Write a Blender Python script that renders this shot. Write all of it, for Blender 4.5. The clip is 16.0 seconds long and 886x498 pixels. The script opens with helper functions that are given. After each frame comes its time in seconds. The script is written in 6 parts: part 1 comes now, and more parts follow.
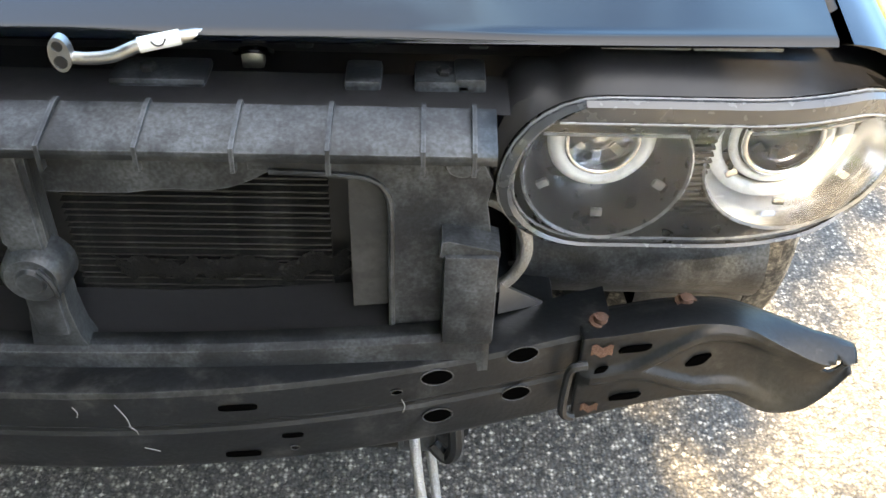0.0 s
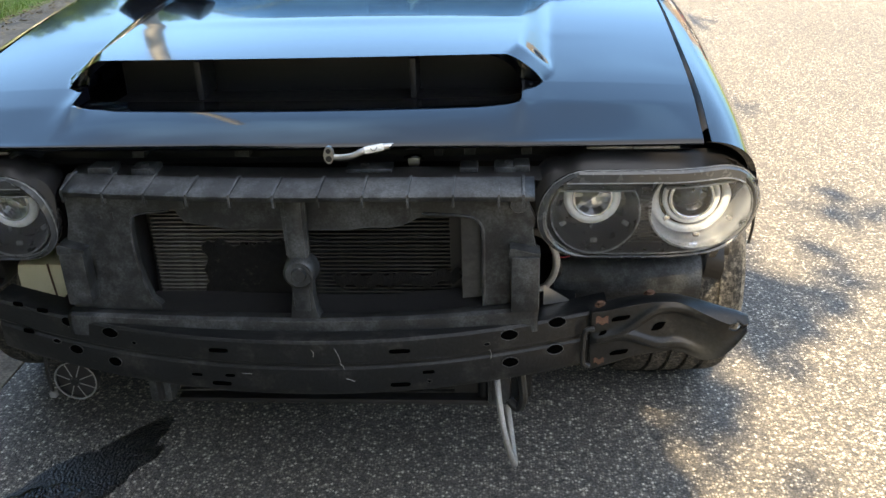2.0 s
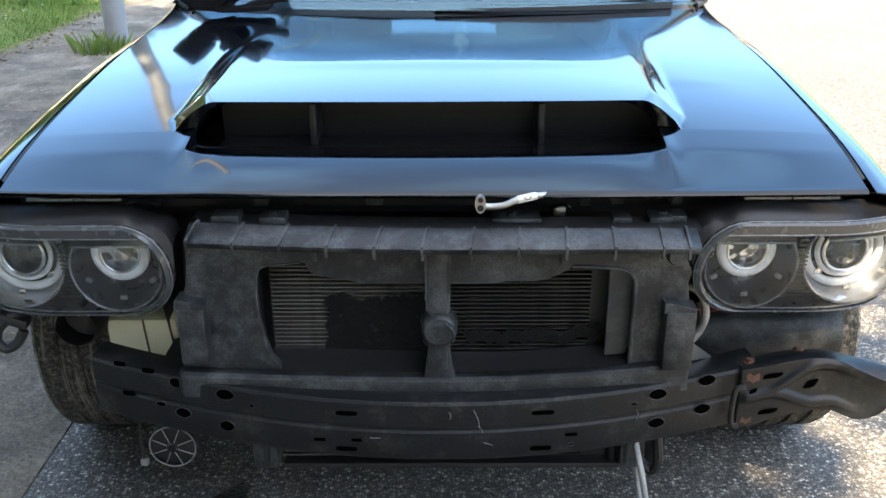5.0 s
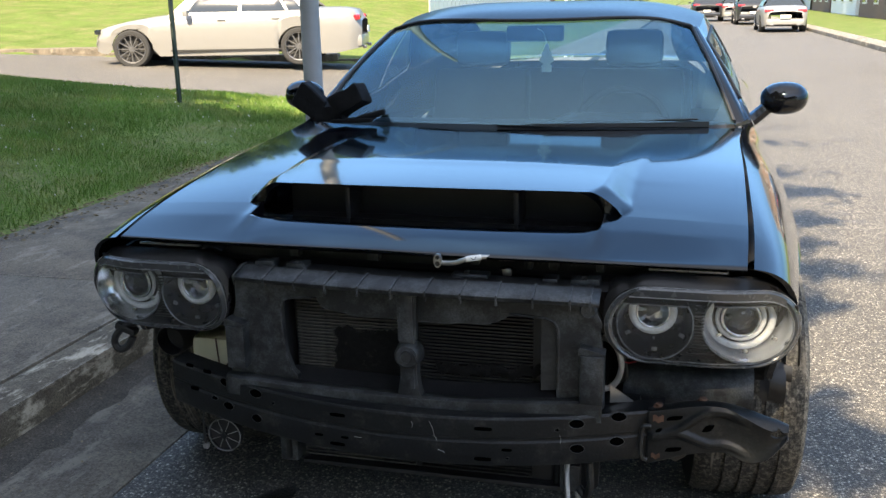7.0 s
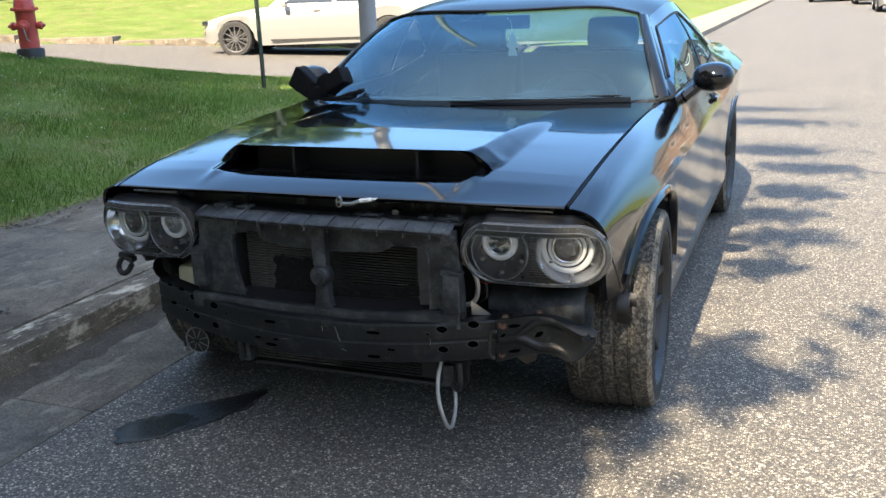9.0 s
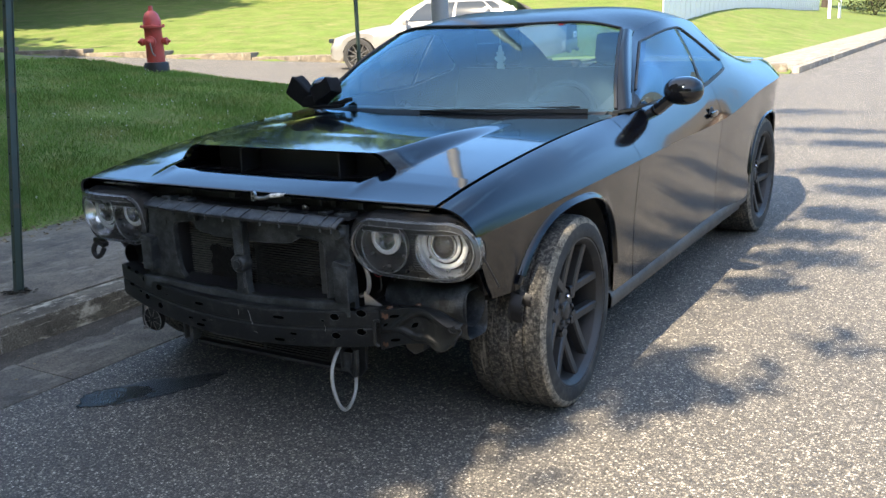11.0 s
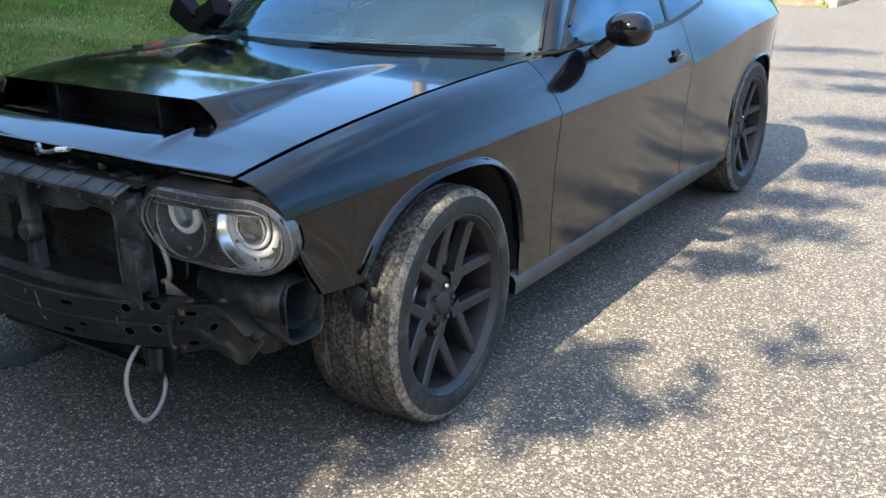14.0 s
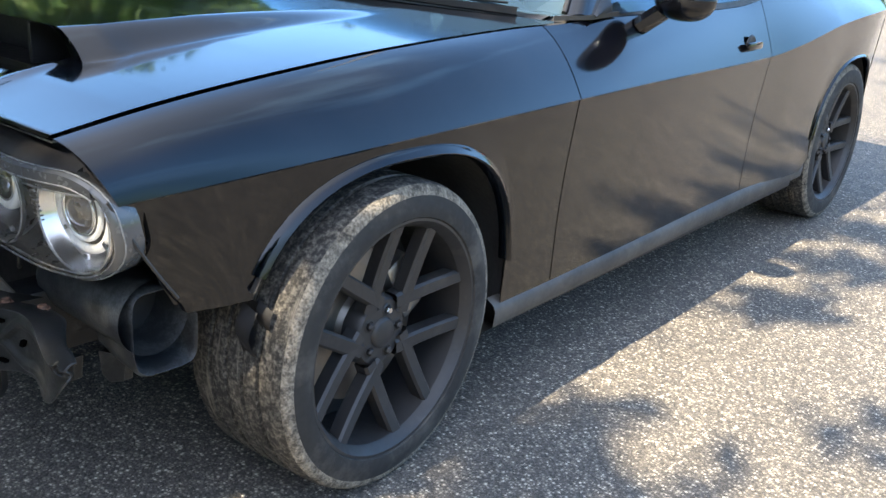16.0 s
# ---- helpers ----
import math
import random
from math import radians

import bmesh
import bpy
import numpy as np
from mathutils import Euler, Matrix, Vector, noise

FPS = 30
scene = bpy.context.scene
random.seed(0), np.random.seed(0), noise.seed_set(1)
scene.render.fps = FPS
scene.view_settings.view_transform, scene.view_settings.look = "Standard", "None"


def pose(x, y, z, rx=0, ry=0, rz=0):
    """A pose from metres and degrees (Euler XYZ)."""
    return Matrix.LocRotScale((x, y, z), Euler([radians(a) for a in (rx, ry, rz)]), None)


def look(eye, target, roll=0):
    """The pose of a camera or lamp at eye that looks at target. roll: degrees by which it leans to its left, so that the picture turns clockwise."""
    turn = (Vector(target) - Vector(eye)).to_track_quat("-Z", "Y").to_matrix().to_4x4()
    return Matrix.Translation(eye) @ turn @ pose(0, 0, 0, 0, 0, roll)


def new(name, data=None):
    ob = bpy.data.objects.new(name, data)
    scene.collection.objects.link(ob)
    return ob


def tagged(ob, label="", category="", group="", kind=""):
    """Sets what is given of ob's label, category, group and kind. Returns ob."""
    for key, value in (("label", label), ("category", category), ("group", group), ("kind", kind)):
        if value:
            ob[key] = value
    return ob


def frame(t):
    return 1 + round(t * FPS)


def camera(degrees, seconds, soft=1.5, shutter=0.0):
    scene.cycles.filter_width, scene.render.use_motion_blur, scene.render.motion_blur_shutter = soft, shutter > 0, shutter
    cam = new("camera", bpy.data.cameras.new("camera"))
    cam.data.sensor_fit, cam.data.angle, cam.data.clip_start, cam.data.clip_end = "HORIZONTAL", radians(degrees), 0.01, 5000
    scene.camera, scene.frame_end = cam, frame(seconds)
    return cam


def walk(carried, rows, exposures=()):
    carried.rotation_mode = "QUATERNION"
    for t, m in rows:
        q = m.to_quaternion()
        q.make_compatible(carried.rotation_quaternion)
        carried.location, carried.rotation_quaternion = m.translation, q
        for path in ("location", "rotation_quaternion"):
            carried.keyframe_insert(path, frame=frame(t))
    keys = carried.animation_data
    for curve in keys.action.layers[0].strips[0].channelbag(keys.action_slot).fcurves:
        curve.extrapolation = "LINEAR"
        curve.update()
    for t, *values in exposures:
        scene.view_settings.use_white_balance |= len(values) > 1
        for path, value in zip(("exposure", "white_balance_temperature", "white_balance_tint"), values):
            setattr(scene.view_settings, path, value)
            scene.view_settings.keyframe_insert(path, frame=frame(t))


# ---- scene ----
cam = camera(51.7, 16.0)
PATH = [
    (0, (0.398, -1.416, 1.212), (0.447, 0.136, -0.048), 2.0),
    (0.5, (0.391, -1.545, 1.267), (0.536, 0.009, 0.017), 3.1),
    (1, (0.437, -1.771, 1.31), (0.471, -0.131, 0.166), 0.5),
    (1.5, (0.509, -2.016, 1.369), (0.34, -0.295, 0.364), -3.4),
    (2, (0.415, -2.279, 1.403), (0.274, -0.48, 0.541), -2.0),
    (2.5, (0.349, -2.5, 1.409), (0.083, -0.7, 0.577), -1.2),
    (3, (0.245, -2.469, 1.358), (0.059, -0.661, 0.523), -1.3),
    (5.5, (0.023, -2.172, 1.388), (0.015, -0.303, 0.676), -0.2),
    (6, (0.171, -2.336, 1.401), (0.01, -0.43, 0.817), -0.3),
    (6.5, (0.373, -2.571, 1.428), (0.132, -0.667, 0.867), 1.7),
    (7, (0.62, -2.67, 1.417), (0.127, -0.803, 0.896), -1.1),
    (7.5, (0.759, -2.746, 1.401), (0.047, -0.986, 0.771), -3.4),
    (8, (0.894, -2.96, 1.434), (0.059, -1.244, 0.836), -4.5),
    (8.5, (1.146, -3.082, 1.44), (0.447, -1.292, 0.886), -2.1),
    (11, (2.188, -2.912, 1.389), (1.168, -1.264, 0.898), -2.3),
    (11.5, (2.32, -2.764, 1.368), (1.314, -1.127, 0.812), -0.9),
    (12, (2.293, -2.701, 1.36), (1.304, -1.069, 0.762), -0.5),
    (12.5, (2.145, -2.587, 1.342), (1.191, -0.95, 0.701), 3.9),
    (13, (2.095, -2.463, 1.366), (1.209, -0.796, 0.705), 3.6),
    (13.5, (2.187, -2.249, 1.359), (1.213, -0.633, 0.695), 0.5),
    (14, (2.281, -2.062, 1.359), (1.227, -0.491, 0.71), -0.5),
    (14.5, (2.346, -1.982, 1.329), (1.164, -0.477, 0.748), 1.5),
    (15, (2.392, -1.874, 1.335), (1.173, -0.386, 0.788), 2.9),
    (15.5, (2.323, -1.625, 1.261), (1.084, -0.191, 0.623), 1.4),
    (16, (2.121, -1.356, 1.212), (0.954, 0.116, 0.525), 4.1),
]
walk(cam, [(t, look(eye, target, roll)) for t, eye, target, roll in PATH], [(0, 4.12, 10300, 10), (0.5, 3.55, 10100, 10), (1, 3.22, 10200, 10), (1.5, 3.46, 9900, 10), (2, 3.06, 9800, 10), (2.5, 3.46, 9400, 10), (3, 3.56, 9050, 10), (5.5, 3.30, 8700, 10), (6, 2.76, 8400, 10), (6.5, 2.84, 8700, 10), (7, 2.40, 8400, 10), (7.5, 3.07, 8900, 10), (8, 3.28, 8700, 10), (8.5, 2.75, 8500, 10), (11, 2.53, 7950, 10), (14.5, 2.72, 7900, 10), (15.5, 2.92, 7900, 10), (16, 3.0, 8100, 10)])

# ---- light ----
world = bpy.data.worlds.new("sky")
scene.world = world
world.use_nodes = True
wn, wl = world.node_tree.nodes, world.node_tree.links
sky = wn.new("ShaderNodeTexSky")
sky.sky_type, sky.sun_disc = "NISHITA", False
sky.sun_elevation, sky.sun_rotation = radians(45.5), radians(183)
sky.air_density, sky.dust_density, sky.ozone_density = 1.0, 0.05, 1.2
geo = wn.new("ShaderNodeTexCoord")
cloud_map = wn.new("ShaderNodeMapping")
cloud_map.inputs["Scale"].default_value = (1.0, 1.0, 2.6)
cloud = wn.new("ShaderNodeTexNoise")
cloud.inputs["Scale"].default_value, cloud.inputs["Detail"].default_value, cloud.inputs["Roughness"].default_value = 2.2, 7.0, 0.55
cloud_ramp = wn.new("ShaderNodeValToRGB")
cloud_ramp.color_ramp.elements[0].position, cloud_ramp.color_ramp.elements[1].position = 0.54, 0.90
cloud_ramp.color_ramp.elements[1].color = (0.45, 0.45, 0.45, 1)
cloud_mix = wn.new("ShaderNodeMixRGB")
cloud_mix.inputs[2].default_value = (4.2, 7.2, 11.0, 1)
wl.new(geo.outputs["Generated"], cloud_map.inputs[0]); wl.new(cloud_map.outputs[0], cloud.inputs["Vector"])
wl.new(cloud.outputs[0], cloud_ramp.inputs[0])
# thin haze that thickens towards the horizon, under the clouds
height = wn.new("ShaderNodeSeparateXYZ")
wl.new(geo.outputs["Generated"], height.inputs[0])
low = wn.new("ShaderNodeMapRange")
low.inputs["From Min"].default_value, low.inputs["From Max"].default_value = 0.75, 0.0
low.inputs["To Min"].default_value, low.inputs["To Max"].default_value = 0.0, 0.04
haze = wn.new("ShaderNodeMath")
haze.operation = "MAXIMUM"
wl.new(height.outputs[2], low.inputs["Value"]); wl.new(low.outputs[0], haze.inputs[0]); wl.new(cloud_ramp.outputs[0], haze.inputs[1])
wl.new(haze.outputs[0], cloud_mix.inputs[0])
wl.new(sky.outputs[0], cloud_mix.inputs[1])
wn["Background"].inputs[1].default_value = 0.108
deep = wn.new("ShaderNodeMixRGB")
deep.blend_type = "MULTIPLY"
deep.inputs[0].default_value = 1.0
# a clear day: deep blue all the way down, with no milky horizon
depth = wn.new("ShaderNodeValToRGB")
depth.color_ramp.interpolation = "EASE"
tone = depth.color_ramp.elements
tone[0].position, tone[0].color = 0.0, (0.09, 0.16, 0.25, 1)
tone[1].position, tone[1].color = 0.92, (1.22, 1.34, 1.40, 1)
tone.new(0.13).color = (0.16, 0.29, 0.44, 1)
tone.new(0.32).color = (0.50, 0.80, 1.10, 1)
tone.new(0.64).color = (0.62, 0.93, 1.22, 1)
wl.new(height.outputs[2], depth.inputs[0]); wl.new(depth.outputs[0], deep.inputs[2])
wl.new(cloud_mix.outputs[0], deep.inputs[1])
# pale summer haze on the sun's half of the sky
toward, glow, hazy = wn.new("ShaderNodeVectorMath"), wn.new("ShaderNodeMapRange"), wn.new("ShaderNodeMixRGB")
toward.operation = "DOT_PRODUCT"
toward.inputs[1].default_value = Vector((-0.5, -9.8, 10.0)).normalized()
glow.interpolation_type = "SMOOTHSTEP"
glow.inputs["From Min"].default_value, glow.inputs["From Max"].default_value, glow.inputs["To Max"].default_value = 0.0, 1.0, 0.24
hazy.inputs[2].default_value = (9.5, 8.6, 7.6, 1)
wl.new(geo.outputs["Generated"], toward.inputs[0]); wl.new(toward.outputs["Value"], glow.inputs["Value"]); wl.new(glow.outputs[0], hazy.inputs[0])
wl.new(deep.outputs[0], hazy.inputs[1])
wl.new(hazy.outputs[0], wn["Background"].inputs[0])

sun_data = bpy.data.lights.new("sun", "SUN")
sun_data.energy, sun_data.angle, sun_data.color = 3.15, radians(0.55), (1.0, 0.94, 0.84)
sun = new("sun", sun_data)
sun.matrix_world = look((-0.5, -9.8, 10.0), (0, 0, 0))


# ---- materials ----
def mat(name, color, rough=0.5, metal=0.0, coat=0.0, var=0.15, scale=8.0, bump=0.0, bump_scale=60.0, dirt=None, dirt_amount=0.0, dirt_scale=5.0, rough_var=0.12, spec=0.5, fleck=0.0):
    """A surface with colour variation at two scales, a bump and an optional layer of dirt."""
    m = bpy.data.materials.new(name)
    m.use_nodes = True
    n, l = m.node_tree.nodes, m.node_tree.links
    b = n["Principled BSDF"]
    tc = n.new("ShaderNodeTexCoord")
    big, fine = n.new("ShaderNodeTexNoise"), n.new("ShaderNodeTexNoise")
    big.inputs["Scale"].default_value, big.inputs["Detail"].default_value = scale, 5.0
    fine.inputs["Scale"].default_value, fine.inputs["Detail"].default_value = bump_scale, 4.0
    for t in (big, fine):
        l.new(tc.outputs["Object"], t.inputs["Vector"])
    mix = n.new("ShaderNodeMixRGB")
    mix.inputs[1].default_value = (*[c * (1 - var) for c in color], 1)
    mix.inputs[2].default_value = (*[min(1, c * (1 + var)) for c in color], 1)
    l.new(big.outputs[0], mix.inputs[0])
    out = mix.outputs[0]
    if dirt:
        dn, dr, dm = n.new("ShaderNodeTexNoise"), n.new("ShaderNodeValToRGB"), n.new("ShaderNodeMixRGB")
        dn.inputs["Scale"].default_value, dn.inputs["Detail"].default_value, dn.inputs["Roughness"].default_value = dirt_scale, 8.0, 0.7
        dr.color_ramp.elements[0].position = 0.62 - 0.4 * dirt_amount
        dr.color_ramp.elements[1].position = 0.80 - 0.25 * dirt_amount
        dm.inputs[2].default_value = (*dirt, 1)
        l.new(tc.outputs["Object"], dn.inputs["Vector"]); l.new(dn.outputs[0], dr.inputs[0]); l.new(dr.outputs[0], dm.inputs[0]); l.new(out, dm.inputs[1])
        out = dm.outputs[0]
    if fleck:
        fm, fs = n.new("ShaderNodeMapRange"), n.new("ShaderNodeVectorMath")
        fm.inputs["From Min"].default_value, fm.inputs["From Max"].default_value = 0.3, 0.7
        fm.inputs["To Min"].default_value, fm.inputs["To Max"].default_value = 1 - fleck, 1 + fleck
        fs.operation = "SCALE"
        l.new(fine.outputs[0], fm.inputs["Value"]); l.new(out, fs.inputs[0]); l.new(fm.outputs[0], fs.inputs["Scale"])
        out = fs.outputs[0]
    l.new(out, b.inputs["Base Color"])
    rr = n.new("ShaderNodeMapRange")
    rr.inputs["To Min"].default_value, rr.inputs["To Max"].default_value = max(0.02, rough - rough_var), min(1, rough + rough_var)
    l.new(fine.outputs[0], rr.inputs["Value"]); l.new(rr.outputs[0], b.inputs["Roughness"])
    b.inputs["Coat IOR"].default_value = 1.43 if coat >= 1 else 1.5
    b.inputs["Metallic"].default_value, b.inputs["Coat Weight"].default_value, b.inputs["Coat Roughness"].default_value = metal, coat, 0.03
    b.inputs["Specular IOR Level"].default_value = spec
    if bump:
        bp = n.new("ShaderNodeBump")
        bp.inputs["Strength"].default_value, bp.inputs["Distance"].default_value = bump, 0.004
        l.new(fine.outputs[0], bp.inputs["Height"]); l.new(bp.outputs[0], b.inputs["Normal"])
    return m


def clear(name, tint, ior=1.5, rough=0.0, dust_glare=0.0, dust_glare_color=(0.5, 0.5, 0.5), sheen=(1, 1, 1)):
    """A thin pane: see-through, with the gloss that its angle gives and a dusty film that can also paint in reflected
    sky.
    """
    m = bpy.data.materials.new(name)
    m.use_nodes = True
    n, l = m.node_tree.nodes, m.node_tree.links
    n.remove(n["Principled BSDF"])
    tr, gl, mx, fr = n.new("ShaderNodeBsdfTransparent"), n.new("ShaderNodeBsdfGlossy"), n.new("ShaderNodeMixShader"), n.new("ShaderNodeLayerWeight")
    tr.inputs[0].default_value, gl.inputs[0].default_value = (*tint, 1), (*sheen, 1)
    gl.inputs["Roughness"].default_value, fr.inputs[0].default_value = rough, 0.5
    f0 = ((ior - 1) / (ior + 1)) ** 2
    steep, gloss = n.new("ShaderNodeMath"), n.new("ShaderNodeMath")
    steep.operation, gloss.operation = "POWER", "MULTIPLY_ADD"
    steep.inputs[1].default_value = 5.0
    gloss.inputs[1].default_value, gloss.inputs[2].default_value = 1 - f0, f0
    l.new(fr.outputs["Facing"], steep.inputs[0]); l.new(steep.outputs[0], gloss.inputs[0])
    l.new(gloss.outputs[0], mx.inputs[0]); l.new(tr.outputs[0], mx.inputs[1]); l.new(gl.outputs[0], mx.inputs[2])
    out = mx.outputs[0]
    if dust_glare:
        df, dm, nz, mr, tc = n.new("ShaderNodeBsdfDiffuse"), n.new("ShaderNodeMixShader"), n.new("ShaderNodeTexNoise"), n.new("ShaderNodeMapRange"), n.new("ShaderNodeTexCoord")
        df.inputs[0].default_value = (*dust_glare_color, 1)
        nz.inputs["Scale"].default_value, nz.inputs["Detail"].default_value = 3.0, 6.0
        mr.inputs["To Min"].default_value, mr.inputs["To Max"].default_value = dust_glare * 0.6, dust_glare * 1.4
        l.new(tc.outputs["Object"], nz.inputs["Vector"]); l.new(nz.outputs[0], mr.inputs["Value"]); l.new(mr.outputs[0], dm.inputs[0])
        l.new(out, dm.inputs[1]); l.new(df.outputs[0], dm.inputs[2])
        out = dm.outputs[0]
    l.new(out, n["Material Output"].inputs[0])
    return m


def asphalt_mat(name="asphalt", dark=0.82, pale=1.36, rough=0.75, relief=0.55):
    """Worn asphalt: pale chips in a dark binder, with stains."""
    m = bpy.data.materials.new(name)
    m.use_nodes = True
    n, l = m.node_tree.nodes, m.node_tree.links
    b, tc = n["Principled BSDF"], n.new("ShaderNodeTexCoord")
    v = n.new("ShaderNodeTexVoronoi"); v.inputs["Scale"].default_value = 138.0; v.distance = "MANHATTAN"
    v2 = n.new("ShaderNodeTexVoronoi"); v2.inputs["Scale"].default_value = 230.0
    sep = n.new("ShaderNodeSeparateColor")
    ramp = n.new("ShaderNodeValToRGB")
    e = ramp.color_ramp.elements
    e[0].position, e[0].color, e[1].position, e[1].color = 0.0, (0.028, 0.028, 0.027, 1), 1.0, (0.70, 0.64, 0.54, 1)
    for p, c in ((0.34, (0.075, 0.070, 0.062, 1)), (0.64, (0.145, 0.132, 0.113, 1)), (0.86, (0.335, 0.307, 0.258, 1))):
        e.new(p).color = c
    edge = n.new("ShaderNodeValToRGB")
    edge.color_ramp.elements[0].position, edge.color_ramp.elements[1].position = 0.36, 0.74
    edge.color_ramp.elements[0].color, edge.color_ramp.elements[1].color = (1.0, 1.0, 1.0, 1), (0.30, 0.29, 0.28, 1)
    mul = n.new("ShaderNodeMixRGB"); mul.blend_type = "MULTIPLY"; mul.inputs[0].default_value = 1.0
    ramp2 = n.new("ShaderNodeValToRGB")
    ramp2.color_ramp.elements[0].color, ramp2.color_ramp.elements[1].color = (0.05, 0.05, 0.05, 1), (0.31, 0.285, 0.255, 1)
    sep2 = n.new("ShaderNodeSeparateColor")
    mixv = n.new("ShaderNodeMixRGB"); mixv.inputs[0].default_value = 0.18
    big = n.new("ShaderNodeTexNoise"); big.inputs["Scale"].default_value, big.inputs["Detail"].default_value = 0.9, 6.0
    br = n.new("ShaderNodeMapRange"); br.inputs["To Min"].default_value, br.inputs["To Max"].default_value = dark, pale
    tone = n.new("ShaderNodeVectorMath"); tone.operation = "SCALE"
    for t in (v, v2, big):
        l.new(tc.outputs["Object"], t.inputs["Vector"])
    l.new(v.outputs["Color"], sep.inputs[0]); l.new(sep.outputs[0], ramp.inputs[0])
    l.new(v.outputs["Distance"], edge.inputs[0])
    l.new(ramp.outputs[0], mul.inputs[1]); l.new(edge.outputs[0], mul.inputs[2])
    l.new(v2.outputs["Color"], sep2.inputs[0]); l.new(sep2.outputs[1], ramp2.inputs[0])
    l.new(mul.outputs[0], mixv.inputs[1]); l.new(ramp2.outputs[0], mixv.inputs[2])
    l.new(big.outputs[0], br.inputs["Value"]); l.new(mixv.outputs[0], tone.inputs[0]); l.new(br.outputs[0], tone.inputs["Scale"])
    l.new(tone.outputs[0], b.inputs["Base Color"])
    bp = n.new("ShaderNodeBump"); bp.invert = True
    bp.inputs["Strength"].default_value, bp.inputs["Distance"].default_value = relief, 0.004
    l.new(v.outputs["Distance"], bp.inputs["Height"]); l.new(bp.outputs[0], b.inputs["Normal"])
    b.inputs["Roughness"].default_value = rough
    return m


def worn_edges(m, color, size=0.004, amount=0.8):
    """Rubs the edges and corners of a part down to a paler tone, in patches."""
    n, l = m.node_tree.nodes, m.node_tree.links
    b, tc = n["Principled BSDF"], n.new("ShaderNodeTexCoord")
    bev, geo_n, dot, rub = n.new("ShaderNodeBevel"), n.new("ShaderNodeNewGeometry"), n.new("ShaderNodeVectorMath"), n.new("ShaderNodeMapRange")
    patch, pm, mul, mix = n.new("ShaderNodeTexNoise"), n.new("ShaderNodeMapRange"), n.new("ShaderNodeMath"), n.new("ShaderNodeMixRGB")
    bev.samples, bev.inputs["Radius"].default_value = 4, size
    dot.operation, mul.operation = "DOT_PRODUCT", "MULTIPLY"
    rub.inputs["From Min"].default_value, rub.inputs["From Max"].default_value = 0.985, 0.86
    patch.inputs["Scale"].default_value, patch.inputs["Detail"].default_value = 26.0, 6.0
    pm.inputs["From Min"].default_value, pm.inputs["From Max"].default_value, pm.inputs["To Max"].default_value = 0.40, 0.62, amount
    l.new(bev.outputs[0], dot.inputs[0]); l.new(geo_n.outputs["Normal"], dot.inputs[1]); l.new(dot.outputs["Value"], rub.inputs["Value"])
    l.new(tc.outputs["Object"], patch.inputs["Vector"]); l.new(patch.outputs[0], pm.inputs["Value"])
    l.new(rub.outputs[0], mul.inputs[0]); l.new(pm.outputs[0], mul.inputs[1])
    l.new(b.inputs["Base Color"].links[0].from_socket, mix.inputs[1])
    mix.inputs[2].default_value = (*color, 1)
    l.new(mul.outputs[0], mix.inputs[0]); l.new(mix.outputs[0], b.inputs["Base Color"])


def scuff_lines(m, color):
    """Pale worn lines that run round a tyre's tread."""
    n, l = m.node_tree.nodes, m.node_tree.links
    b, tc = n["Principled BSDF"], n.new("ShaderNodeTexCoord")
    mp, nz, mr, mx = n.new("ShaderNodeMapping"), n.new("ShaderNodeTexNoise"), n.new("ShaderNodeMapRange"), n.new("ShaderNodeMixRGB")
    mp.inputs["Scale"].default_value = (75.0, 5.0, 5.0)
    nz.inputs["Scale"].default_value, nz.inputs["Detail"].default_value, nz.inputs["Roughness"].default_value = 1.0, 5.0, 0.6
    mr.inputs["From Min"].default_value, mr.inputs["From Max"].default_value, mr.inputs["To Max"].default_value = 0.58, 0.70, 0.7
    mx.inputs[2].default_value = (*color, 1)
    l.new(tc.outputs["Object"], mp.inputs[0]); l.new(mp.outputs[0], nz.inputs["Vector"]); l.new(nz.outputs[0], mr.inputs["Value"])
    l.new(b.inputs["Base Color"].links[0].from_socket, mx.inputs[1]); l.new(mr.outputs[0], mx.inputs[0]); l.new(mx.outputs[0], b.inputs["Base Color"])


ASPHALT = asphalt_mat()
PAINT = mat("black_car_paint", (0.0012, 0.0016, 0.003), 0.14, coat=1.0, var=0.3, scale=3.0, rough_var=0.03, spec=0.06, dirt=(0.003, 0.0028, 0.0025), dirt_amount=0.3, dirt_scale=2.5)
PAINT.node_tree.nodes["Principled BSDF"].inputs["Coat Roughness"].default_value = 0.06
PAINT.node_tree.nodes["Principled BSDF"].inputs["Specular Tint"].default_value = (0.35, 0.7, 1.0, 1)
PLASTIC = mat("dusty_black_plastic", (0.0125, 0.0145, 0.0165), 0.46, var=0.6, scale=9.0, bump=0.14, bump_scale=260.0, fleck=0.45, dirt=(0.070, 0.078, 0.082), dirt_amount=0.42, dirt_scale=13.0, spec=0.42)
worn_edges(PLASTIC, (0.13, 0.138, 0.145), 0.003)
ROOF_PAINT = mat("satin_black_roof_paint", (0.004, 0.0048, 0.006), 0.32, coat=0.30, var=0.3, scale=3.0, rough_var=0.05, spec=0.2)
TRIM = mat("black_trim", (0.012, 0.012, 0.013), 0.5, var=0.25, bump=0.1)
STEEL = mat("black_coated_steel", (0.0072, 0.0084, 0.0096), 0.44, var=0.6, scale=10.0, bump=0.12, bump_scale=160.0, dirt=(0.046, 0.046, 0.044), dirt_amount=0.22, dirt_scale=16.0, spec=0.36, fleck=0.4)
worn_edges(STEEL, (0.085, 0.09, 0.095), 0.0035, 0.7)
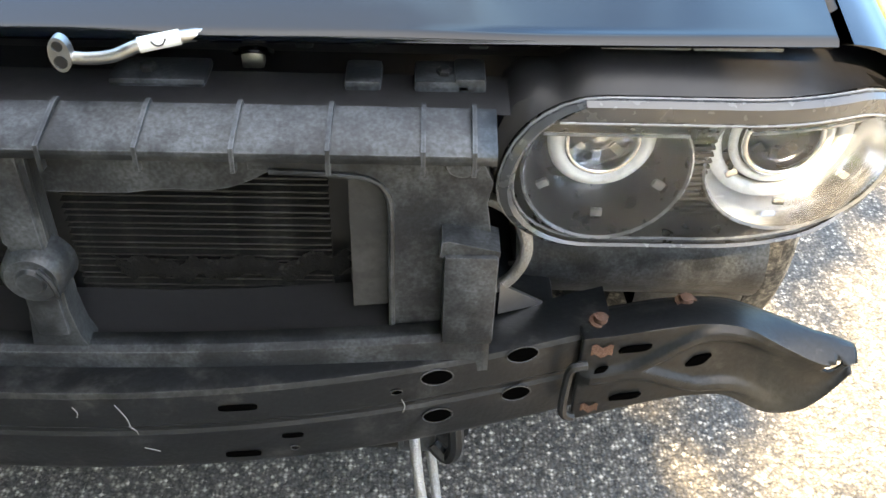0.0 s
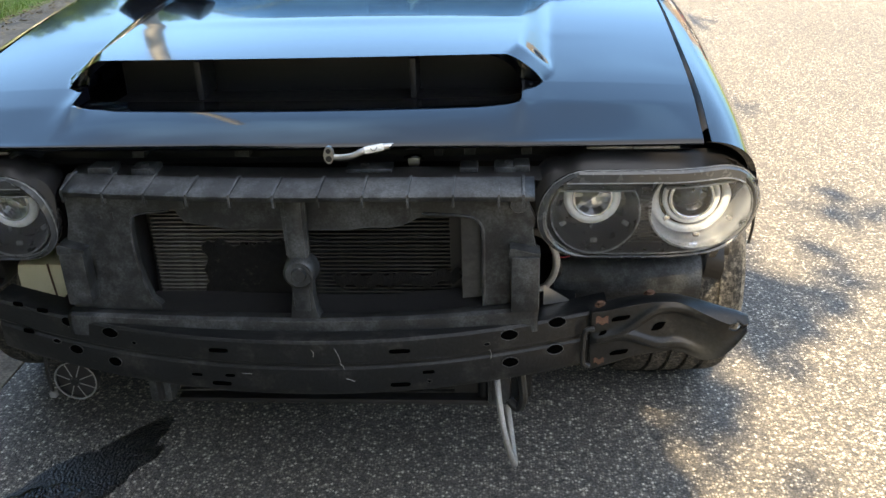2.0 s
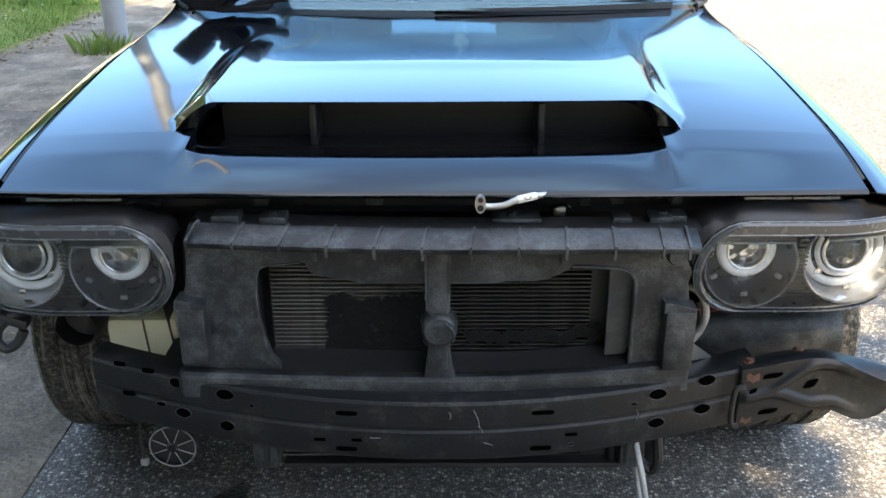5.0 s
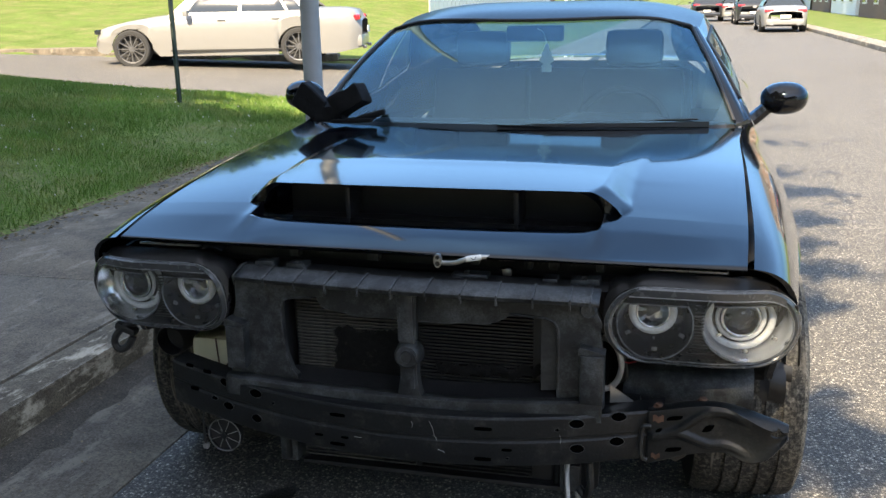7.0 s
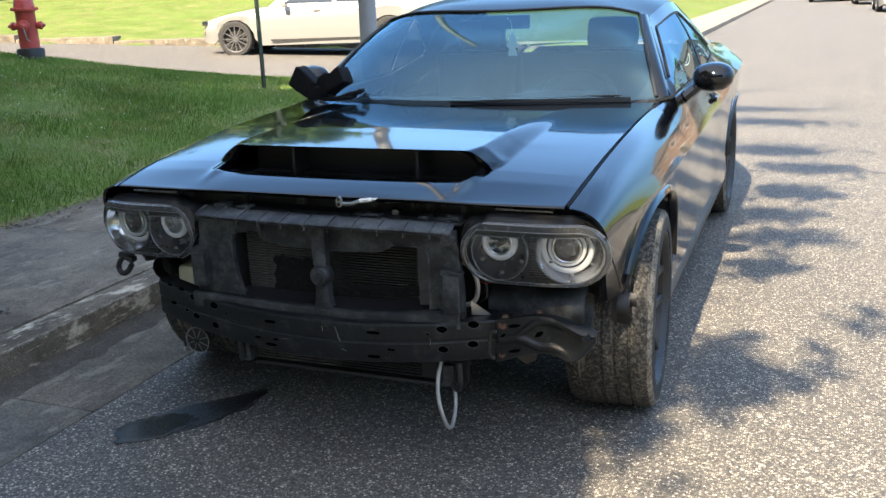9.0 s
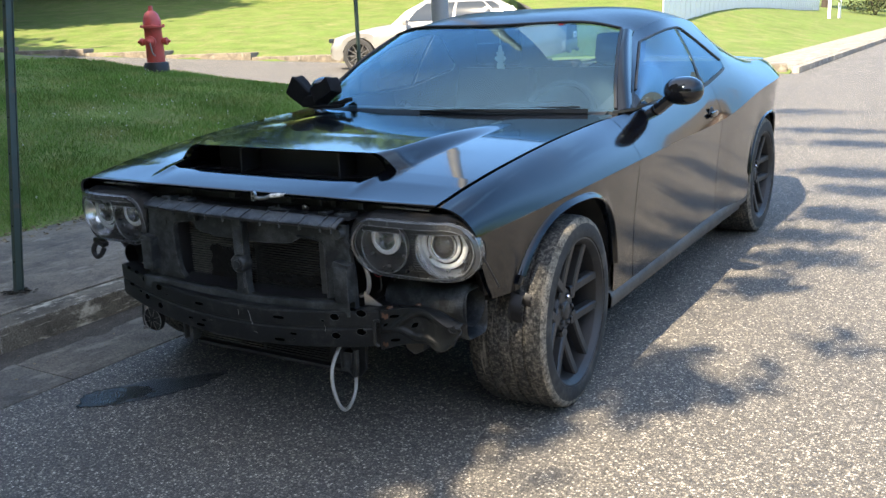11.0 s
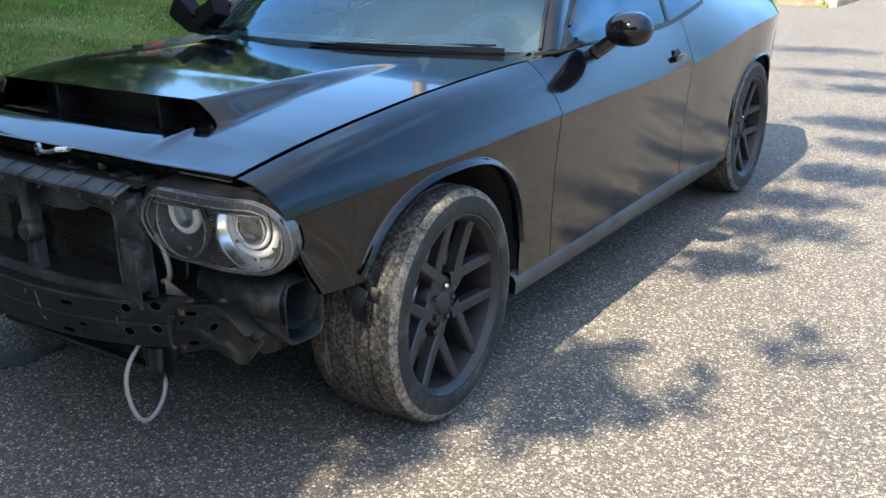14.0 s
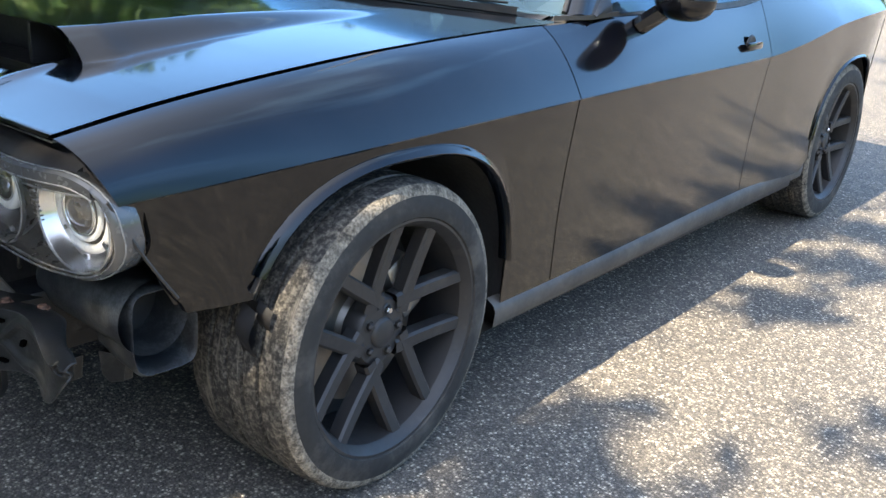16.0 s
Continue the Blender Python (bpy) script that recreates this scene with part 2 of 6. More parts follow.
RUST = mat("rusty_steel", (0.10, 0.05, 0.032), 0.85, var=0.5, scale=60.0, bump=0.4, bump_scale=300.0)
EDGE = mat("smoked_lens_edge", (0.050, 0.054, 0.058), 0.25, coat=0.5, var=0.2, scale=20.0)
CHIP = mat("scraped_paint", (0.17, 0.17, 0.165), 0.6, var=0.3)
RUBBER = mat("tyre_rubber", (0.021, 0.0205, 0.0195), 0.8, var=0.25, scale=30.0, bump=0.3, bump_scale=160.0, dirt=(0.14, 0.13, 0.112), dirt_amount=0.42, dirt_scale=75.0, spec=0.25, fleck=0.5)
scuff_lines(RUBBER, (0.20, 0.18, 0.15))
SIDEWALL = mat("tyre_sidewall", (0.019, 0.0188, 0.0182), 0.75, var=0.3, scale=12.0, dirt=(0.075, 0.068, 0.06), dirt_amount=0.30, dirt_scale=6.0, spec=0.3)
SCUFF = mat("scuffed_muddy_rubber", (0.19, 0.168, 0.136), 0.95, var=0.4, scale=40.0, bump=0.8, bump_scale=180.0, dirt=(0.030, 0.029, 0.027), dirt_amount=0.46, dirt_scale=34.0, spec=0.1, fleck=0.5)
RIM = mat("satin_black_rim", (0.015, 0.0152, 0.0165), 0.5, metal=0.0, var=0.25, scale=9.0, dirt=(0.045, 0.039, 0.033), dirt_amount=0.18, dirt_scale=10.0)
CHROME = mat("chrome", (0.70, 0.71, 0.73), 0.10, metal=1.0, var=0.05, rough_var=0.04)
REFLECTOR = mat("satin_lamp_reflector", (0.70, 0.71, 0.73), 0.20, metal=1.0, var=0.12, scale=60.0, rough_var=0.08)
ALU = mat("cast_aluminium", (0.40, 0.39, 0.37), 0.38, metal=1.0, var=0.25, scale=40.0, bump=0.15, bump_scale=200.0)
DISC = mat("brake_disc_steel", (0.30, 0.28, 0.26), 0.4, metal=1.0, var=0.3, scale=20.0)
# both windows' blue film and sheen put reflected sky into the colour
WINDSHIELD = clear("windshield_glass", (0.50, 0.66, 0.74), 2.2, dust_glare=0.07, dust_glare_color=(0.16, 0.29, 0.34), sheen=(0.46, 0.76, 0.88))
TINT = clear("tinted_side_glass", (0.10, 0.12, 0.13), 2.1, dust_glare=0.045, dust_glare_color=(0.30, 0.45, 0.52), sheen=(0.55, 0.82, 1.0))
LENS = clear("clear_headlight_cover", (0.86, 0.87, 0.87), 1.32, 0.01, dust_glare=0.045, dust_glare_color=(0.5, 0.52, 0.54))
BULB = clear("projector_lens_glass", (0.80, 0.84, 0.86), 1.7)
HALO = mat("frosted_halo_ring", (0.62, 0.64, 0.65), 0.3, coat=0.4, var=0.30, scale=150.0)
FROST = mat("frosted_lens_edge", (0.15, 0.157, 0.162), 0.28, coat=0.6, var=0.15, scale=30.0)
BEZEL = mat("headlight_bezel_black", (0.010, 0.010, 0.011), 0.3, coat=0.3, var=0.2)
TANK = mat("yellowed_reservoir_plastic", (0.62, 0.57, 0.38), 0.45, var=0.18, scale=18.0, dirt=(0.30, 0.24, 0.14), dirt_amount=0.2, dirt_scale=14.0)
LINER = mat("wheel_liner_felt", (0.016, 0.016, 0.016), 0.95, var=0.4, scale=25.0, bump=0.5, bump_scale=90.0)
SILL = mat("dusty_sill", (0.062, 0.058, 0.053), 0.6, var=0.35, scale=6.0, dirt=(0.025, 0.025, 0.026), dirt_amount=0.45, dirt_scale=5.0)
CABIN = mat("dark_cabin_trim", (0.022, 0.022, 0.024), 0.7, var=0.2)
SEAT = mat("black_seat_cloth", (0.030, 0.030, 0.032), 0.85, var=0.25, bump=0.2)
BRAID = mat("braided_steel_hose", (0.36, 0.355, 0.34), 0.45, metal=0.7, var=0.4, scale=300.0, bump=0.7, bump_scale=420.0)
CLOTH = mat("black_bow_cloth", (0.008, 0.008, 0.009), 0.85, var=0.3, scale=20.0, bump=0.5, bump_scale=70.0, spec=0.2)
WHITE = mat("white_label_paper", (0.72, 0.71, 0.66), 0.6, var=0.08)
INK = mat("black_ink", (0.02, 0.02, 0.02), 0.6)
CREAM = mat("cream_card", (0.88, 0.86, 0.66), 0.7, var=0.1)
RED_WIRE = mat("red_wire", (0.45, 0.05, 0.07), 0.5)


# ---- mesh helpers ----
def part(name, bm, material, parent=None, label="", smooth=True, sharp=40):
    me = bpy.data.meshes.new(name)
    bm.normal_update()
    bm.to_mesh(me)
    bm.free()
    me.materials.append(material)
    if smooth:
        for p in me.polygons:
            p.use_smooth = True
        me.set_sharp_from_angle(angle=radians(sharp))
    ob = new(name, me)
    if parent:
        ob.parent = parent
    return tagged(ob, label)


def thing(name, label, category, group="", at=(0, 0, 0), turn=0.0, kind=""):
    ob = new(name)
    ob.empty_display_size = 0.1
    ob.matrix_world = pose(*at, 0, 0, turn)
    return tagged(ob, label, category, group, kind)


def grid(fn, us, vs, bm=None, close_u=False, flip=False):
    """A sheet of quads over two lists of parameters."""
    bm = bm or bmesh.new()
    rows = [[bm.verts.new(fn(u, v)) for v in vs] for u in us]
    n = len(us)
    for i in range(n if close_u else n - 1):
        a, b = rows[i], rows[(i + 1) % n]
        for j in range(len(vs) - 1):
            q = (a[j], b[j], b[j + 1], a[j + 1])
            try:
                bm.faces.new(q[::-1] if flip else q)
            except ValueError:
                pass
    return bm


def box(cx, cy, cz, sx, sy, sz, bm=None, bevel=0.0, turn=None):
    bm = bm or bmesh.new()
    r = bmesh.ops.create_cube(bm, size=1.0)["verts"]
    m = Matrix.Translation((cx, cy, cz)) @ (turn or Matrix.Identity(4)) @ Matrix.Diagonal((sx, sy, sz, 1))
    bmesh.ops.transform(bm, matrix=m, verts=r)
    if bevel:
        es = list({e for v in r for e in v.link_edges})
        bmesh.ops.bevel(bm, geom=es, offset=bevel, segments=2, affect="EDGES", profile=0.6)
    return bm


def lathe(profile, n=48, axis="x", at=(0, 0, 0), bm=None):
    """Turns (along, radius) points about an axis."""
    def f(u, v):
        a, (h, r) = 2 * math.pi * u / n, profile[v]
        c, s = r * math.cos(a), r * math.sin(a)
        p = {"x": (h, c, s), "y": (s, h, c), "z": (c, s, h)}[axis]
        return Vector(p) + Vector(at)
    return grid(f, range(n), range(len(profile)), bm, close_u=True)


def tube(points, radius, n=10, bm=None, closed=False, smooth=6):
    """A round bar along a smoothed line of points."""
    pts = [Vector(p) for p in points]
    if smooth > 1 and len(pts) > 2:
        fine, m = [], len(pts)
        for i in range(m if closed else m - 1):
            p0, p1, p2, p3 = (pts[(i + k) % m] if closed else pts[min(max(i + k, 0), m - 1)] for k in (-1, 0, 1, 2))
            for k in range(smooth):
                t = k / smooth
                fine.append(0.5 * (2 * p1 + (p2 - p0) * t + (2 * p0 - 5 * p1 + 4 * p2 - p3) * t * t + (3 * p1 - p0 - 3 * p2 + p3) * t ** 3))
        pts = fine + ([] if closed else [pts[-1]])
    bm = bm or bmesh.new()
    rings, side = [], None
    m = len(pts)
    for i, p in enumerate(pts):
        d = (pts[(i + 1) % m] - pts[i - 1]) if closed else (pts[min(i + 1, m - 1)] - pts[max(i - 1, 0)])
        d.normalize()
        if side is None:
            side = d.orthogonal().normalized()
        side = (side - d * side.dot(d)).normalized()
        up = d.cross(side)
        rings.append([bm.verts.new(p + radius * (math.cos(2 * math.pi * k / n) * side + math.sin(2 * math.pi * k / n) * up)) for k in range(n)])
    for i in range(m if closed else m - 1):
        a, b = rings[i], rings[(i + 1) % m]
        for k in range(n):
            bm.faces.new((a[k], a[(k + 1) % n], b[(k + 1) % n], b[k]))
    if not closed:
        bm.faces.new(rings[0][::-1]); bm.faces.new(rings[-1])
    return bm


def plate(outline, thick, to_world, bm=None):
    """A flat plate: outline in (a, b), thickness along c, placed by to_world(a, b, c)."""
    bm = bm or bmesh.new()
    front = [bm.verts.new(to_world(a, b, 0.0)) for a, b in outline]
    back = [bm.verts.new(to_world(a, b, thick)) for a, b in outline]
    n = len(outline)
    fs = [bm.faces.new(front), bm.faces.new(back[::-1])]
    for i in range(n):
        bm.faces.new((front[i], back[i], back[(i + 1) % n], front[(i + 1) % n]))
    bmesh.ops.recalc_face_normals(bm, faces=bm.faces[:])
    return bm


def thicken(ob, d, offset=-1.0):
    mod = ob.modifiers.new("thickness", "SOLIDIFY")
    mod.thickness, mod.offset = d, offset
    return ob


def lerp(a, b, t):
    return a + (b - a) * t


def curve(y, ys, vs):
    """A smooth curve through knots."""
    n = len(ys)
    if y <= ys[0]:
        return vs[0]
    if y >= ys[-1]:
        return vs[-1]
    i = max(k for k in range(n - 1) if ys[k] <= y)
    h = ys[i + 1] - ys[i]
    slope = lambda k: (vs[min(k + 1, n - 1)] - vs[max(k - 1, 0)]) / (ys[min(k + 1, n - 1)] - ys[max(k - 1, 0)])
    t = (y - ys[i]) / h
    a, b, c, d = 2 * t**3 - 3 * t**2 + 1, t**3 - 2 * t**2 + t, -2 * t**3 + 3 * t**2, t**3 - t**2
    return a * vs[i] + b * h * slope(i) + c * vs[i + 1] + d * h * slope(i + 1)


def steps(a, b, n):
    return [a + (b - a) * i / n for i in range(n + 1)]



# ---- the black coupe ----
car = thing("car", "black two-door coupe parked by the kerb, front bumper removed", "car", at=(0.012, 0, 0))

YT = [-0.66, -0.475, -0.234, 0.08, 0.5, 0.72, 0.92, 1.73, 2.05, 2.35, 3.05, 3.5, 3.95]
XT = [0.775, 0.785, 0.79, 0.795, 0.80, 0.820, 0.842, 0.86, 0.86, 0.84, 0.79, 0.77, 0.69]
ZT = [0.845, 0.879, 0.909, 0.938, 0.960, 0.968, 0.982, 0.988, 1.03, 1.07, 1.05, 1.035, 1.0]
YC = [-0.66, -0.4, 0.0, 0.4, 1.0, 1.9, 2.2, 2.6, 3.2, 3.95]
XC = [0.876, 0.90, 0.933, 0.945, 0.945, 0.94, 0.95, 0.957, 0.94, 0.76]
ZC = [0.752, 0.765, 0.785, 0.798, 0.81, 0.82, 0.85, 0.905, 0.94, 0.92]
SHOULDER_Y, SHOULDER_X, SHOULDER_Z = [-0.66, -0.35, -0.1, 0.4, 0.9, 2.0, 3.95], [0.84, 0.74, 0.64, 0.60, 0.50, 0.48, 0.55], [0.06, 0.10, 0.13, 0.18, 0.36, 0.38, 0.25]
LEFT = 0.024  # the kerb side stands a little prouder of the middle
ARCH_A, ARCH_B, HUB_Z, REAR_Y = 0.388, 0.392, 0.355, 2.946


def arch(y):
    for cy in (0.01, REAR_Y):
        d = abs(y - cy) / ARCH_A
        if d < 1:
            return HUB_Z + ARCH_B * (1 - d**2.5) ** 0.4
    return 0.0


def bottom(y):
    base = 0.52 if y < -0.2 else 0.30
    return max(base, arch(y))


def side(y, s):
    """The body's side: s 0 to 1 from the top edge to the crease, 1 to 2 down to the lower edge."""
    xt, zt, xc, zc = curve(y, YT, XT), curve(y, YT, ZT), curve(y, YC, XC), curve(y, YC, ZC)
    if s <= 1:
        # a rounded shoulder that runs out flat towards the crease
        a, b = curve(y, SHOULDER_Y, SHOULDER_X), curve(y, SHOULDER_Y, SHOULDER_Z)
        xm, zm = lerp(xt, xc, a), lerp(zt, zc, b)
        k0, k1, k2 = (1 - s) ** 2, 2 * s * (1 - s), s * s
        return k0 * xt + k1 * xm + k2 * xc, k0 * zt + k1 * zm + k2 * zc
    zb = bottom(y)
    z = lerp(zc - 0.004, zb, s - 1)
    f = (zc - z) / (zc - 0.30)
    x = xc - 0.004 - 0.016 * math.sin(math.pi * min(f, 1)) - 0.028 * f * f
    near = max(0.0, 1 - abs(z - arch(y)) / 0.07) if arch(y) else 0.0
    return x + 0.005 * near, z


def side_point(y, s, sx):
    x, z = side(y, s)
    if y < -0.4:
        yf = lerp(-0.480, -0.662, min(1.0, max(0.0, (z - 0.53) / 0.315)) ** 0.8)
        y = -0.4 + (y + 0.4) * (-0.4 - yf) / 0.26
    return Vector((sx * (x + (LEFT if sx < 0 else 0.0)), y, z))


def arch_columns(a, b):
    ys = set(steps(a, b, max(6, int((b - a) / 0.06)))[1:-1]) | {a, b}
    for cy in (0.01, REAR_Y):
        ys |= {cy + ARCH_A * math.cos(math.pi * k / 30) for k in range(31)}
    return sorted(y for y in ys if a <= y <= b)


S_ROWS = steps(0, 1, 12) + [1.0001] + steps(1, 2, 12)[1:]
for sx in (1, -1):
    for name, a, b in (("fender", -0.66, 0.6185), ("door", 0.623, 1.895), ("rear_quarter", 1.8995, 3.95)):
        ys = arch_columns(a, b)
        fold = {-1: (ys[0], 0.014), len(ys): (ys[-1], 0.014)}
        def panel(i, s):
            y, inward = fold.get(i, (ys[min(max(i, 0), len(ys) - 1)], 0.0))
            return side_point(y, s, sx) - Vector((sx * inward, 0, 0))
        ob = part(name, grid(panel, range(-1, len(ys) + 1), S_ROWS, flip=sx < 0), PAINT, car, sharp=14)
        if name == "door":
            door = ob
            bm = box(sx * 0.933, 1.735, 0.866, 0.016, 0.115, 0.026, bevel=0.007)
            part("door_handle", bm, PAINT, door)
            part("handle_recess", lathe([(0.0, 0.04), (0.006, 0.034), (0.004, 0.0)], 20, "x", (sx * 0.917, 1.735, 0.862)), TRIM, door)
    # arch lips and liners
    for cy in (0.01, REAR_Y):
        def flange(k, j):
            a = math.pi * (k + 1) / 30
            y0 = cy + ARCH_A * math.cos(a)
            x, z0 = side(y0, 2.0)
            out = Vector((0, math.cos(a) * ARCH_A, ARCH_B * max(0.0, math.sin(a)) ** 0.8)).normalized()
            r, dx = [(0.021, -0.008), (0.019, 0.001), (0.010, 0.009), (0.001, 0.015), (-0.004, 0.012), (-0.004, -0.02)][j]
            if cy > 1:
                r, dx = 0.45 * r, 0.45 * dx
            return Vector((sx * (x + dx + (LEFT if sx < 0 else 0.0)), y0 + r * out.y, z0 + r * out.z))
        last = 28 if cy > 1 else 25
        part("wheel_arch_lip", grid(flange, range(last + 1), range(6), flip=sx < 0), PAINT, car, "chipped rolled arch lip", sharp=60)
        r = 0.412
        part("wheel_liner", grid(lambda u, v: Vector((sx * (v + (LEFT if sx < 0 else 0.0)), cy + r * math.cos(u), HUB_Z + 0.015 + r * math.sin(u))), steps(-0.25, math.pi + (0.25 if cy > 1 else -0.42), 24), [0.55, 0.75, 0.895]), LINER, car)
        part("wheel_well_wall", grid(lambda y, v: Vector((sx * 0.55, cy + y, lerp(0.24, 0.80, v))), [-0.36, 0.43], [0, 1]), LINER, car)
    part("sill", grid(lambda y, k: Vector((sx * ([0.89, 0.914, 0.921, 0.917, 0.89, 0.80][k] + (LEFT if sx < 0 else 0.0)), y, [0.318, 0.304, 0.288, 0.246, 0.224, 0.216][k] + 0.018 * (y - 0.4) / 2)), steps(0.37, 2.56, 24), range(6), flip=sx < 0), SILL, car, "dusty scuffed sill strip", sharp=50)


# hood with its broad scoop
def hood_base(x, y):
    zt, xt = curve(y, YT, ZT), curve(y, YT, XT)
    k = min(1, max(0, (y + 0.66) / 0.5))
    return zt + 0.003 + 0.026 * k * (1 - (x / xt) ** 2)


def shut(y):
    """The gap between hood and fender, wider towards the ill-fitting front."""
    return 0.004 + 0.010 * min(1.0, max(0.0, (0.62 - y) / 1.1))


def hood_rear(x):
    return 0.455 + 0.40 * x * x


LIP = -0.542


SCOOP_X = -0.026  # the scoop sits a little towards the kerb


def bulge(x, y):
    """The raised middle: a flat top with sloping flanks, fading towards the windshield."""
    t = min(1, max(0, (y - LIP) / 0.98))
    foot = lerp(0.456, 0.512, min(1.0, 6 * t)) + 0.035 * t
    inward = max(0.0, foot - abs(x - SCOOP_X * (1 - t)))
    e = min(1.0, inward / lerp(0.070, 0.090, t))
    crown = math.sqrt(1 - (1 - min(1.0, inward / 0.085)) ** 2)
    soft = e * e * (3 - 2 * e)
    return 0.067 * (1 - t) ** 1.25 * lerp(crown, lerp(e, soft, min(1.0, 0.35 + 1.3 * t)), min(1.0, 4.5 * t))


def half(u, y):
    """The hood's half width on either side."""
    return curve(y, YT, XT) - shut(y) + (LEFT if u < 0 else 0.0)


hood_u = sorted(steps(-1, 1, 240) + [end + 0.0012 * k for end in (-0.600, 0.551) for k in range(-22, 23)])


def lip(x):
    """The scoop's lower edge, swept back towards its ends."""
    return LIP + 0.018 * min(1.0, ((x - SCOOP_X) / 0.475) ** 2)


def swell(u):
    return 0.005 * (1 - abs(u) ** 6)


SETBACK = 0.088


RISE = [0.06, 0.13, 0.22, 0.35, 0.50, 0.65, 0.80, 0.92, 1.0, 1.0, 1.0]


def hood_front(u, k):
    x0 = u * half(u, LIP)
    inside = min(1.0, max(0.0, (bulge(x0, LIP) - 0.006) / 0.012))
    nose = -0.66 - 0.012 * (1 - u * u)
    if k < 4:
        y, f, drop = [-0.615, -0.658, -0.664, -0.66][k] - 0.012 * (1 - u * u), 0.0, [0.012, 0.010, 0.005, 0][k]
        x = u * half(u, y)
        return Vector((x, y, hood_base(x, y) - drop))
    f = RISE[k - 4]
    y = lerp(nose, lip(x0), f) + {13: 0.016, 14: SETBACK}.get(k, 0.0)
    drop = {13: 0.012, 14: 0.030}.get(k, 0.0) * inside
    x = u * half(u, y)
    z = hood_base(x, y) + swell(u) * f * f
    if k < 13:
        # before the scoop the sheet rolls over at the nose and then runs nearly level
        a, b = hood_base(u * half(u, nose), nose), hood_base(u * half(u, lip(x0)), lip(x0)) + swell(u)
        level = min(1.0, max(0.0, (0.56 - abs(x - SCOOP_X)) / 0.22))
        z = lerp(z, lerp(a, b, 1 - (1 - f) ** 1.3), level * level * (3 - 2 * level))
    # the lower lip curls up towards the scoop's ends
    z += 0.005 * f * f * math.exp(-((abs(x - SCOOP_X) - 0.455) / 0.022) ** 2)
    return Vector((x, y, z - drop))


def hood_main(u, t):
    x0 = u * half(u, LIP)
    y0 = lip(x0) + SETBACK
    if t < 0:
        b = bulge(x0, LIP)
        back, drop = {-1: (0.0, 0.010), -2: (0.03, 0.018)}[t]
        curl = 0.003 * math.exp(-((abs(x0 - SCOOP_X) - 0.455) / 0.022) ** 2)
        return Vector((x0, y0 + back + 0.004, hood_base(x0, y0) + swell(u) + max(b - drop, curl - 0.006)))
    y = lerp(y0, hood_rear(x0 * 1.03), t)
    x = u * half(u, y)
    curl = 0.003 * math.exp(-((abs(x - SCOOP_X) - 0.455) / 0.022) ** 2) * max(0.0, 1 - 5 * t) ** 2
    return Vector((x, y, hood_base(x, y) + max(bulge(x, y), curl) + swell(u) * max(0.0, 1 - 4 * t)))


bm = grid(hood_front, hood_u, range(15))
grid(hood_main, hood_u, [-2, -1] + [t ** 1.3 for t in steps(0, 1, 44)], bm)
bmesh.ops.remove_doubles(bm, verts=bm.verts[:], dist=0.0006)
bmesh.ops.recalc_face_normals(bm, faces=bm.faces[:])
hood = part("hood", bm, PAINT, car, "glossy black hood with a broad air scoop", sharp=55)
for sx in (1, -1):
    part("hood_gutter", grid(lambda y, k: Vector((sx * (curve(y, YT, XT) + (LEFT if sx < 0 else 0.0) + [-0.030, -0.020, 0.001][k]), y, curve(y, YT, ZT) + [-0.016, -0.022, -0.005][k])), steps(-0.60, 0.60, 40), range(3), flip=sx < 0), TRIM, car, "dark gutter under the hood's edge")
part("scoop_floor", grid(lambda u, t: Vector((u * 0.455, lerp(lip(u * 0.455) + 0.02, -0.30, t), hood_base(u * 0.455, LIP) - 0.016 - 0.01 * t)), steps(-1, 1, 16), steps(0, 1, 4)), TRIM, hood)
part("scoop_back", grid(lambda u, v: Vector((u * 0.46, -0.30, lerp(0.80, hood_base(u * 0.46, -0.30) + bulge(u * 0.46, -0.30) - 0.012, v))), steps(-1, 1, 24), [0, 1]), TRIM, hood)
for x in (-0.255, 0.205):
    part("scoop_vane", box(x, -0.35, 0.90, 0.014, 0.10, 0.085, bevel=0.004), TRIM, hood)


# roof, pillars and glass
YE = [0.80, 1.30, 1.70, 2.20, 2.45, 2.75, 3.05]
XE = [0.838, 0.655, 0.680, 0.665, 0.645, 0.645, 0.70]
ZE = [0.985, 1.288, 1.342, 1.312, 1.25, 1.155, 1.05]


def rail(y):
    if y <= 1.30:
        t = (y - 0.80) / 0.5
        return Vector((lerp(0.838, 0.655, t), y, lerp(0.985, 1.288, t) + 0.012 * math.sin(math.pi * t)))
    return Vector((curve(y, YE[1:], XE[1:]), y, curve(y, YE[1:], ZE[1:])))


def roof_at(s, y):
    r = rail(max(y, 1.30))
    zc = curve(y, [1.12, 1.3, 1.7, 2.1, 2.45, 2.75, 3.05], [1.328, 1.378, 1.412, 1.398, 1.338, 1.20, 1.06])
    z = r.z + (zc - r.z) * (1 - abs(s) ** 4.2)
    return Vector((s * r.x, y, z))


def header(s):
    return 1.15 + 0.095 * s * s


part("roof", grid(lambda s, t: roof_at(s, lerp(header(s), 2.42, t)), steps(-1, 1, 40), steps(0, 1, 18)), ROOF_PAINT, car)


def ws(s, t):
    base = Vector((0.79 * s, 0.475 + 0.43 * (0.79 * s) ** 2, 1.0 - 0.022 * s * s))
    top = roof_at(0.955 * s, header(s))
    p = base.lerp(top, t)
    return p + Vector((0, -0.03, 0.02)) * math.sin(math.pi * t)


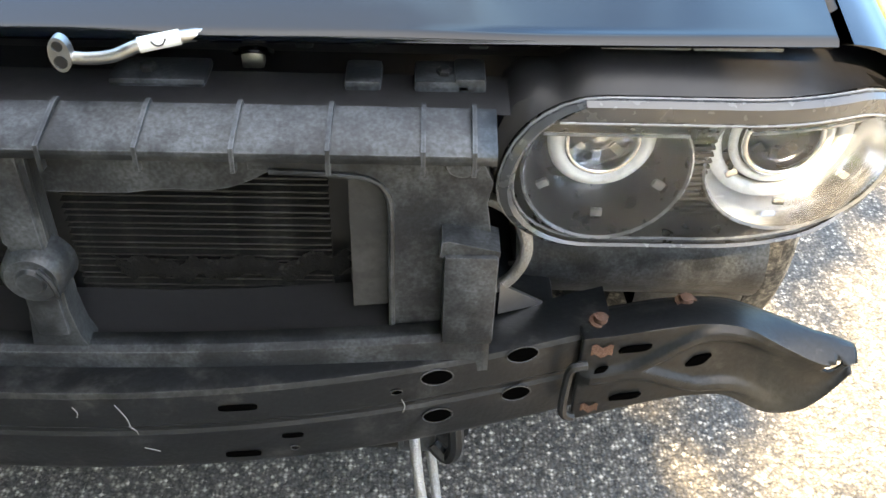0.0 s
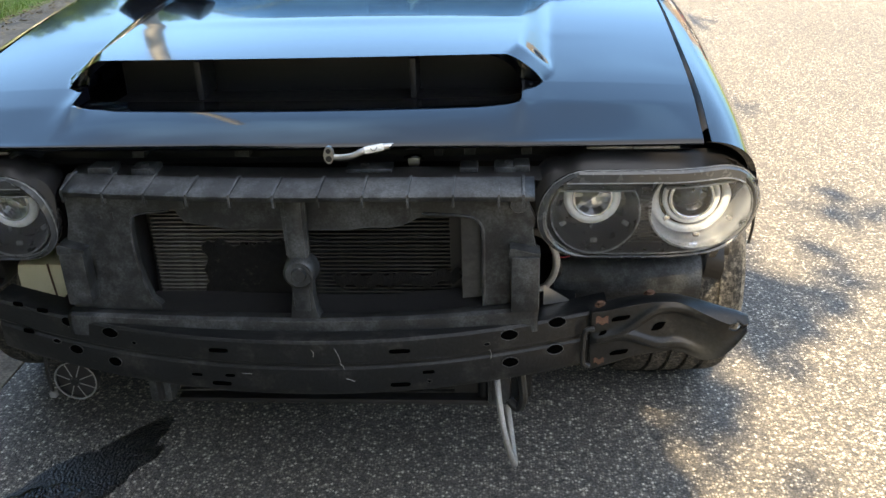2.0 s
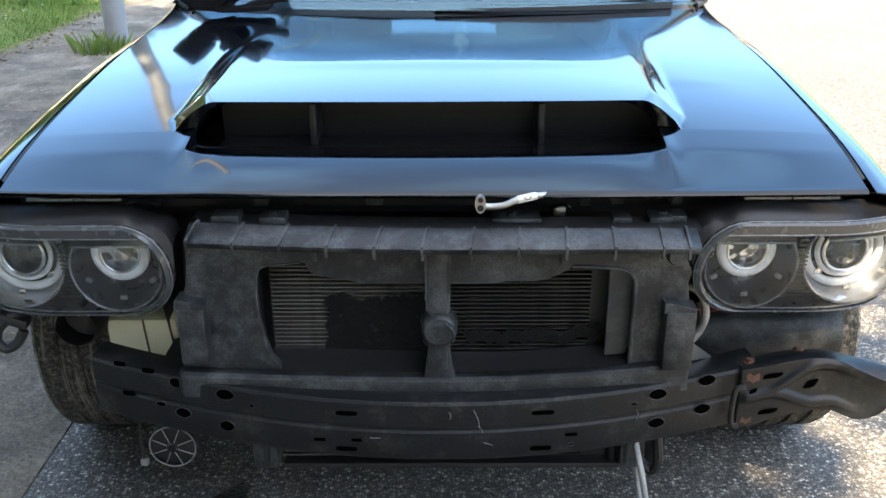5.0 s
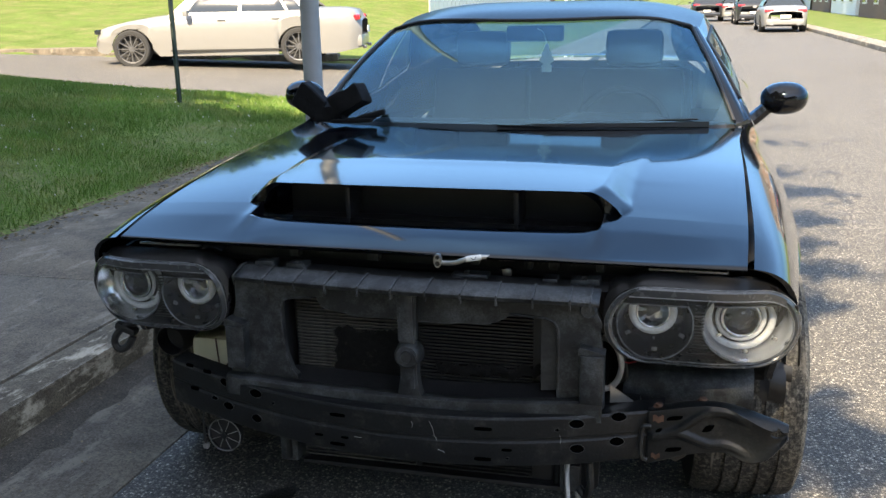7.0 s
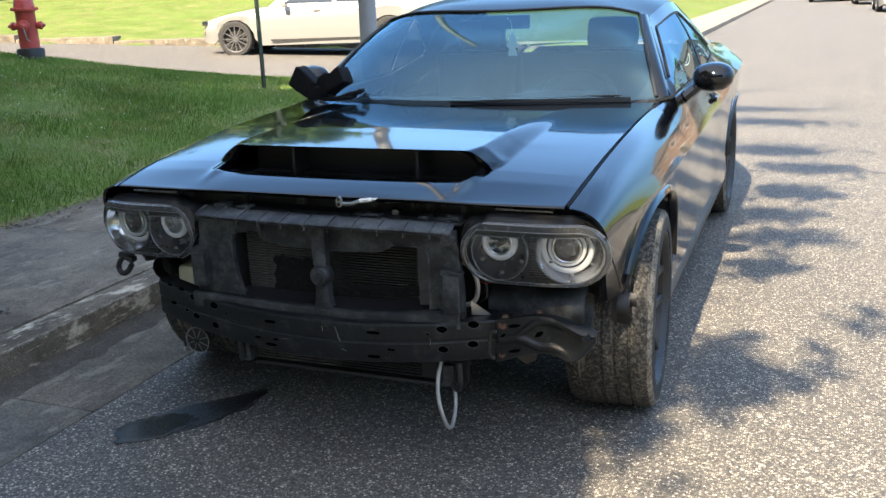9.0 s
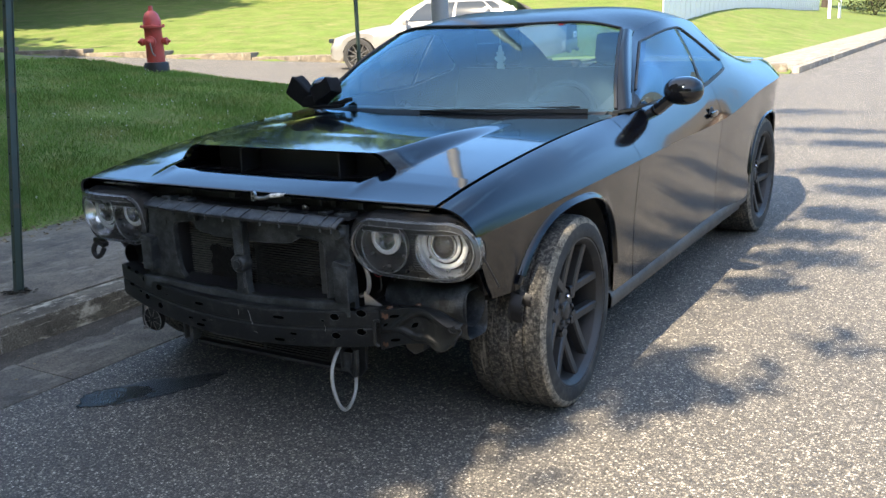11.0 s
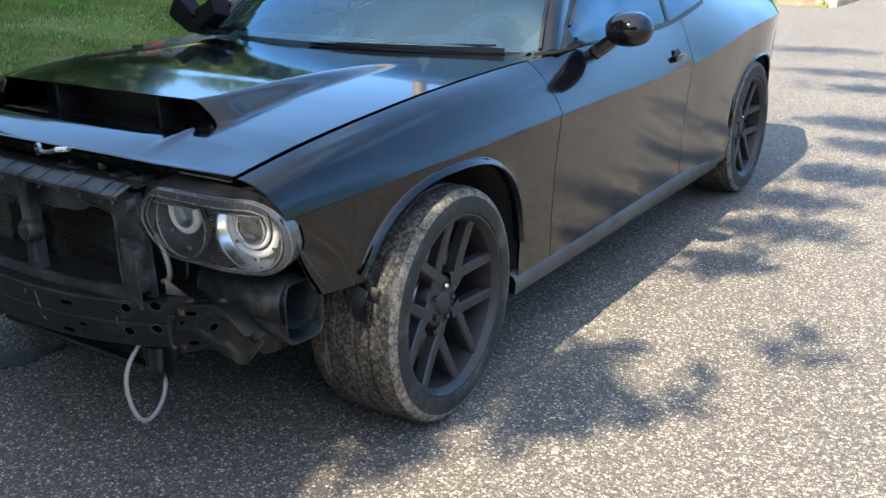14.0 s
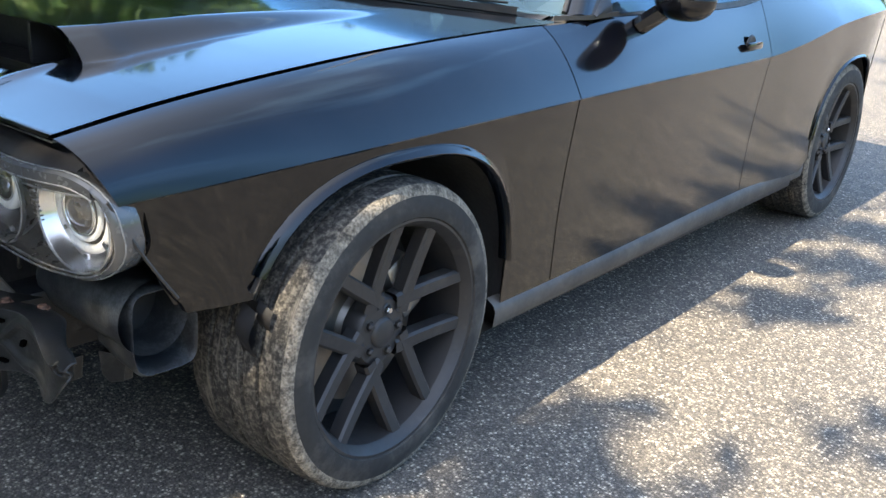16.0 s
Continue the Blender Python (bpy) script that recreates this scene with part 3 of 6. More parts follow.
windshield = part("windshield", grid(ws, steps(-1, 1, 30), steps(0.0, 1, 14)), WINDSHIELD, car, "blue-tinted curved windshield")
windshield.visible_shadow = False
part("windshield_seal", tube([ws(-1, t) + Vector((0, -0.002, 0.004)) for t in steps(0.02, 0.99, 8)] + [ws(s, 0.995) + Vector((0, -0.002, 0.004)) for s in steps(-0.96, 0.96, 12)] + [ws(1, t) + Vector((0, -0.002, 0.004)) for t in steps(0.99, 0.02, 8)], 0.007, 8, smooth=2), TRIM, windshield)
for sx in (1, -1):
    def pillar(t, k):
        a, b = ws(1, t), rail(lerp(0.80, 1.31, t))
        p = a.lerp(b, k) + Vector((0.35, -0.5, 0.3)) * 0.03 * math.sin(math.pi * k)
        return Vector((sx * p.x, p.y, p.z))
    part("windshield_pillar", grid(pillar, steps(0, 1, 12), steps(0, 1, 5)), PAINT, car)

    def shell(y, v):
        b, r = Vector((curve(y, YT, XT) + (LEFT if sx < 0 else 0.0), y, curve(y, YT, ZT))), rail(y)
        p = b.lerp(r, v) + Vector((0.018, 0, 0)) * math.sin(math.pi * v)
        return Vector((sx * p.x, p.y, p.z))

    def glass_top(y):
        return 0.86 if y < 1.8 else lerp(0.86, 0.16, min(1, (y - 1.8) / 0.42) ** 1.25)

    def strip(name, ya, yb, lo, hi, m, nv=6, off=0.0, label=""):
        def f(y, k):
            p = shell(y, lerp(lo(y), hi(y), k))
            return p + Vector((sx * off, 0, 0))
        return part(name, grid(f, steps(ya, yb, 22), steps(0, 1, nv), flip=sx < 0), m, car, label)
    one, zero = (lambda y: 1.0), (lambda y: 0.0)
    low = lambda y: 0.05
    strip("side_window", 0.90, 1.745, low, glass_top, TINT, label="dark tinted side window").visible_shadow = False
    strip("quarter_window", 1.775, 2.21, low, glass_top, TINT, label="small tinted rear side window").visible_shadow = False
    strip("window_pillar", 1.745, 1.775, low, glass_top, TRIM, off=0.003)
    strip("window_rail", 0.81, 2.22, glass_top, one, PAINT)
    strip("window_sill_trim", 0.88, 2.21, zero, low, TRIM, 2, 0.004)
    strip("window_front_trim", 0.81, 0.90, zero, glass_top, TRIM)
    strip("roof_quarter", 2.22, 3.05, zero, one, PAINT)
    part("window_frame_line", tube([shell(y, glass_top(y)) + Vector((sx * 0.003, 0, 0)) for y in steps(0.92, 2.2, 24)], 0.006, 6, smooth=2), TRIM, car)
part("rear_window", grid(lambda s, t: roof_at(0.82 * s, lerp(2.44, 2.98, t)) + Vector((0, 0, 0.002)), steps(-1, 1, 20), steps(0, 1, 8)), WINDSHIELD, car).visible_shadow = False
for a, b in ((-1, -0.82), (0.82, 1)):
    part("rear_pillar", grid(lambda s, t: roof_at(s, lerp(2.42, 3.05, t)), steps(a, b, 4), steps(0, 1, 8)), PAINT, car)
part("rear_header", grid(lambda s, t: roof_at(s, lerp(2.42, 2.445, t)), steps(-0.82, 0.82, 10), steps(0, 1, 2)), PAINT, car)


def deck(s, y):
    xt, zt = curve(y, YT, XT), curve(y, YT, ZT)
    return Vector((s * xt, y, zt + 0.03 * (1 - s * s)))


part("trunk_lid", grid(deck, steps(-1, 1, 24), steps(2.98, 3.95, 12)), PAINT, car)
part("spoiler", grid(lambda s, k: deck(s, 3.9) + Vector((0, [-0.06, 0.02, 0.07, 0.06][k], [0.0, 0.006, 0.012, -0.004][k])), steps(-0.96, 0.96, 16), range(4)), PAINT, car)
part("tail_panel", grid(lambda s, k: Vector((s * [0.62, 0.76, 0.74, 0.70][k], [3.95, 3.955, 3.95, 3.88][k] + 0.04 * (1 - s * s), [1.0, 0.90, 0.6, 0.3][k])), steps(-1, 1, 16), range(4)), PAINT, car)
part("cowl_panel", grid(lambda s, k: Vector((0.80 * s, [0.44, 0.50][k] + 0.43 * (0.8 * s) ** 2, [0.955, 1.002][k] - 0.022 * s * s)), steps(-1, 1, 24), range(2)), TRIM, car)
for sx in (1, -1):
    part("cowl_corner", plate([(0.79, 0.70), (0.845, 0.80), (0.85, 0.93), (0.80, 0.80)], 0.012, lambda a, b, c: Vector((sx * a, b, 0.972 + 0.05 * (b - 0.7) + c))), TRIM, car)
wiper = part("wiper", grid(lambda u, k: Vector((lerp(0.70, -0.02, u), 0.494 + 0.43 * lerp(0.70, -0.02, u) ** 2 - 0.035 * (1 - u) + [0.0, -0.012, -0.010, 0.004][k], 0.998 - 0.016 * (1 - u) ** 2 + [-0.006, -0.002, 0.010, 0.008][k] * lerp(1.6, 0.5, u))), steps(0, 1, 20), [0, 1, 2, 3]), TRIM, car, "black wiper lying along the cowl")
part("wiper_blade", tube([(0.66, 0.672, 1.004), (0.40, 0.570, 1.006), (0.14, 0.512, 1.010)], 0.0035, 6), TRIM, wiper)
part("pillar_fairing", plate([(0.715, 0.990), (0.79, 0.985), (0.775, 1.05), (0.758, 1.085), (0.742, 1.04)], 0.02, lambda a, b, c: Vector((a, 0.70 + 1.6 * (b - 0.985) + 0.6 * (a - 0.70) + c, b))), TRIM, car, "black corner fairing at the pillar's foot")

# cabin
part("cabin_floor", box(0, 1.7, 0.36, 1.66, 2.2, 0.04), CABIN, car)
part("dashboard", grid(lambda s, k: Vector((0.76 * s, [0.62, 0.74, 0.92, 1.0, 0.98][k], [0.955, 0.985, 0.965, 0.90, 0.6][k] + (0.03 if abs(s - 0.48) < 0.25 and k in (2, 3) else 0))), steps(-1, 1, 24), range(5)), CABIN, car)
for x in (0.37, -0.37):
    seat = part("front_seat", box(x, 1.52, 0.50, 0.50, 0.50, 0.20, bevel=0.05), SEAT, car)
    part("backrest", box(x, 1.82, 0.80, 0.48, 0.14, 0.60, bevel=0.05, turn=pose(0, 0, 0, -14)), SEAT, seat)
    part("headrest", box(x, 1.91, 1.19, 0.27, 0.10, 0.17, bevel=0.04, turn=pose(0, 0, 0, -10)), SEAT, seat)
part("rear_bench", box(0, 2.42, 0.75, 1.3, 0.18, 0.62, bevel=0.05, turn=pose(0, 0, 0, -20)), SEAT, car)
wheel_m = pose(0.37, 1.08, 0.90, 62, 0, 0)
sw = part("steering_wheel", tube([wheel_m @ Vector((0.185 * math.cos(a), 0.185 * math.sin(a), 0)) for a in steps(0, 2 * math.pi * 23 / 24, 23)], 0.015, 8, closed=True, smooth=1), CABIN, car)
part("wheel_spokes", box(0.37, 1.08, 0.90, 0.34, 0.06, 0.03, bevel=0.008, turn=pose(0, 0, 0, 62)), CABIN, sw)
part("rear_view_mirror", box(0.0, 1.20, 1.285, 0.24, 0.03, 0.065, bevel=0.012), TRIM, car)
part("underbody", box(0, 1.98, 0.25, 1.30, 3.6, 0.03), TRIM, car)
for sx in (1, -1):
    part("underbody_rail", box(sx * 0.74, 1.48, 0.25, 0.30, 2.1, 0.06, bevel=0.01), TRIM, car)
part("firewall", box(0, 0.50, 0.62, 1.5, 0.03, 0.66), TRIM, car)

# door mirrors
for sx in (1, -1):
    def shell_m(u, v):
        a, b = u * math.pi, v * 2 * math.pi
        r = math.sin(a)
        x = 0.087 * math.copysign(abs(r * math.cos(b)) ** 0.85, math.cos(b))
        z = 0.062 * math.copysign(abs(r * math.sin(b)) ** 0.9, math.sin(b))
        y = -0.085 * math.cos(a) if math.cos(a) > 0 else -0.02 * math.cos(a)
        return Vector((sx * (0.980 + x), 1.06 + y, 1.040 + z + 0.02 * x))
    mirror = part("door_mirror", grid(shell_m, steps(0.0, 0.98, 14), steps(0, 1, 28)), PAINT, car)
    part("mirror_glass", grid(lambda a, r: Vector((sx * (0.980 + 0.076 * r * math.cos(a)), 1.082, 1.040 + 0.05 * r * math.sin(a))), steps(0, 2 * math.pi, 20), [0.01, 1]), CHROME, mirror)
    part("mirror_arm", grid(lambda t, k: Vector((sx * (lerp(0.868, 0.938, t) - 0.016 * math.sin(k * math.pi / 4)), lerp(1.035, 1.06, t) + 0.038 * math.cos(k * math.pi / 4) * (1.15 - 0.3 * t), lerp(0.958, 1.018, t) + 0.022 * math.sin(k * math.pi / 4))), steps(0, 1, 5), range(9), flip=sx > 0), PAINT, mirror)


# ---- wheels ----
def make_wheel(name, at, turn, flip, R=0.357, W=0.275):
    w = new(name)
    w.parent = car
    w.matrix_local = pose(*at, 0, 0, turn) @ (pose(0, 0, 0, 0, 0, 180) if flip else Matrix.Identity(4))
    # the outer sidewall lies at x = 0, the inner one at -W
    tread = [(-W + 0.012, R - 0.012), (-W + 0.030, R - 0.002)]
    for g in (-0.205, -0.160, -0.115, -0.070):
        tread += [(g - 0.006, R), (g - 0.004, R - 0.007), (g + 0.004, R - 0.007), (g + 0.006, R)]
    tread += [(-0.030, R - 0.001), (-0.014, R - 0.006)]
    part("tyre_tread", lathe(tread, 96), RUBBER, w, "worn dirty tyre tread")
    part("tyre_shoulder", lathe([(-0.014, R - 0.006), (-0.006, R - 0.012), (-0.001, R - 0.022), (0.000, R - 0.028)], 96), SCUFF, w, "scuffed pale tyre shoulder")
    part("sidewall", lathe([(0.000, R - 0.028), (0.004, lerp(R - 0.03, 0.268, 0.3)), (0.005, lerp(R - 0.03, 0.268, 0.6)), (0.002, lerp(R - 0.03, 0.268, 0.9)), (-0.010, 0.266)], 96), SIDEWALL, w)
    part("inner_sidewall", lathe([(-W + 0.012, R - 0.012), (-W, R - 0.05), (-W + 0.01, R - 0.09)], 64), SIDEWALL, w)
    part("rim", lathe([(-0.03, 0.246), (-0.022, 0.250), (-0.012, 0.262), (-0.002, 0.270), (-0.002, 0.264), (-0.014, 0.254), (-0.024, 0.248)], 96), RIM, w)
    # barrel blackened to put the shade inside the wheel into its colour
    part("rim_barrel", lathe([(-W + 0.01, 0.262), (-0.16, 0.235), (-0.06, 0.240), (-0.025, 0.247)], 72), TRIM, w)
    for k in range(5):
        phi = radians(-69 + 72 * k)
        bm = bmesh.new()
        for sgn in (-1, 1):
            prev = None
            for t in steps(0, 1, 8):
                r = lerp(0.045, 0.252, t)
                off = sgn * (0.0565 + 0.004 * t)
                hw = lerp(0.0185, 0.017, t)
                xf = -0.050 + 0.030 * t - 0.004 * math.sin(math.pi * t)
                d, n = Vector((0, math.cos(phi), math.sin(phi))), Vector((0, -math.sin(phi), math.cos(phi)))
                c = d * r + n * off
                ring = [bm.verts.new(c + n * a + Vector((b, 0, 0))) for a, b in ((-hw, xf - 0.035), (-hw, xf - 0.006), (-hw * 0.7, xf), (hw * 0.7, xf), (hw, xf - 0.006), (hw, xf - 0.035))]
                if prev:
                    for i in range(6):
                        bm.faces.new((prev[i], prev[(i + 1) % 6], ring[(i + 1) % 6], ring[i]))
                prev = ring
        bmesh.ops.recalc_face_normals(bm, faces=bm.faces[:])
        part("twin_spoke", bm, RIM, w, sharp=30)
    part("hub", lathe([(-0.10, 0.084), (-0.066, 0.082), (-0.057, 0.074), (-0.0555, 0.036), (-0.049, 0.033), (-0.0465, 0.028), (-0.046, 0.0)], 40), RIM, w)
    for k in range(5):
        a = radians(-69 + 72 * k)
        c = (-0.010, 0.052 * math.cos(a), 0.052 * math.sin(a))
        part("lug_seat", lathe([(-0.0455, 0.0155), (-0.0445, 0.0125), (-0.052, 0.0115)], 18, "x", c), TRIM, w)
        part("lug_nut", lathe([(-0.05, 0.009), (-0.038, 0.009), (-0.034, 0.006), (-0.034, 0.0)], 6, "x", c), CHROME if k == 2 else RIM, w, smooth=False)
    part("brake_disc", lathe([(-0.13, 0.06), (-0.13, 0.175), (-0.115, 0.175), (-0.115, 0.09), (-0.10, 0.08), (-0.10, 0.0)], 48), DISC, w)
    part("brake_caliper", box(-0.115, 0.11, 0.07, 0.07, 0.075, 0.16, bevel=0.015, turn=pose(0, 0, 0, 28)), ALU, w)
    # black disc added for the dark void behind the spokes
    part("wheel_void_disc", lathe([(-0.17, 0.0), (-0.17, 0.24)], 40), TRIM, w)
    return w


STEER = 3.0
for name, at, turn, flip, radius in (("front_wheel", (0.944, -0.008, 0.346), STEER, False, 0.348), ("front_wheel", (-0.962, -0.010, 0.346), STEER, True, 0.348),
                             ("rear_wheel", (0.925, REAR_Y, 0.358), 0, False, 0.357), ("rear_wheel", (-0.949, REAR_Y, 0.358), 0, True, 0.357)):
    make_wheel(name, at, turn, flip, radius, 0.29 if name == "front_wheel" else 0.31)


# ---- the open front of the coupe ----
def lens_y(x, z):
    return -0.692 + 1.7 * max(0.0, x - 0.68) ** 2 + 0.10 * max(0.0, z - 0.74) + 0.28 * max(0.0, 0.715 - z)


LAMP_X, LAMP_Z, LAMP_R, LAMP_L = 0.673, 0.710, 0.0935, 0.119


def lamp_outline(k, rho=1.0, n=56):
    """A stadium: two straight runs and two round ends, walked at an even pace."""
    cap = math.pi * LAMP_R
    s = (k / n) * (4 * LAMP_L + 2 * cap)
    if s < cap:
        a = s / LAMP_R - math.pi / 2
        x, z = LAMP_L + LAMP_R * math.cos(a), LAMP_R * math.sin(a)
    elif s < cap + 2 * LAMP_L:
        x, z = LAMP_L - (s - cap), LAMP_R
    elif s < 2 * cap + 2 * LAMP_L:
        a = (s - cap - 2 * LAMP_L) / LAMP_R + math.pi / 2
        x, z = -LAMP_L + LAMP_R * math.cos(a), LAMP_R * math.sin(a)
    else:
        x, z = -LAMP_L + (s - 2 * cap - 2 * LAMP_L), -LAMP_R
    return LAMP_X + rho * x, LAMP_Z + rho * z


def lamp_top(x):
    d = max(0.0, abs(x - LAMP_X) - LAMP_L)
    return LAMP_Z + math.sqrt(max(0.0, LAMP_R ** 2 - d * d))


for sx in (1, -1):
    LOW = 0.005 if sx > 0 else 0.010

    def at(x, y, z):
        return Vector((sx * x - (LEFT if sx < 0 else 0.0), y, z - LOW))

    def ring(rho, dy, n=56):
        return lambda k: at(lamp_outline(k, rho)[0], lens_y(*lamp_outline(k, rho)) + dy, lamp_outline(k, rho)[1])

    lamp = part("headlight", grid(lambda k, j: ring([1.0, 0.97, 0.82, 0.60][j], [0.004, 0.030, 0.060, 0.080][j])(k), range(56), range(4), close_u=True), BEZEL, car, "twin-lamp headlight with clear cover and halo rings")
    def cover_line(x):
        return curve(x, [0.455, 0.466, 0.485, 0.512, 0.538, 0.65, 0.77, 0.83, 0.875], [0.765, 0.792, 0.805, 0.807, 0.821, 0.8205, 0.815, 0.805, 0.775])
    part("headlight_top_cover", grid(lambda u, k: at(lerp(0.456, 0.874, u), lens_y(lerp(0.456, 0.874, u), 0.79) + [0.004, 0.012, 0.030, 0.050, 0.075][k], [min(cover_line(lerp(0.456, 0.874, u)) - 0.002, lamp_top(lerp(0.458, 0.872, u)) + 0.002), cover_line(lerp(0.456, 0.874, u)) - 0.008, cover_line(lerp(0.456, 0.874, u)), cover_line(lerp(0.456, 0.874, u)) + 0.004, cover_line(lerp(0.456, 0.874, u))][k]), steps(0, 1, 48), range(5)), TRIM, lamp, sharp=35)
    for u in (0.30, 0.58):
        part("cover_clip", box(at(lerp(0.50, 0.812, u), 0, 0).x, lens_y(lerp(0.5, 0.812, u), 0.8) + 0.055, 0.826, 0.085, 0.014, 0.006, bevel=0.002), FROST, lamp)
    cover = part("lens_cover", grid(lambda k, j: at(*(lambda x, z, r: (x, lens_y(x, z) - 0.014 * (1 - r * r), z))(*lamp_outline(k, steps(0.02, 1, 8)[j]), steps(0.02, 1, 8)[j])), range(56), range(9), close_u=True), LENS, lamp, "clear plastic cover")
    cover.visible_shadow = False
    part("cover_rim", grid(lambda k, j: ring([0.985, 1.008, 1.0, 0.962, 0.940][j], [0.040, 0.004, -0.004, -0.007, -0.003][j])(k), range(56), range(5), close_u=True), EDGE, lamp, "smoky clear rim")
    part("rim_line", tube([ring(1.006, 0.0)(k) for k in range(56)], 0.0014, 6, closed=True, smooth=1), FROST, lamp)
    part("inner_rim", tube([ring(0.935, 0.006)(k) for k in range(56)], 0.0016, 6, closed=True, smooth=1), FROST, lamp)
    part("outer_wall", grid(lambda k, j: ring([0.985, 0.93, 0.86][j], [0.004, 0.030, 0.052][j])(k), range(17), range(3)), EDGE, lamp, "smoky clear side wall")
    part("bezel", grid(lambda k, j: ring([0.02, 0.5, 0.97][j], [0.075, 0.078, 0.055][j])(k), range(56), range(3), close_u=True), BEZEL, lamp)
    for j in range(17):
        z = 0.622 + 0.0082 * j
        part("bezel_rib", box(at(0.668 + (0.006 if j < 5 else 0.0), 0, 0).x, lens_y(0.668, z) + 0.045, z - LOW, 0.075 - 0.009 * j if j < 5 else 0.020, 0.006, 0.0028), BEZEL, lamp)
    strip_x = lambda u: lerp(0.512, 0.848, u)
    part("light_strip", grid(lambda u, k: at(strip_x(u) + 0.022 * (k > 1) * max(0.0, 1 - 14 * u), lens_y(strip_x(u), 0.79) + [0.002, -0.008, -0.011, -0.005][k], lamp_top(max(strip_x(u), 0.556)) - [0.0215, 0.0195, 0.003, -0.001][k]), steps(0, 1, 40), range(4)), EDGE, lamp, "pale ribbed light strip")
    part("strip_edge", tube([at(strip_x(u), lens_y(strip_x(u), 0.79) - 0.008, lamp_top(max(strip_x(u), 0.556)) - 0.0215) for u in steps(0, 1, 30)], 0.0014, 6, smooth=1), FROST, lamp)
    for cx, big in ((0.570, False), (0.772, True)):
        cz, r = 0.710, (0.089 if big else 0.085)
        y0 = -0.692 + (0.044 if big else 0.018)
        tilt = Matrix.Translation(at(cx, y0, cz)) @ Matrix.Rotation(radians(sx * (4 if big else 1)), 4, "Z")
        hx, hz = (sx * -0.012, 0.012) if big else (sx * -0.005, 0.024)

        def dish(profile, n=44, off=(0, 0, 0), wide=1.0):
            bm = lathe(profile, n, "y", off)
            bmesh.ops.scale(bm, vec=(wide, 1, 1), verts=bm.verts[:])
            bmesh.ops.transform(bm, matrix=tilt, verts=bm.verts[:])
            return bm

        def torus(R, rr, y):
            return dish([(y + rr * math.cos(a), R + rr * math.sin(a)) for a in steps(0, 2 * math.pi, 10)], 40, (hx, 0, hz))
        bowl = part("lamp_bowl", dish([(0.016, r + 0.001), (0.010, r), (0.014, r - 0.002), (0.034, r - 0.008), (0.060, 0.062), (0.070, 0.040), (0.072, 0.0)], wide=1.12 if big else 1.0), REFLECTOR if big else BEZEL, lamp, "chrome reflector bowl" if big else "dark lamp bowl")
        part("bowl_edge", dish([(0.009, r + 0.001), (0.007, r - 0.001), (0.010, r - 0.003)], wide=1.12 if big else 1.0), FROST, bowl)
        if big:
            part("halo_ring", torus(0.070, 0.0085, 0.042), HALO, bowl, "white halo ring")
            part("inner_ring", torus(0.051, 0.0050, 0.036), HALO, bowl)
            part("chrome_ring", torus(0.041, 0.0035, 0.030), CHROME, bowl)
        else:
            part("halo_ring", torus(0.0455, 0.0092, 0.032), HALO, bowl, "white halo ring")
            part("chrome_ring", torus(0.036, 0.003, 0.026), CHROME, bowl)
        cup_r = 0.040 if big else 0.036
        part("projector_cup", dish([(0.028, cup_r), (0.040, cup_r - 0.003), (0.058, 0.028), (0.062, 0.0)], 40, (hx, 0, hz)), BEZEL if big else CHROME, bowl)
        part("projector_lens", dish([(0.044, 0.034), (0.032, 0.031), (0.022, 0.022), (0.017, 0.010), (0.016, 0.0)], 32, (hx, 0, hz)), BULB, bowl).visible_shadow = False
        for a in range(0, 360, 45):
            ca, sa = math.cos(radians(a)), math.sin(radians(a))
            facet = box(hx + 0.026 * ca, 0.044, hz + 0.026 * sa, 0.012, 0.004, 0.009, bevel=0.001, turn=Matrix.Rotation(radians(-a), 4, "Y"))
            bmesh.ops.transform(facet, matrix=tilt, verts=facet.verts[:])
            part("projector_facet", facet, CHROME if not big else BEZEL, bowl, smooth=False)
        for k, (dx, dz) in enumerate(((-0.060, -0.030), (0.0, -0.066), (0.060, -0.030))):
            part("reflector_facet", box(at(cx + dx, 0, 0).x, y0 + 0.030, cz + dz - LOW, 0.013, 0.006, 0.009, bevel=0.002, turn=Matrix.Rotation(radians(30 * (k - 1)), 4, "Y")), FROST if not big else CHROME, bowl)
        half_w = math.sqrt(r * r - 0.052 ** 2)
        part("lamp_brow", grid(lambda u, k: at(cx + lerp(-1, 1, u) * (half_w + 0.004) * [1, 1, 0.9][k], lens_y(cx + lerp(-1, 1, u) * half_w, 0.76) + [0.05, 0.014, 0.010][k], [0.761, 0.763, 0.786][k] + 0.004 * (cx - 0.677) / 0.2 + (0 if k < 2 else -0.004 * big)), steps(0, 1, 10), range(3)), BEZEL, bowl)
        part("brow_edge", tube([at(cx + u * (half_w + 0.002), lens_y(cx + u * half_w, 0.76) + 0.010, 0.763 + 0.004 * (cx - 0.677) / 0.2) for u in steps(-1, 1, 8)], 0.0018, 6, smooth=2), FROST, bowl)
    # the dark corner between headlight and fender, with its edge strip
    part("corner_bracket", grid(lambda t, k: at([0.78, 0.826, 0.828][k] + 0.012 * math.sin(math.pi * t), lerp([-0.60, -0.655, -0.64][k], [-0.45, -0.49, -0.475][k], t), lerp([0.808, 0.808, 0.806][k], [0.54, 0.535, 0.535][k], t)), steps(0, 1, 12), range(3)), TRIM, car)
    # inner fender and frame rail
    part("inner_fender", grid(lambda y, k: at([0.50, 0.53, 0.56][k], y, [0.34, 0.6, 0.84][k]), steps(-0.56, 0.40, 8), range(3)), TRIM, car)
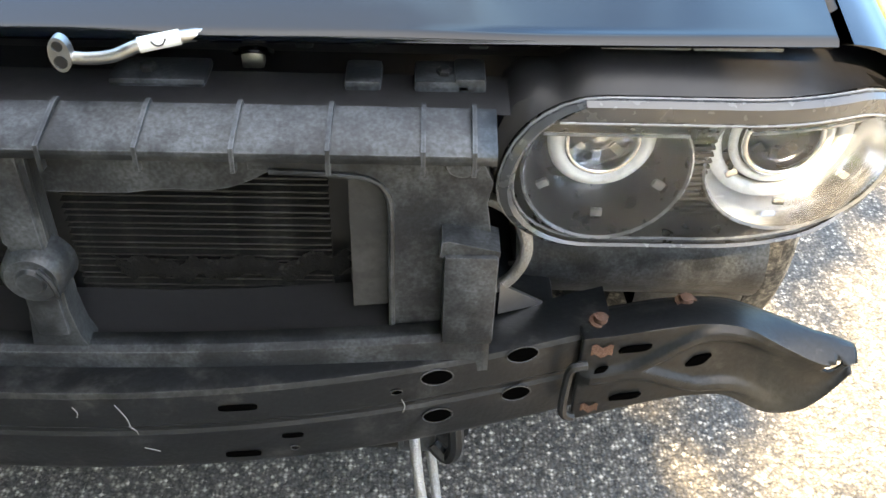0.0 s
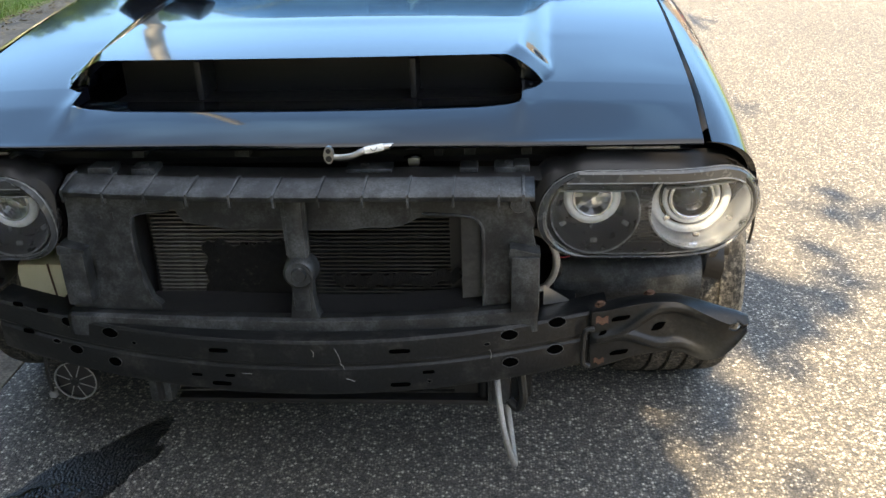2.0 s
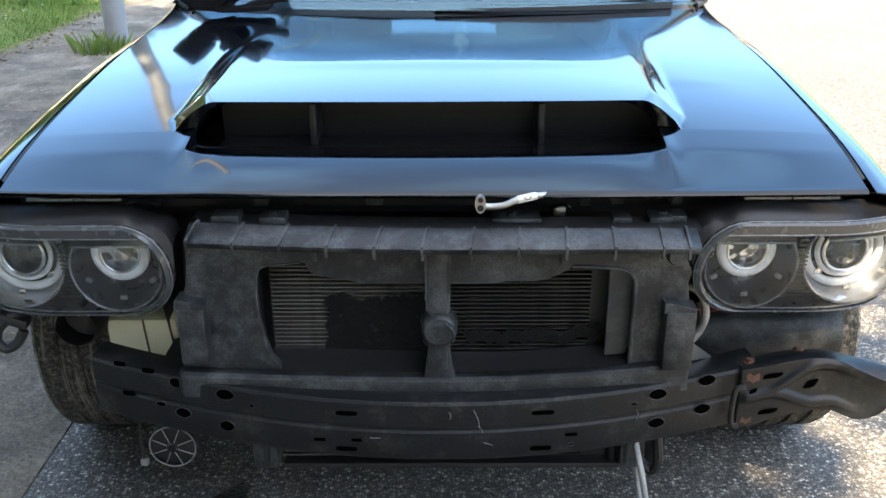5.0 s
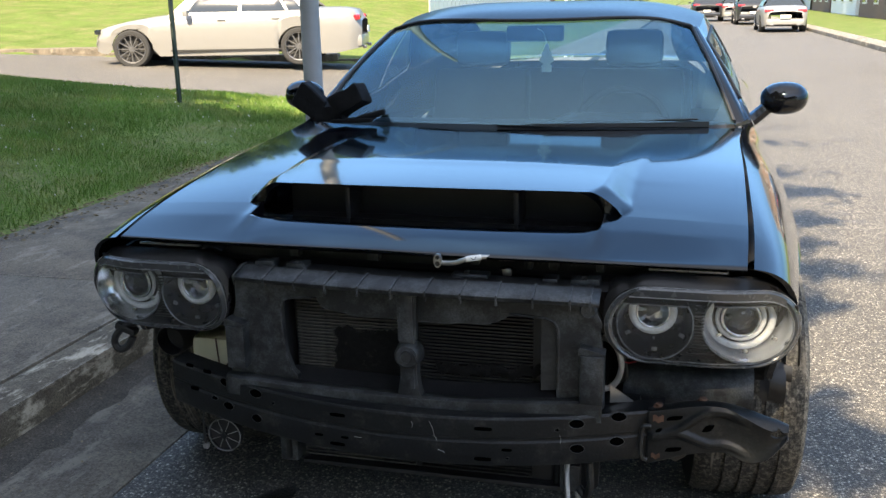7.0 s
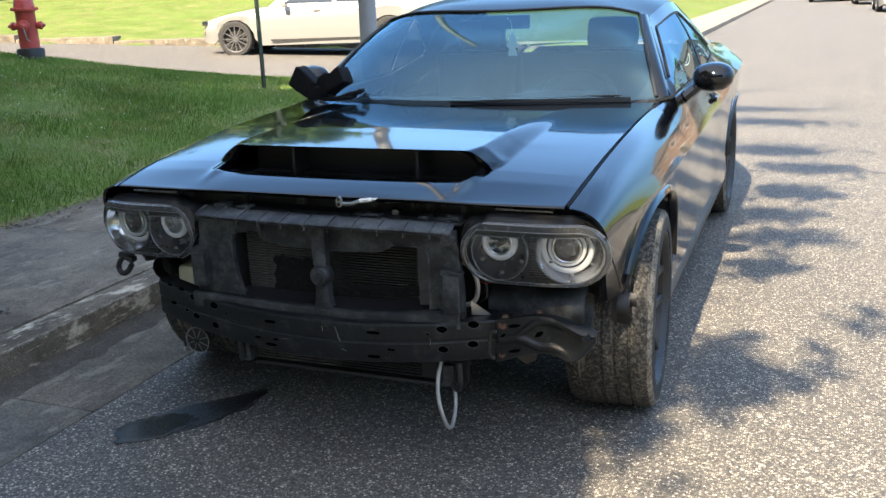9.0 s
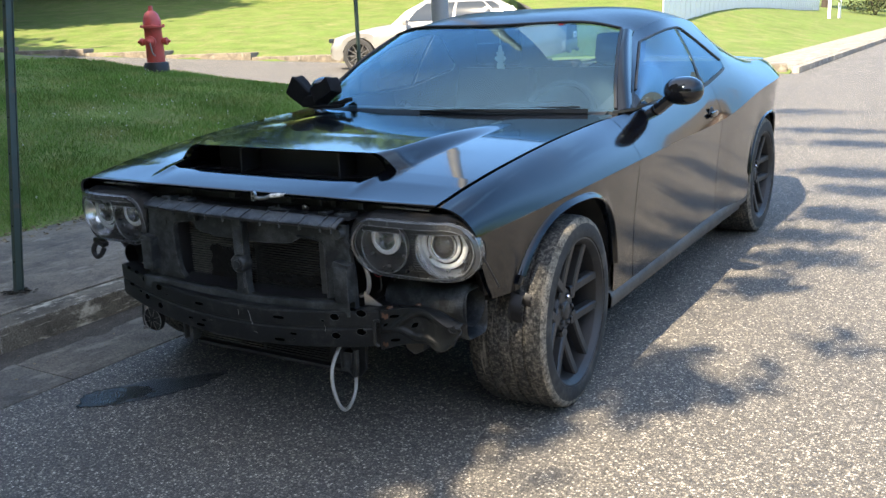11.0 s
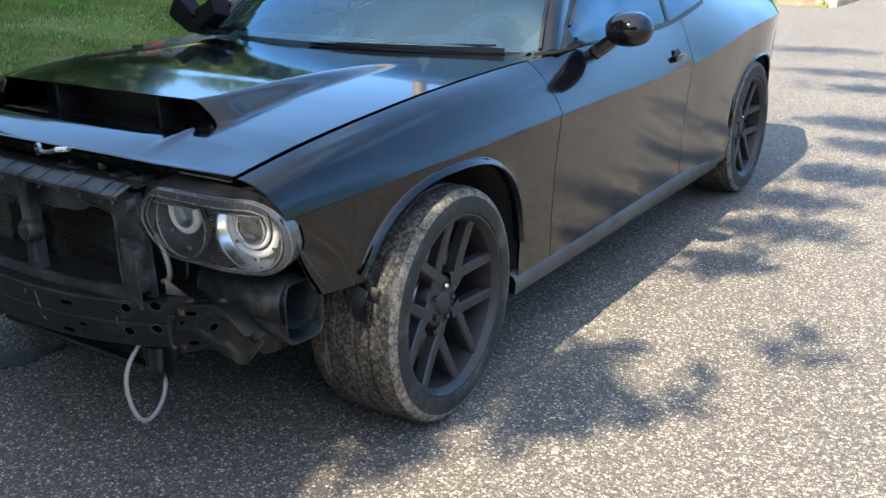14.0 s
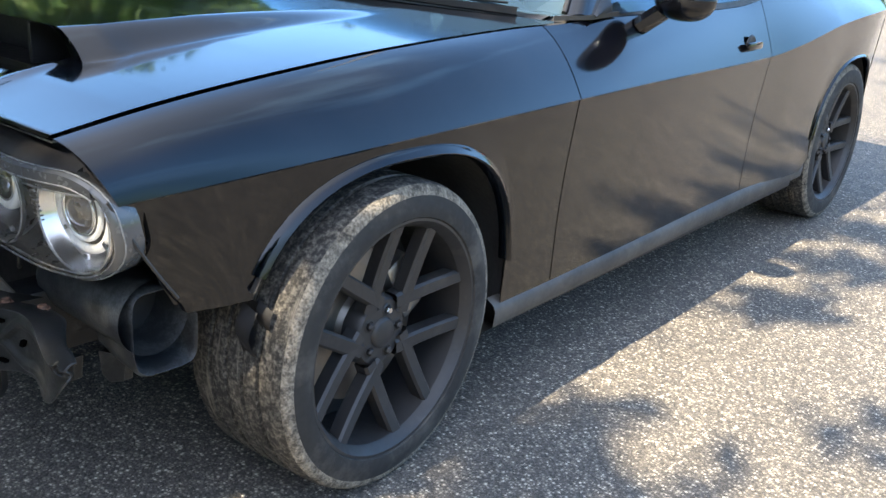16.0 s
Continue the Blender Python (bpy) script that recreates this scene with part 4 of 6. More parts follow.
    part("frame_rail", box(sx * 0.50, -0.36, 0.44, 0.09, 0.60, 0.11, bevel=0.012), STEEL, car)
    part("splash_shield", grid(lambda t, k: at(lerp(0.57, 0.835, k / 4), -0.43 + 0.04 * math.sin(t * 3) - 0.02 * (k == 4), lerp(0.80, 0.50, t) + 0.006 * (-1) ** k), steps(0, 1, 8), range(5)), LINER, car)

DUSTY = mat("pale_dusty_plastic", (0.038, 0.039, 0.039), 0.6, var=0.5, scale=14.0, dirt=(0.075, 0.075, 0.073), dirt_amount=0.5, dirt_scale=18.0, spec=0.25)

# radiator support
def lip_top(x):
    return 0.490 + 0.14 * max(0.0, x) ** 2 + 0.055 * min(0.0, x) ** 2


def face(dy):
    return lambda a, b, c: Vector((a, -0.690 + dy + c, b))


def lip_low(x):
    torn = 0.016 if -0.36 < x < -0.30 else 0.0
    return lip_top(x) - 0.037 - 0.02 * max(0.0, x) ** 2 + (torn * (0.6 + 0.4 * math.sin(190 * x)) if torn else 0.0)


support = part("radiator_support", grid(lambda u, k: (lambda x: Vector((x, [-0.692, -0.710, -0.7155, -0.7165, -0.7165, -0.700][k], [lip_top(x) + 0.006, lip_top(x) + 0.005, lip_top(x) + 0.002, lip_top(x) - 0.003, lip_low(x), lip_low(x) - 0.001][k])))(lerp(-0.486, 0.461, u)), steps(0, 1, 110), range(6)), PLASTIC, car, "dusty black plastic radiator support", sharp=25)
thicken(support, 0.004)
part("support_wing", plate([(0.356, 0.497), (0.356, 0.675), (0.350, 0.697), (0.335, 0.709), (0.30, 0.714), (0.22, 0.716), (0.22, 0.768), (0.444, 0.768), (0.444, 0.731), (0.456, 0.705), (0.451, 0.681), (0.456, 0.65), (0.463, 0.594), (0.464, 0.497)], 0.02, face(0)), PLASTIC, support)
part("support_wing", plate([(-0.486, 0.487), (-0.471, 0.600), (-0.469, 0.651), (-0.456, 0.70), (-0.453, 0.768), (-0.22, 0.768), (-0.22, 0.728), (-0.28, 0.724), (-0.312, 0.718), (-0.330, 0.705), (-0.334, 0.66), (-0.332, 0.60), (-0.324, 0.56), (-0.315, 0.53), (-0.30, 0.515), (-0.30, 0.490)], 0.02, face(0)), PLASTIC, support)
# raised borders round the opening
part("opening_border", tube([(0.356, -0.691, 0.505), (0.356, -0.691, 0.60), (0.356, -0.691, 0.672), (0.350, -0.691, 0.696), (0.333, -0.691, 0.709), (0.29, -0.691, 0.714), (0.24, -0.691, 0.716)], 0.0035, 8, smooth=4), PLASTIC, support)
part("opening_border", tube([(-0.315, -0.691, 0.528), (-0.324, -0.691, 0.56), (-0.332, -0.691, 0.61), (-0.334, -0.691, 0.665), (-0.329, -0.691, 0.704), (-0.312, -0.691, 0.718), (-0.25, -0.691, 0.725)], 0.0025, 8, smooth=4), PLASTIC, support)
# steps and humps at the foot of each wing
for x0, x1, z0, z1 in ((0.409, 0.464, 0.520, 0.640), (-0.474, -0.424, 0.535, 0.648)):
    part("support_step", box((x0 + x1) / 2, -0.703, (z0 + z1) / 2, x1 - x0, 0.046, z1 - z0, bevel=0.006), PLASTIC, support)
    part("step_cap", plate([(x0 - 0.004, z1 - 0.004), (x1 + 0.001, z1 - 0.004), (x1 + 0.001, z1 + 0.004), (x0 + 0.004, z1 + 0.016), (x0 - 0.002, z1 + 0.014)], 0.040, face(-0.030)), PLASTIC, support)
part("support_boss", lathe([(-0.712, 0.0), (-0.712, 0.016), (-0.706, 0.019), (-0.685, 0.020)], 20, "y", (0.424, 0, 0.742)), PLASTIC, support)
for x, z, w, h in ((-0.392, 0.711, 0.007, 0.007), (-0.366, 0.713, 0.006, 0.017), (-0.437, 0.558, 0.006, 0.004), (0.358, 0.60, 0.003, 0.030)):
    part("support_slot", box(x, -0.6905, z, w, 0.003, h, bevel=0.001), TRIM, support)
part("centre_post", box(-0.002, -0.695, 0.64, 0.036, 0.044, 0.25, bevel=0.008), PLASTIC, support)
for sx in (-1, 1):
    part("post_flange", plate([(-0.002 + sx * 0.016, 0.765), (-0.002 + sx * 0.024, 0.765), (-0.002 + sx * 0.022, 0.64), (-0.002 + sx * 0.016, 0.63)], 0.006, face(-0.022)), PLASTIC, support)
part("post_foot", plate([(-0.021, 0.60), (0.021, 0.60), (0.020, 0.55), (0.024, 0.515), (0.032, 0.492), (-0.030, 0.492), (-0.021, 0.55)], 0.03, face(-0.022)), PLASTIC, support)
knob = part("post_boss", lathe([(-0.733, 0.0), (-0.733, 0.013), (-0.728, 0.016), (-0.728, 0.026), (-0.722, 0.032), (-0.690, 0.035)], 28, "y", (0.0, 0, 0.604)), PLASTIC, support)
part("boss_loop", tube([(0.012, -0.732, 0.622), (0.024, -0.738, 0.612), (0.027, -0.738, 0.598), (0.024, -0.732, 0.586)], 0.0028, 6), STEEL, knob)
part("core_side_plate", plate([(0.313, 0.522), (0.313, 0.702), (0.335, 0.700), (0.350, 0.692), (0.356, 0.676), (0.356, 0.540), (0.350, 0.526)], 0.012, lambda a, b, c: Vector((a, -0.668 + c, b))), DUSTY, support, "pale dusty side plate")
part("bottom_tray", grid(lambda u, k: Vector((lerp(-0.33, 0.37, u), [-0.700, -0.66, -0.632][k], lip_top(lerp(-0.33, 0.37, u)) + [0.004, 0.010, 0.022][k] + 0.004 * math.sin(7 * u))), steps(0, 1, 24), range(3)), TRIM, support)
valance = [(-0.245, 0.772), (-0.245, 0.735)] + [(0.245 * math.copysign(abs(math.cos(a)) ** 0.6, math.cos(a)), 0.735 - 0.059 * abs(math.sin(a)) ** 0.55) for a in steps(math.pi, 2 * math.pi, 30)[1:-1]] + [(0.245, 0.735), (0.245, 0.772)]
part("upper_valance", plate([(a, b + 0.0025 * math.sin(60 * a) * (b < 0.70)) for a, b in valance], 0.015, lambda a, b, c: Vector((a, -0.674 + c, b))), PLASTIC, support, "dusty curved plastic valance")


def shelf_y(x):
    return -0.748 + 0.034 * max(0.0, -x / 0.44) ** 1.5


shelf = part("upper_shelf", grid(lambda u, k: (lambda x: Vector((x, shelf_y(x) + [0.052, 0.046, 0.042, 0.004, 0.0, 0.0005][k], [0.784, 0.7915, 0.7905, 0.7765, 0.7735, 0.7655][k])))(lerp(-0.447, 0.452, u)), steps(0, 1, 24), range(6)), PLASTIC, support, "ribbed sloping upper shelf", sharp=25)
thicken(shelf, 0.003)
for j in range(-6, 6):
    x = min(0.053 + 0.083 * j, 0.430)
    y = shelf_y(x)
    lean = 0.012 * min(1.0, max(0.0, (0.35 - x) / 0.5))
    part("shelf_rib", plate([(0.050, 0.790), (0.048, 0.7985), (0.040, 0.798), (-0.003, 0.779), (-0.004, 0.754), (0.003, 0.754), (0.005, 0.770)], 0.0042, lambda a, b, c: Vector((x + c + lean * (a + 0.001) / 0.05, y + a, b))), PLASTIC, shelf)
# dark ledge behind the shelf, with its mounts
tie = part("upper_tie", grid(lambda u, k: Vector((lerp(-0.452, 0.466, u), shelf_y(lerp(-0.452, 0.466, u)) + [0.050, 0.062, 0.115, 0.122, 0.122][k], [0.786, 0.787, 0.790, 0.786, 0.760][k])), steps(0, 1, 24), range(5)), TRIM, support, "dark ledge behind the ribbed shelf", sharp=30)
for x, w, h in ((0.405, 0.055, 0.014), (0.43, 0.03, 0.020), (-0.30, 0.05, 0.018), (-0.385, 0.05, 0.022), (0.14, 0.09, 0.010), (0.33, 0.035, 0.012)):
    part("tie_mount", box(x, -0.640, 0.792, w, 0.045, h, bevel=0.005), PLASTIC, tie)
for x in (0.406, -0.30, 0.13):
    part("tie_bolt", lathe([(0.0, 0.008), (0.006, 0.008), (0.008, 0.005), (0.008, 0.0)], 6, "z", (x, -0.645, 0.797)), STEEL, tie, smooth=False)
latch = part("hood_latch", box(0.222, -0.612, 0.794, 0.022, 0.014, 0.018, bevel=0.004), ALU, car, "bare metal latch")
part("latch_plate", box(0.245, -0.618, 0.776, 0.075, 0.014, 0.004), CHROME, latch)
part("latch_hook", tube([(0.205, -0.612, 0.80), (0.225, -0.622, 0.808), (0.240, -0.612, 0.80)], 0.004, 6), CHROME, latch)

# dark machinery under the hood's edge
part("front_crossmember", grid(lambda u, k: Vector((lerp(-0.76, 0.76, u), [-0.555, -0.57, -0.57, -0.55][k], [0.845, 0.838, 0.79, 0.77][k])), steps(0, 1, 20), range(4)), TRIM, car)
for x, w, h in ((0.33, 0.022, 0.030), (0.27, 0.018, 0.035), (0.44, 0.02, 0.03), (-0.12, 0.03, 0.03), (-0.33, 0.025, 0.03), (0.58, 0.05, 0.02), (-0.55, 0.04, 0.02), (0.14, 0.02, 0.025)):
    part("crossmember_lug", box(x, -0.585, 0.815, w, 0.03, h, bevel=0.004), PLASTIC, car)
for x in (0.13, 0.30, 0.38, -0.25, 0.62):
    part("crossmember_bolt", lathe([(0.0, 0.009), (0.008, 0.009), (0.010, 0.005), (0.010, 0.0)], 6, "z", (x, -0.60, 0.815)), STEEL, car, smooth=False)
# no real part: a dark sheet added for the shade in the engine bay
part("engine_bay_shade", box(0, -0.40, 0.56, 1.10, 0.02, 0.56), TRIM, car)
part("wiring_tube", tube([(-0.36, -0.60, 0.822), (-0.30, -0.62, 0.829), (-0.22, -0.61, 0.822), (-0.14, -0.60, 0.825)], 0.004, 6), PLASTIC, car)
part("torn_duct_rag", grid(lambda u, v: Vector((lerp(-0.72, -0.50, u), -0.63 + 0.03 * math.sin(5 * u + 2 * v) + 0.04 * v, 0.815 + 0.016 * math.sin(9 * u) + 0.012 * v)), steps(0, 1, 14), steps(0, 1, 4)), PLASTIC, car, "torn brownish plastic flap")
pipe = part("coolant_pipe", tube([(0.076, -0.690, 0.832), (0.092, -0.690, 0.8305), (0.116, -0.689, 0.833), (0.140, -0.684, 0.8415), (0.175, -0.672, 0.8445), (0.215, -0.655, 0.842)], 0.0058, 12), ALU, car, "bare aluminium pipe with a paper tag")
part("pipe_flange", plate([(0.073 + 0.0095 * math.cos(a), 0.837 + 0.0165 * math.sin(a)) for a in steps(0, 2 * math.pi, 24)[:-1]], 0.010, lambda a, b, c: Vector((a, -0.698 + c, b))), ALU, pipe)
for z, r in ((0.8305, 0.0052), (0.8455, 0.004)):
    part("flange_hole", lathe([(-0.6985, 0.0), (-0.6985, r), (-0.6993, r + 0.0008), (-0.690, r + 0.001)], 16, "y", (0.073, 0, z)), TRIM, pipe)
part("pipe_tag", tube([(0.138, -0.6845, 0.8412), (0.172, -0.6728, 0.8444)], 0.0070, 14, smooth=1), WHITE, pipe, "white paper tag")
part("tag_mark", tube([(0.150, -0.6870, 0.8465), (0.154, -0.6870, 0.8425), (0.159, -0.6845, 0.8425), (0.162, -0.6825, 0.8475)], 0.0008, 5), INK, pipe)
for k in range(4):
    part("pipe_fitting", lathe([(0.0, 0.0065), (0.0, 0.0085), (0.006, 0.0085), (0.006, 0.0065)], 14, "x", (0.212 + 0.010 * k, -0.656 + 0.001 * k, 0.842)), ALU, pipe)

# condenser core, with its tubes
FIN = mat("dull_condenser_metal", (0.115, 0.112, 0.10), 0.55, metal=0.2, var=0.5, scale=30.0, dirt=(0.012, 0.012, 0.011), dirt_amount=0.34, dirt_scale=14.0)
core = part("condenser", box(0.03, -0.607, 0.505, 0.70, 0.018, 0.52), TRIM, car, "black condenser with thin horizontal tubes")
# the right half's tubes are much darker than the left's
FIN_DARK = mat("dark_condenser_metal", (0.012, 0.012, 0.011), 0.6, metal=0.1, var=0.6, scale=24.0, dirt=(0.07, 0.068, 0.06), dirt_amount=0.24, dirt_scale=30.0)
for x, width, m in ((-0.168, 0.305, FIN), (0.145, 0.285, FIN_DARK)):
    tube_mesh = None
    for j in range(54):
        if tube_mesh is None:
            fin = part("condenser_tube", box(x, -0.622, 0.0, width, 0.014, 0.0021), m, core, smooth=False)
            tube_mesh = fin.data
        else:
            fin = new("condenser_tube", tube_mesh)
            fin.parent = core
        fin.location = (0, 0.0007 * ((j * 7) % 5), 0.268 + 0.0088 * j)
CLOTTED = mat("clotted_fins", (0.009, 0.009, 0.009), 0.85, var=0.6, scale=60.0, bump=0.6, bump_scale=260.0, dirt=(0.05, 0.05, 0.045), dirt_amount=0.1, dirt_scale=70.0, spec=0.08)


def ragged(x0, x1, z0, z1, seed):
    """A thin crust with a torn outline."""
    rag = lambda v, k: 0.018 * noise.noise(Vector((v * 30, seed, k))) + 0.008 * noise.noise(Vector((v * 110, seed, k)))
    f = lambda u, v: Vector((lerp(x0, x1, u) + rag(lerp(z0, z1, v), 1.5), -0.6335 - 0.002 * math.sin(math.pi * u) * math.sin(math.pi * v), lerp(z0, z1, v) + rag(lerp(x0, x1, u), 4.5)))
    return grid(f, steps(0, 1, 60), steps(0, 1, 20))


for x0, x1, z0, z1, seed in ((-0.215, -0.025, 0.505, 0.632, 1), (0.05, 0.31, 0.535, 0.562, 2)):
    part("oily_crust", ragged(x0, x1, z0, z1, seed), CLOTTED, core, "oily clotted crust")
part("core_header", tube([(0.352, -0.62, 0.255), (0.352, -0.62, 0.52)], 0.014, 10, smooth=1), STEEL, core)
# dark blockers added to close the bright gaps past the core's ends
part("core_gap_blocker", box(-0.347, -0.632, 0.50, 0.010, 0.085, 0.46, bevel=0.002), TRIM, core)
part("core_gap_blocker", box(0.372, -0.628, 0.50, 0.008, 0.07, 0.46, bevel=0.002), TRIM, core)
part("lower_frame", box(0.03, -0.625, 0.252, 0.70, 0.04, 0.012, bevel=0.004), TRIM, core)
for x in (-0.352, 0.385):
    part("core_mount", box(x, -0.63, 0.292, 0.050, 0.06, 0.072, bevel=0.008), PLASTIC, core)
part("tow_hook", tube([(0.43, -0.66, 0.34), (0.435, -0.67, 0.285), (0.425, -0.665, 0.255), (0.405, -0.655, 0.27)], 0.010, 8), STEEL, car)
part("hook_plate", plate([(0.395, 0.35), (0.455, 0.35), (0.452, 0.27), (0.425, 0.235), (0.398, 0.27)], 0.012, lambda a, b, c: Vector((a, -0.64 + c, b))), STEEL, car)


# bumper beam
def beam_y(x):
    return -0.762 + 0.21 * x * x


BEAM = [(0.075, 0.955), (0.014, 1.0), (0.003, 0.985), (0.0, 0.94), (0.0, 0.60), (0.0025, 0.565), (0.0025, 0.52), (0.0, 0.485), (0.0, 0.10), (0.004, 0.03), (0.03, 0.0), (0.075, 0.03)]


def beam_point(x, k):
    dy, f = BEAM[k]
    top, low = 0.476 + 0.10 * x * x, 0.345 + 0.12 * x * x
    return Vector((x, beam_y(x) + dy, lerp(low, top, f)))


beam = part("bumper_beam", grid(beam_point, steps(-0.665, 0.60, 60), range(len(BEAM))), STEEL, car, "scratched black steel bumper beam", sharp=25)
# near-black colour that paints in the darkness inside holes
HOLE = mat("hole_shade_black", (0.0012, 0.0012, 0.0012), 1.0, var=0.2, spec=0.0)


# a hole is a black plate laid on the uncut beam
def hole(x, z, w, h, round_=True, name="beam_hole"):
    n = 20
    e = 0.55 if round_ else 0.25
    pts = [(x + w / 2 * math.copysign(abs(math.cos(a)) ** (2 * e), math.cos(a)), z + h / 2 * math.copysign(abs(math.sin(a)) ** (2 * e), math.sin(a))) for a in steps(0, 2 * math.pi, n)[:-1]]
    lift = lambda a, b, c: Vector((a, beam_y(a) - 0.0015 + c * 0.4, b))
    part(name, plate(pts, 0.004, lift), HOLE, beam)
    if round_:
        part("hole_edge", tube([lift(a, b, 0) for a, b in pts], 0.0009, 5, closed=True, smooth=1), STEEL, beam)


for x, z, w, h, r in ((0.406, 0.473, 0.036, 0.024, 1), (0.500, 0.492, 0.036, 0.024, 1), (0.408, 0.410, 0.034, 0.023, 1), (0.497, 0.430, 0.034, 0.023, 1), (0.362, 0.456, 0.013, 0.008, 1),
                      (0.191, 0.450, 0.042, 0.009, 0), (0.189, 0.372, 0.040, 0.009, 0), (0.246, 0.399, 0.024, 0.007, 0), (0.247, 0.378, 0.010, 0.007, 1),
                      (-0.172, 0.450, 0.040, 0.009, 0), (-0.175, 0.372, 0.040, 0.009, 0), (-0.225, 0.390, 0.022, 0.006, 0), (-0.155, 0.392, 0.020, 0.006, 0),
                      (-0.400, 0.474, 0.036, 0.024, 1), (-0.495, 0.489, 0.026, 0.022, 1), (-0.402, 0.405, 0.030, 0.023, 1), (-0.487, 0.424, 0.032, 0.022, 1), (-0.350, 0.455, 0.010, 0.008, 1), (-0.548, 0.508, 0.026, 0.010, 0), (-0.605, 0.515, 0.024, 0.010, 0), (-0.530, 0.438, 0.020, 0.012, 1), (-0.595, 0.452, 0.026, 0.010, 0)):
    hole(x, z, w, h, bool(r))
random.seed(4)
for x, z, l, a in ((0.068, 0.440, 0.040, 74), (0.075, 0.418, 0.016, 60), (0.018, 0.448, 0.016, 84), (0.368, 0.432, 0.022, 86), (0.09, 0.385, 0.018, 20), (-0.12, 0.398, 0.02, 2)):
    c, s = math.cos(radians(a)) * l / 2, math.sin(radians(a)) * l / 2
    part("scratch", tube([(x - c, beam_y(x) - 0.0005, z + s), (x + 0.003, beam_y(x) - 0.001, z), (x + c, beam_y(x) - 0.0005, z - s)], 0.0007, 5, smooth=3), CHIP, beam)

# crash bracket at the beam's end, flared and holed
BX = [0.565, 0.60, 0.66, 0.705, 0.74, 0.785, 0.82, 0.842, 0.866]
B_TOP = [0.507, 0.513, 0.527, 0.532, 0.530, 0.514, 0.501, 0.497, 0.496]
B_BOT = [0.377, 0.390, 0.412, 0.420, 0.424, 0.412, 0.424, 0.446, 0.478]
B_Y = [-0.702, -0.702, -0.702, -0.700, -0.704, -0.718, -0.726, -0.726, -0.720]
B_BACK_Y = [-0.645, -0.645, -0.645, -0.645, -0.648, -0.672, -0.690, -0.694, -0.700]
B_BACK_Z = [0.494, 0.502, 0.516, 0.520, 0.519, 0.519, 0.515, 0.511, 0.504]


def bracket(x, v):
    zt, zb, y = curve(x, BX, B_TOP), curve(x, BX, B_BOT), curve(x, BX, B_Y)
    if v < 0:
        return Vector((x, lerp(y, curve(x, BX, B_BACK_Y), -v), lerp(zt, curve(x, BX, B_BACK_Z), -v) + 0.004 * math.sin(math.pi * -v)))
    z = lerp(zt, zb, v)
    fork = min(1.0, max(0.0, (x - 0.612) / 0.10))
    split = 0.36 * fork * fork * (3 - 2 * fork)
    near = abs(abs(v - 0.46) - split)
    fade = min(1.0, max(0.0, (0.79 - x) / 0.06)) * min(1.0, max(0.0, (x - 0.566) / 0.012))
    ridge = 1 / (1 + (near / 0.075) ** 4) * fade
    dish = 0.010 * math.sin(math.pi * v) * min(1, max(0, (x - 0.71) / 0.06))
    return Vector((x, y - 0.0085 * ridge + dish, z))


bm = grid(bracket, steps(0.565, 0.866, 84), [-1, -0.85, -0.6, -0.35, -0.12, 0] + steps(0, 1, 56)[1:])
tip = [f for f in bm.faces if ((f.calc_center_median().x - 0.842) / 0.012) ** 2 + ((f.calc_center_median().z - 0.489) / 0.010) ** 2 < 1]
bmesh.ops.delete(bm, geom=tip, context="FACES")
brace = part("bumper_bracket", bm, STEEL, car, "bent black steel bumper bracket with rusty bolts", sharp=16)
thicken(brace, 0.004, 0.0)


# bracket slots too are black plates on the face, their depth only painted
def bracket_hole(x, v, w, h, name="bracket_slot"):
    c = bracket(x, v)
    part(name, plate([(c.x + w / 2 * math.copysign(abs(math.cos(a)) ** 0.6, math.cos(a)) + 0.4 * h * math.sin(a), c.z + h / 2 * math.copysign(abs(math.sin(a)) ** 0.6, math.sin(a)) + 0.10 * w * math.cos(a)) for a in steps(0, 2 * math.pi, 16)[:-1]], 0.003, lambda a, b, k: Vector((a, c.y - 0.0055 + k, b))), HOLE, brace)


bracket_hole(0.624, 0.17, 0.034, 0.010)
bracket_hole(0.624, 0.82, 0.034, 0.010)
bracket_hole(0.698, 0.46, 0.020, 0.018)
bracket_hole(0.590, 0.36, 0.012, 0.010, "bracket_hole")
for x, v, w, h in ((0.588, 0.14, 0.024, 0.016), (0.585, 0.88, 0.020, 0.012)):
    c = bracket(x, v)
    part("rust_patch", grid(lambda a, b: Vector((c.x + w * (a - 0.5), c.y - 0.0035, c.z + h * (b - 0.5) + 0.003 * math.sin(9 * a))), steps(0, 1, 6), steps(0, 1, 4)), RUST, brace, "rust patch")
for x, v, m in ((0.588, -0.45, RUST), (0.685, -0.75, RUST)):
    x, y, z = bracket(x, v)
    bolt = part("bracket_bolt", lathe([(0.0, 0.013), (0.003, 0.013), (0.003, 0.008), (0.009, 0.0075), (0.010, 0.0)], 12, "z", (x, y, z)), m, brace, "rusty bolt" if m is RUST else "")
part("bracket_hook", tube([(0.572, -0.713, 0.478), (0.556, -0.716, 0.476), (0.552, -0.716, 0.455), (0.552, -0.716, 0.405), (0.565, -0.713, 0.392)], 0.0055, 8), STEEL, brace)
part("gusset", plate([(0.475, 0.50), (0.53, 0.497), (0.475, 0.545)], 0.004, lambda a, b, c: Vector((a, -0.655 + 0.4 * (a - 0.475) + c, b))), ALU, car)

# air duct, hoses, reservoir and loose ends
duct = part("air_duct", lathe([(0.50, 0.0), (0.50, 0.060), (0.52, 0.068), (0.74, 0.070), (0.80, 0.072)], 36, "x", (0, -0.515, 0.505)), PLASTIC, car, "matt black air duct with a square mouth")


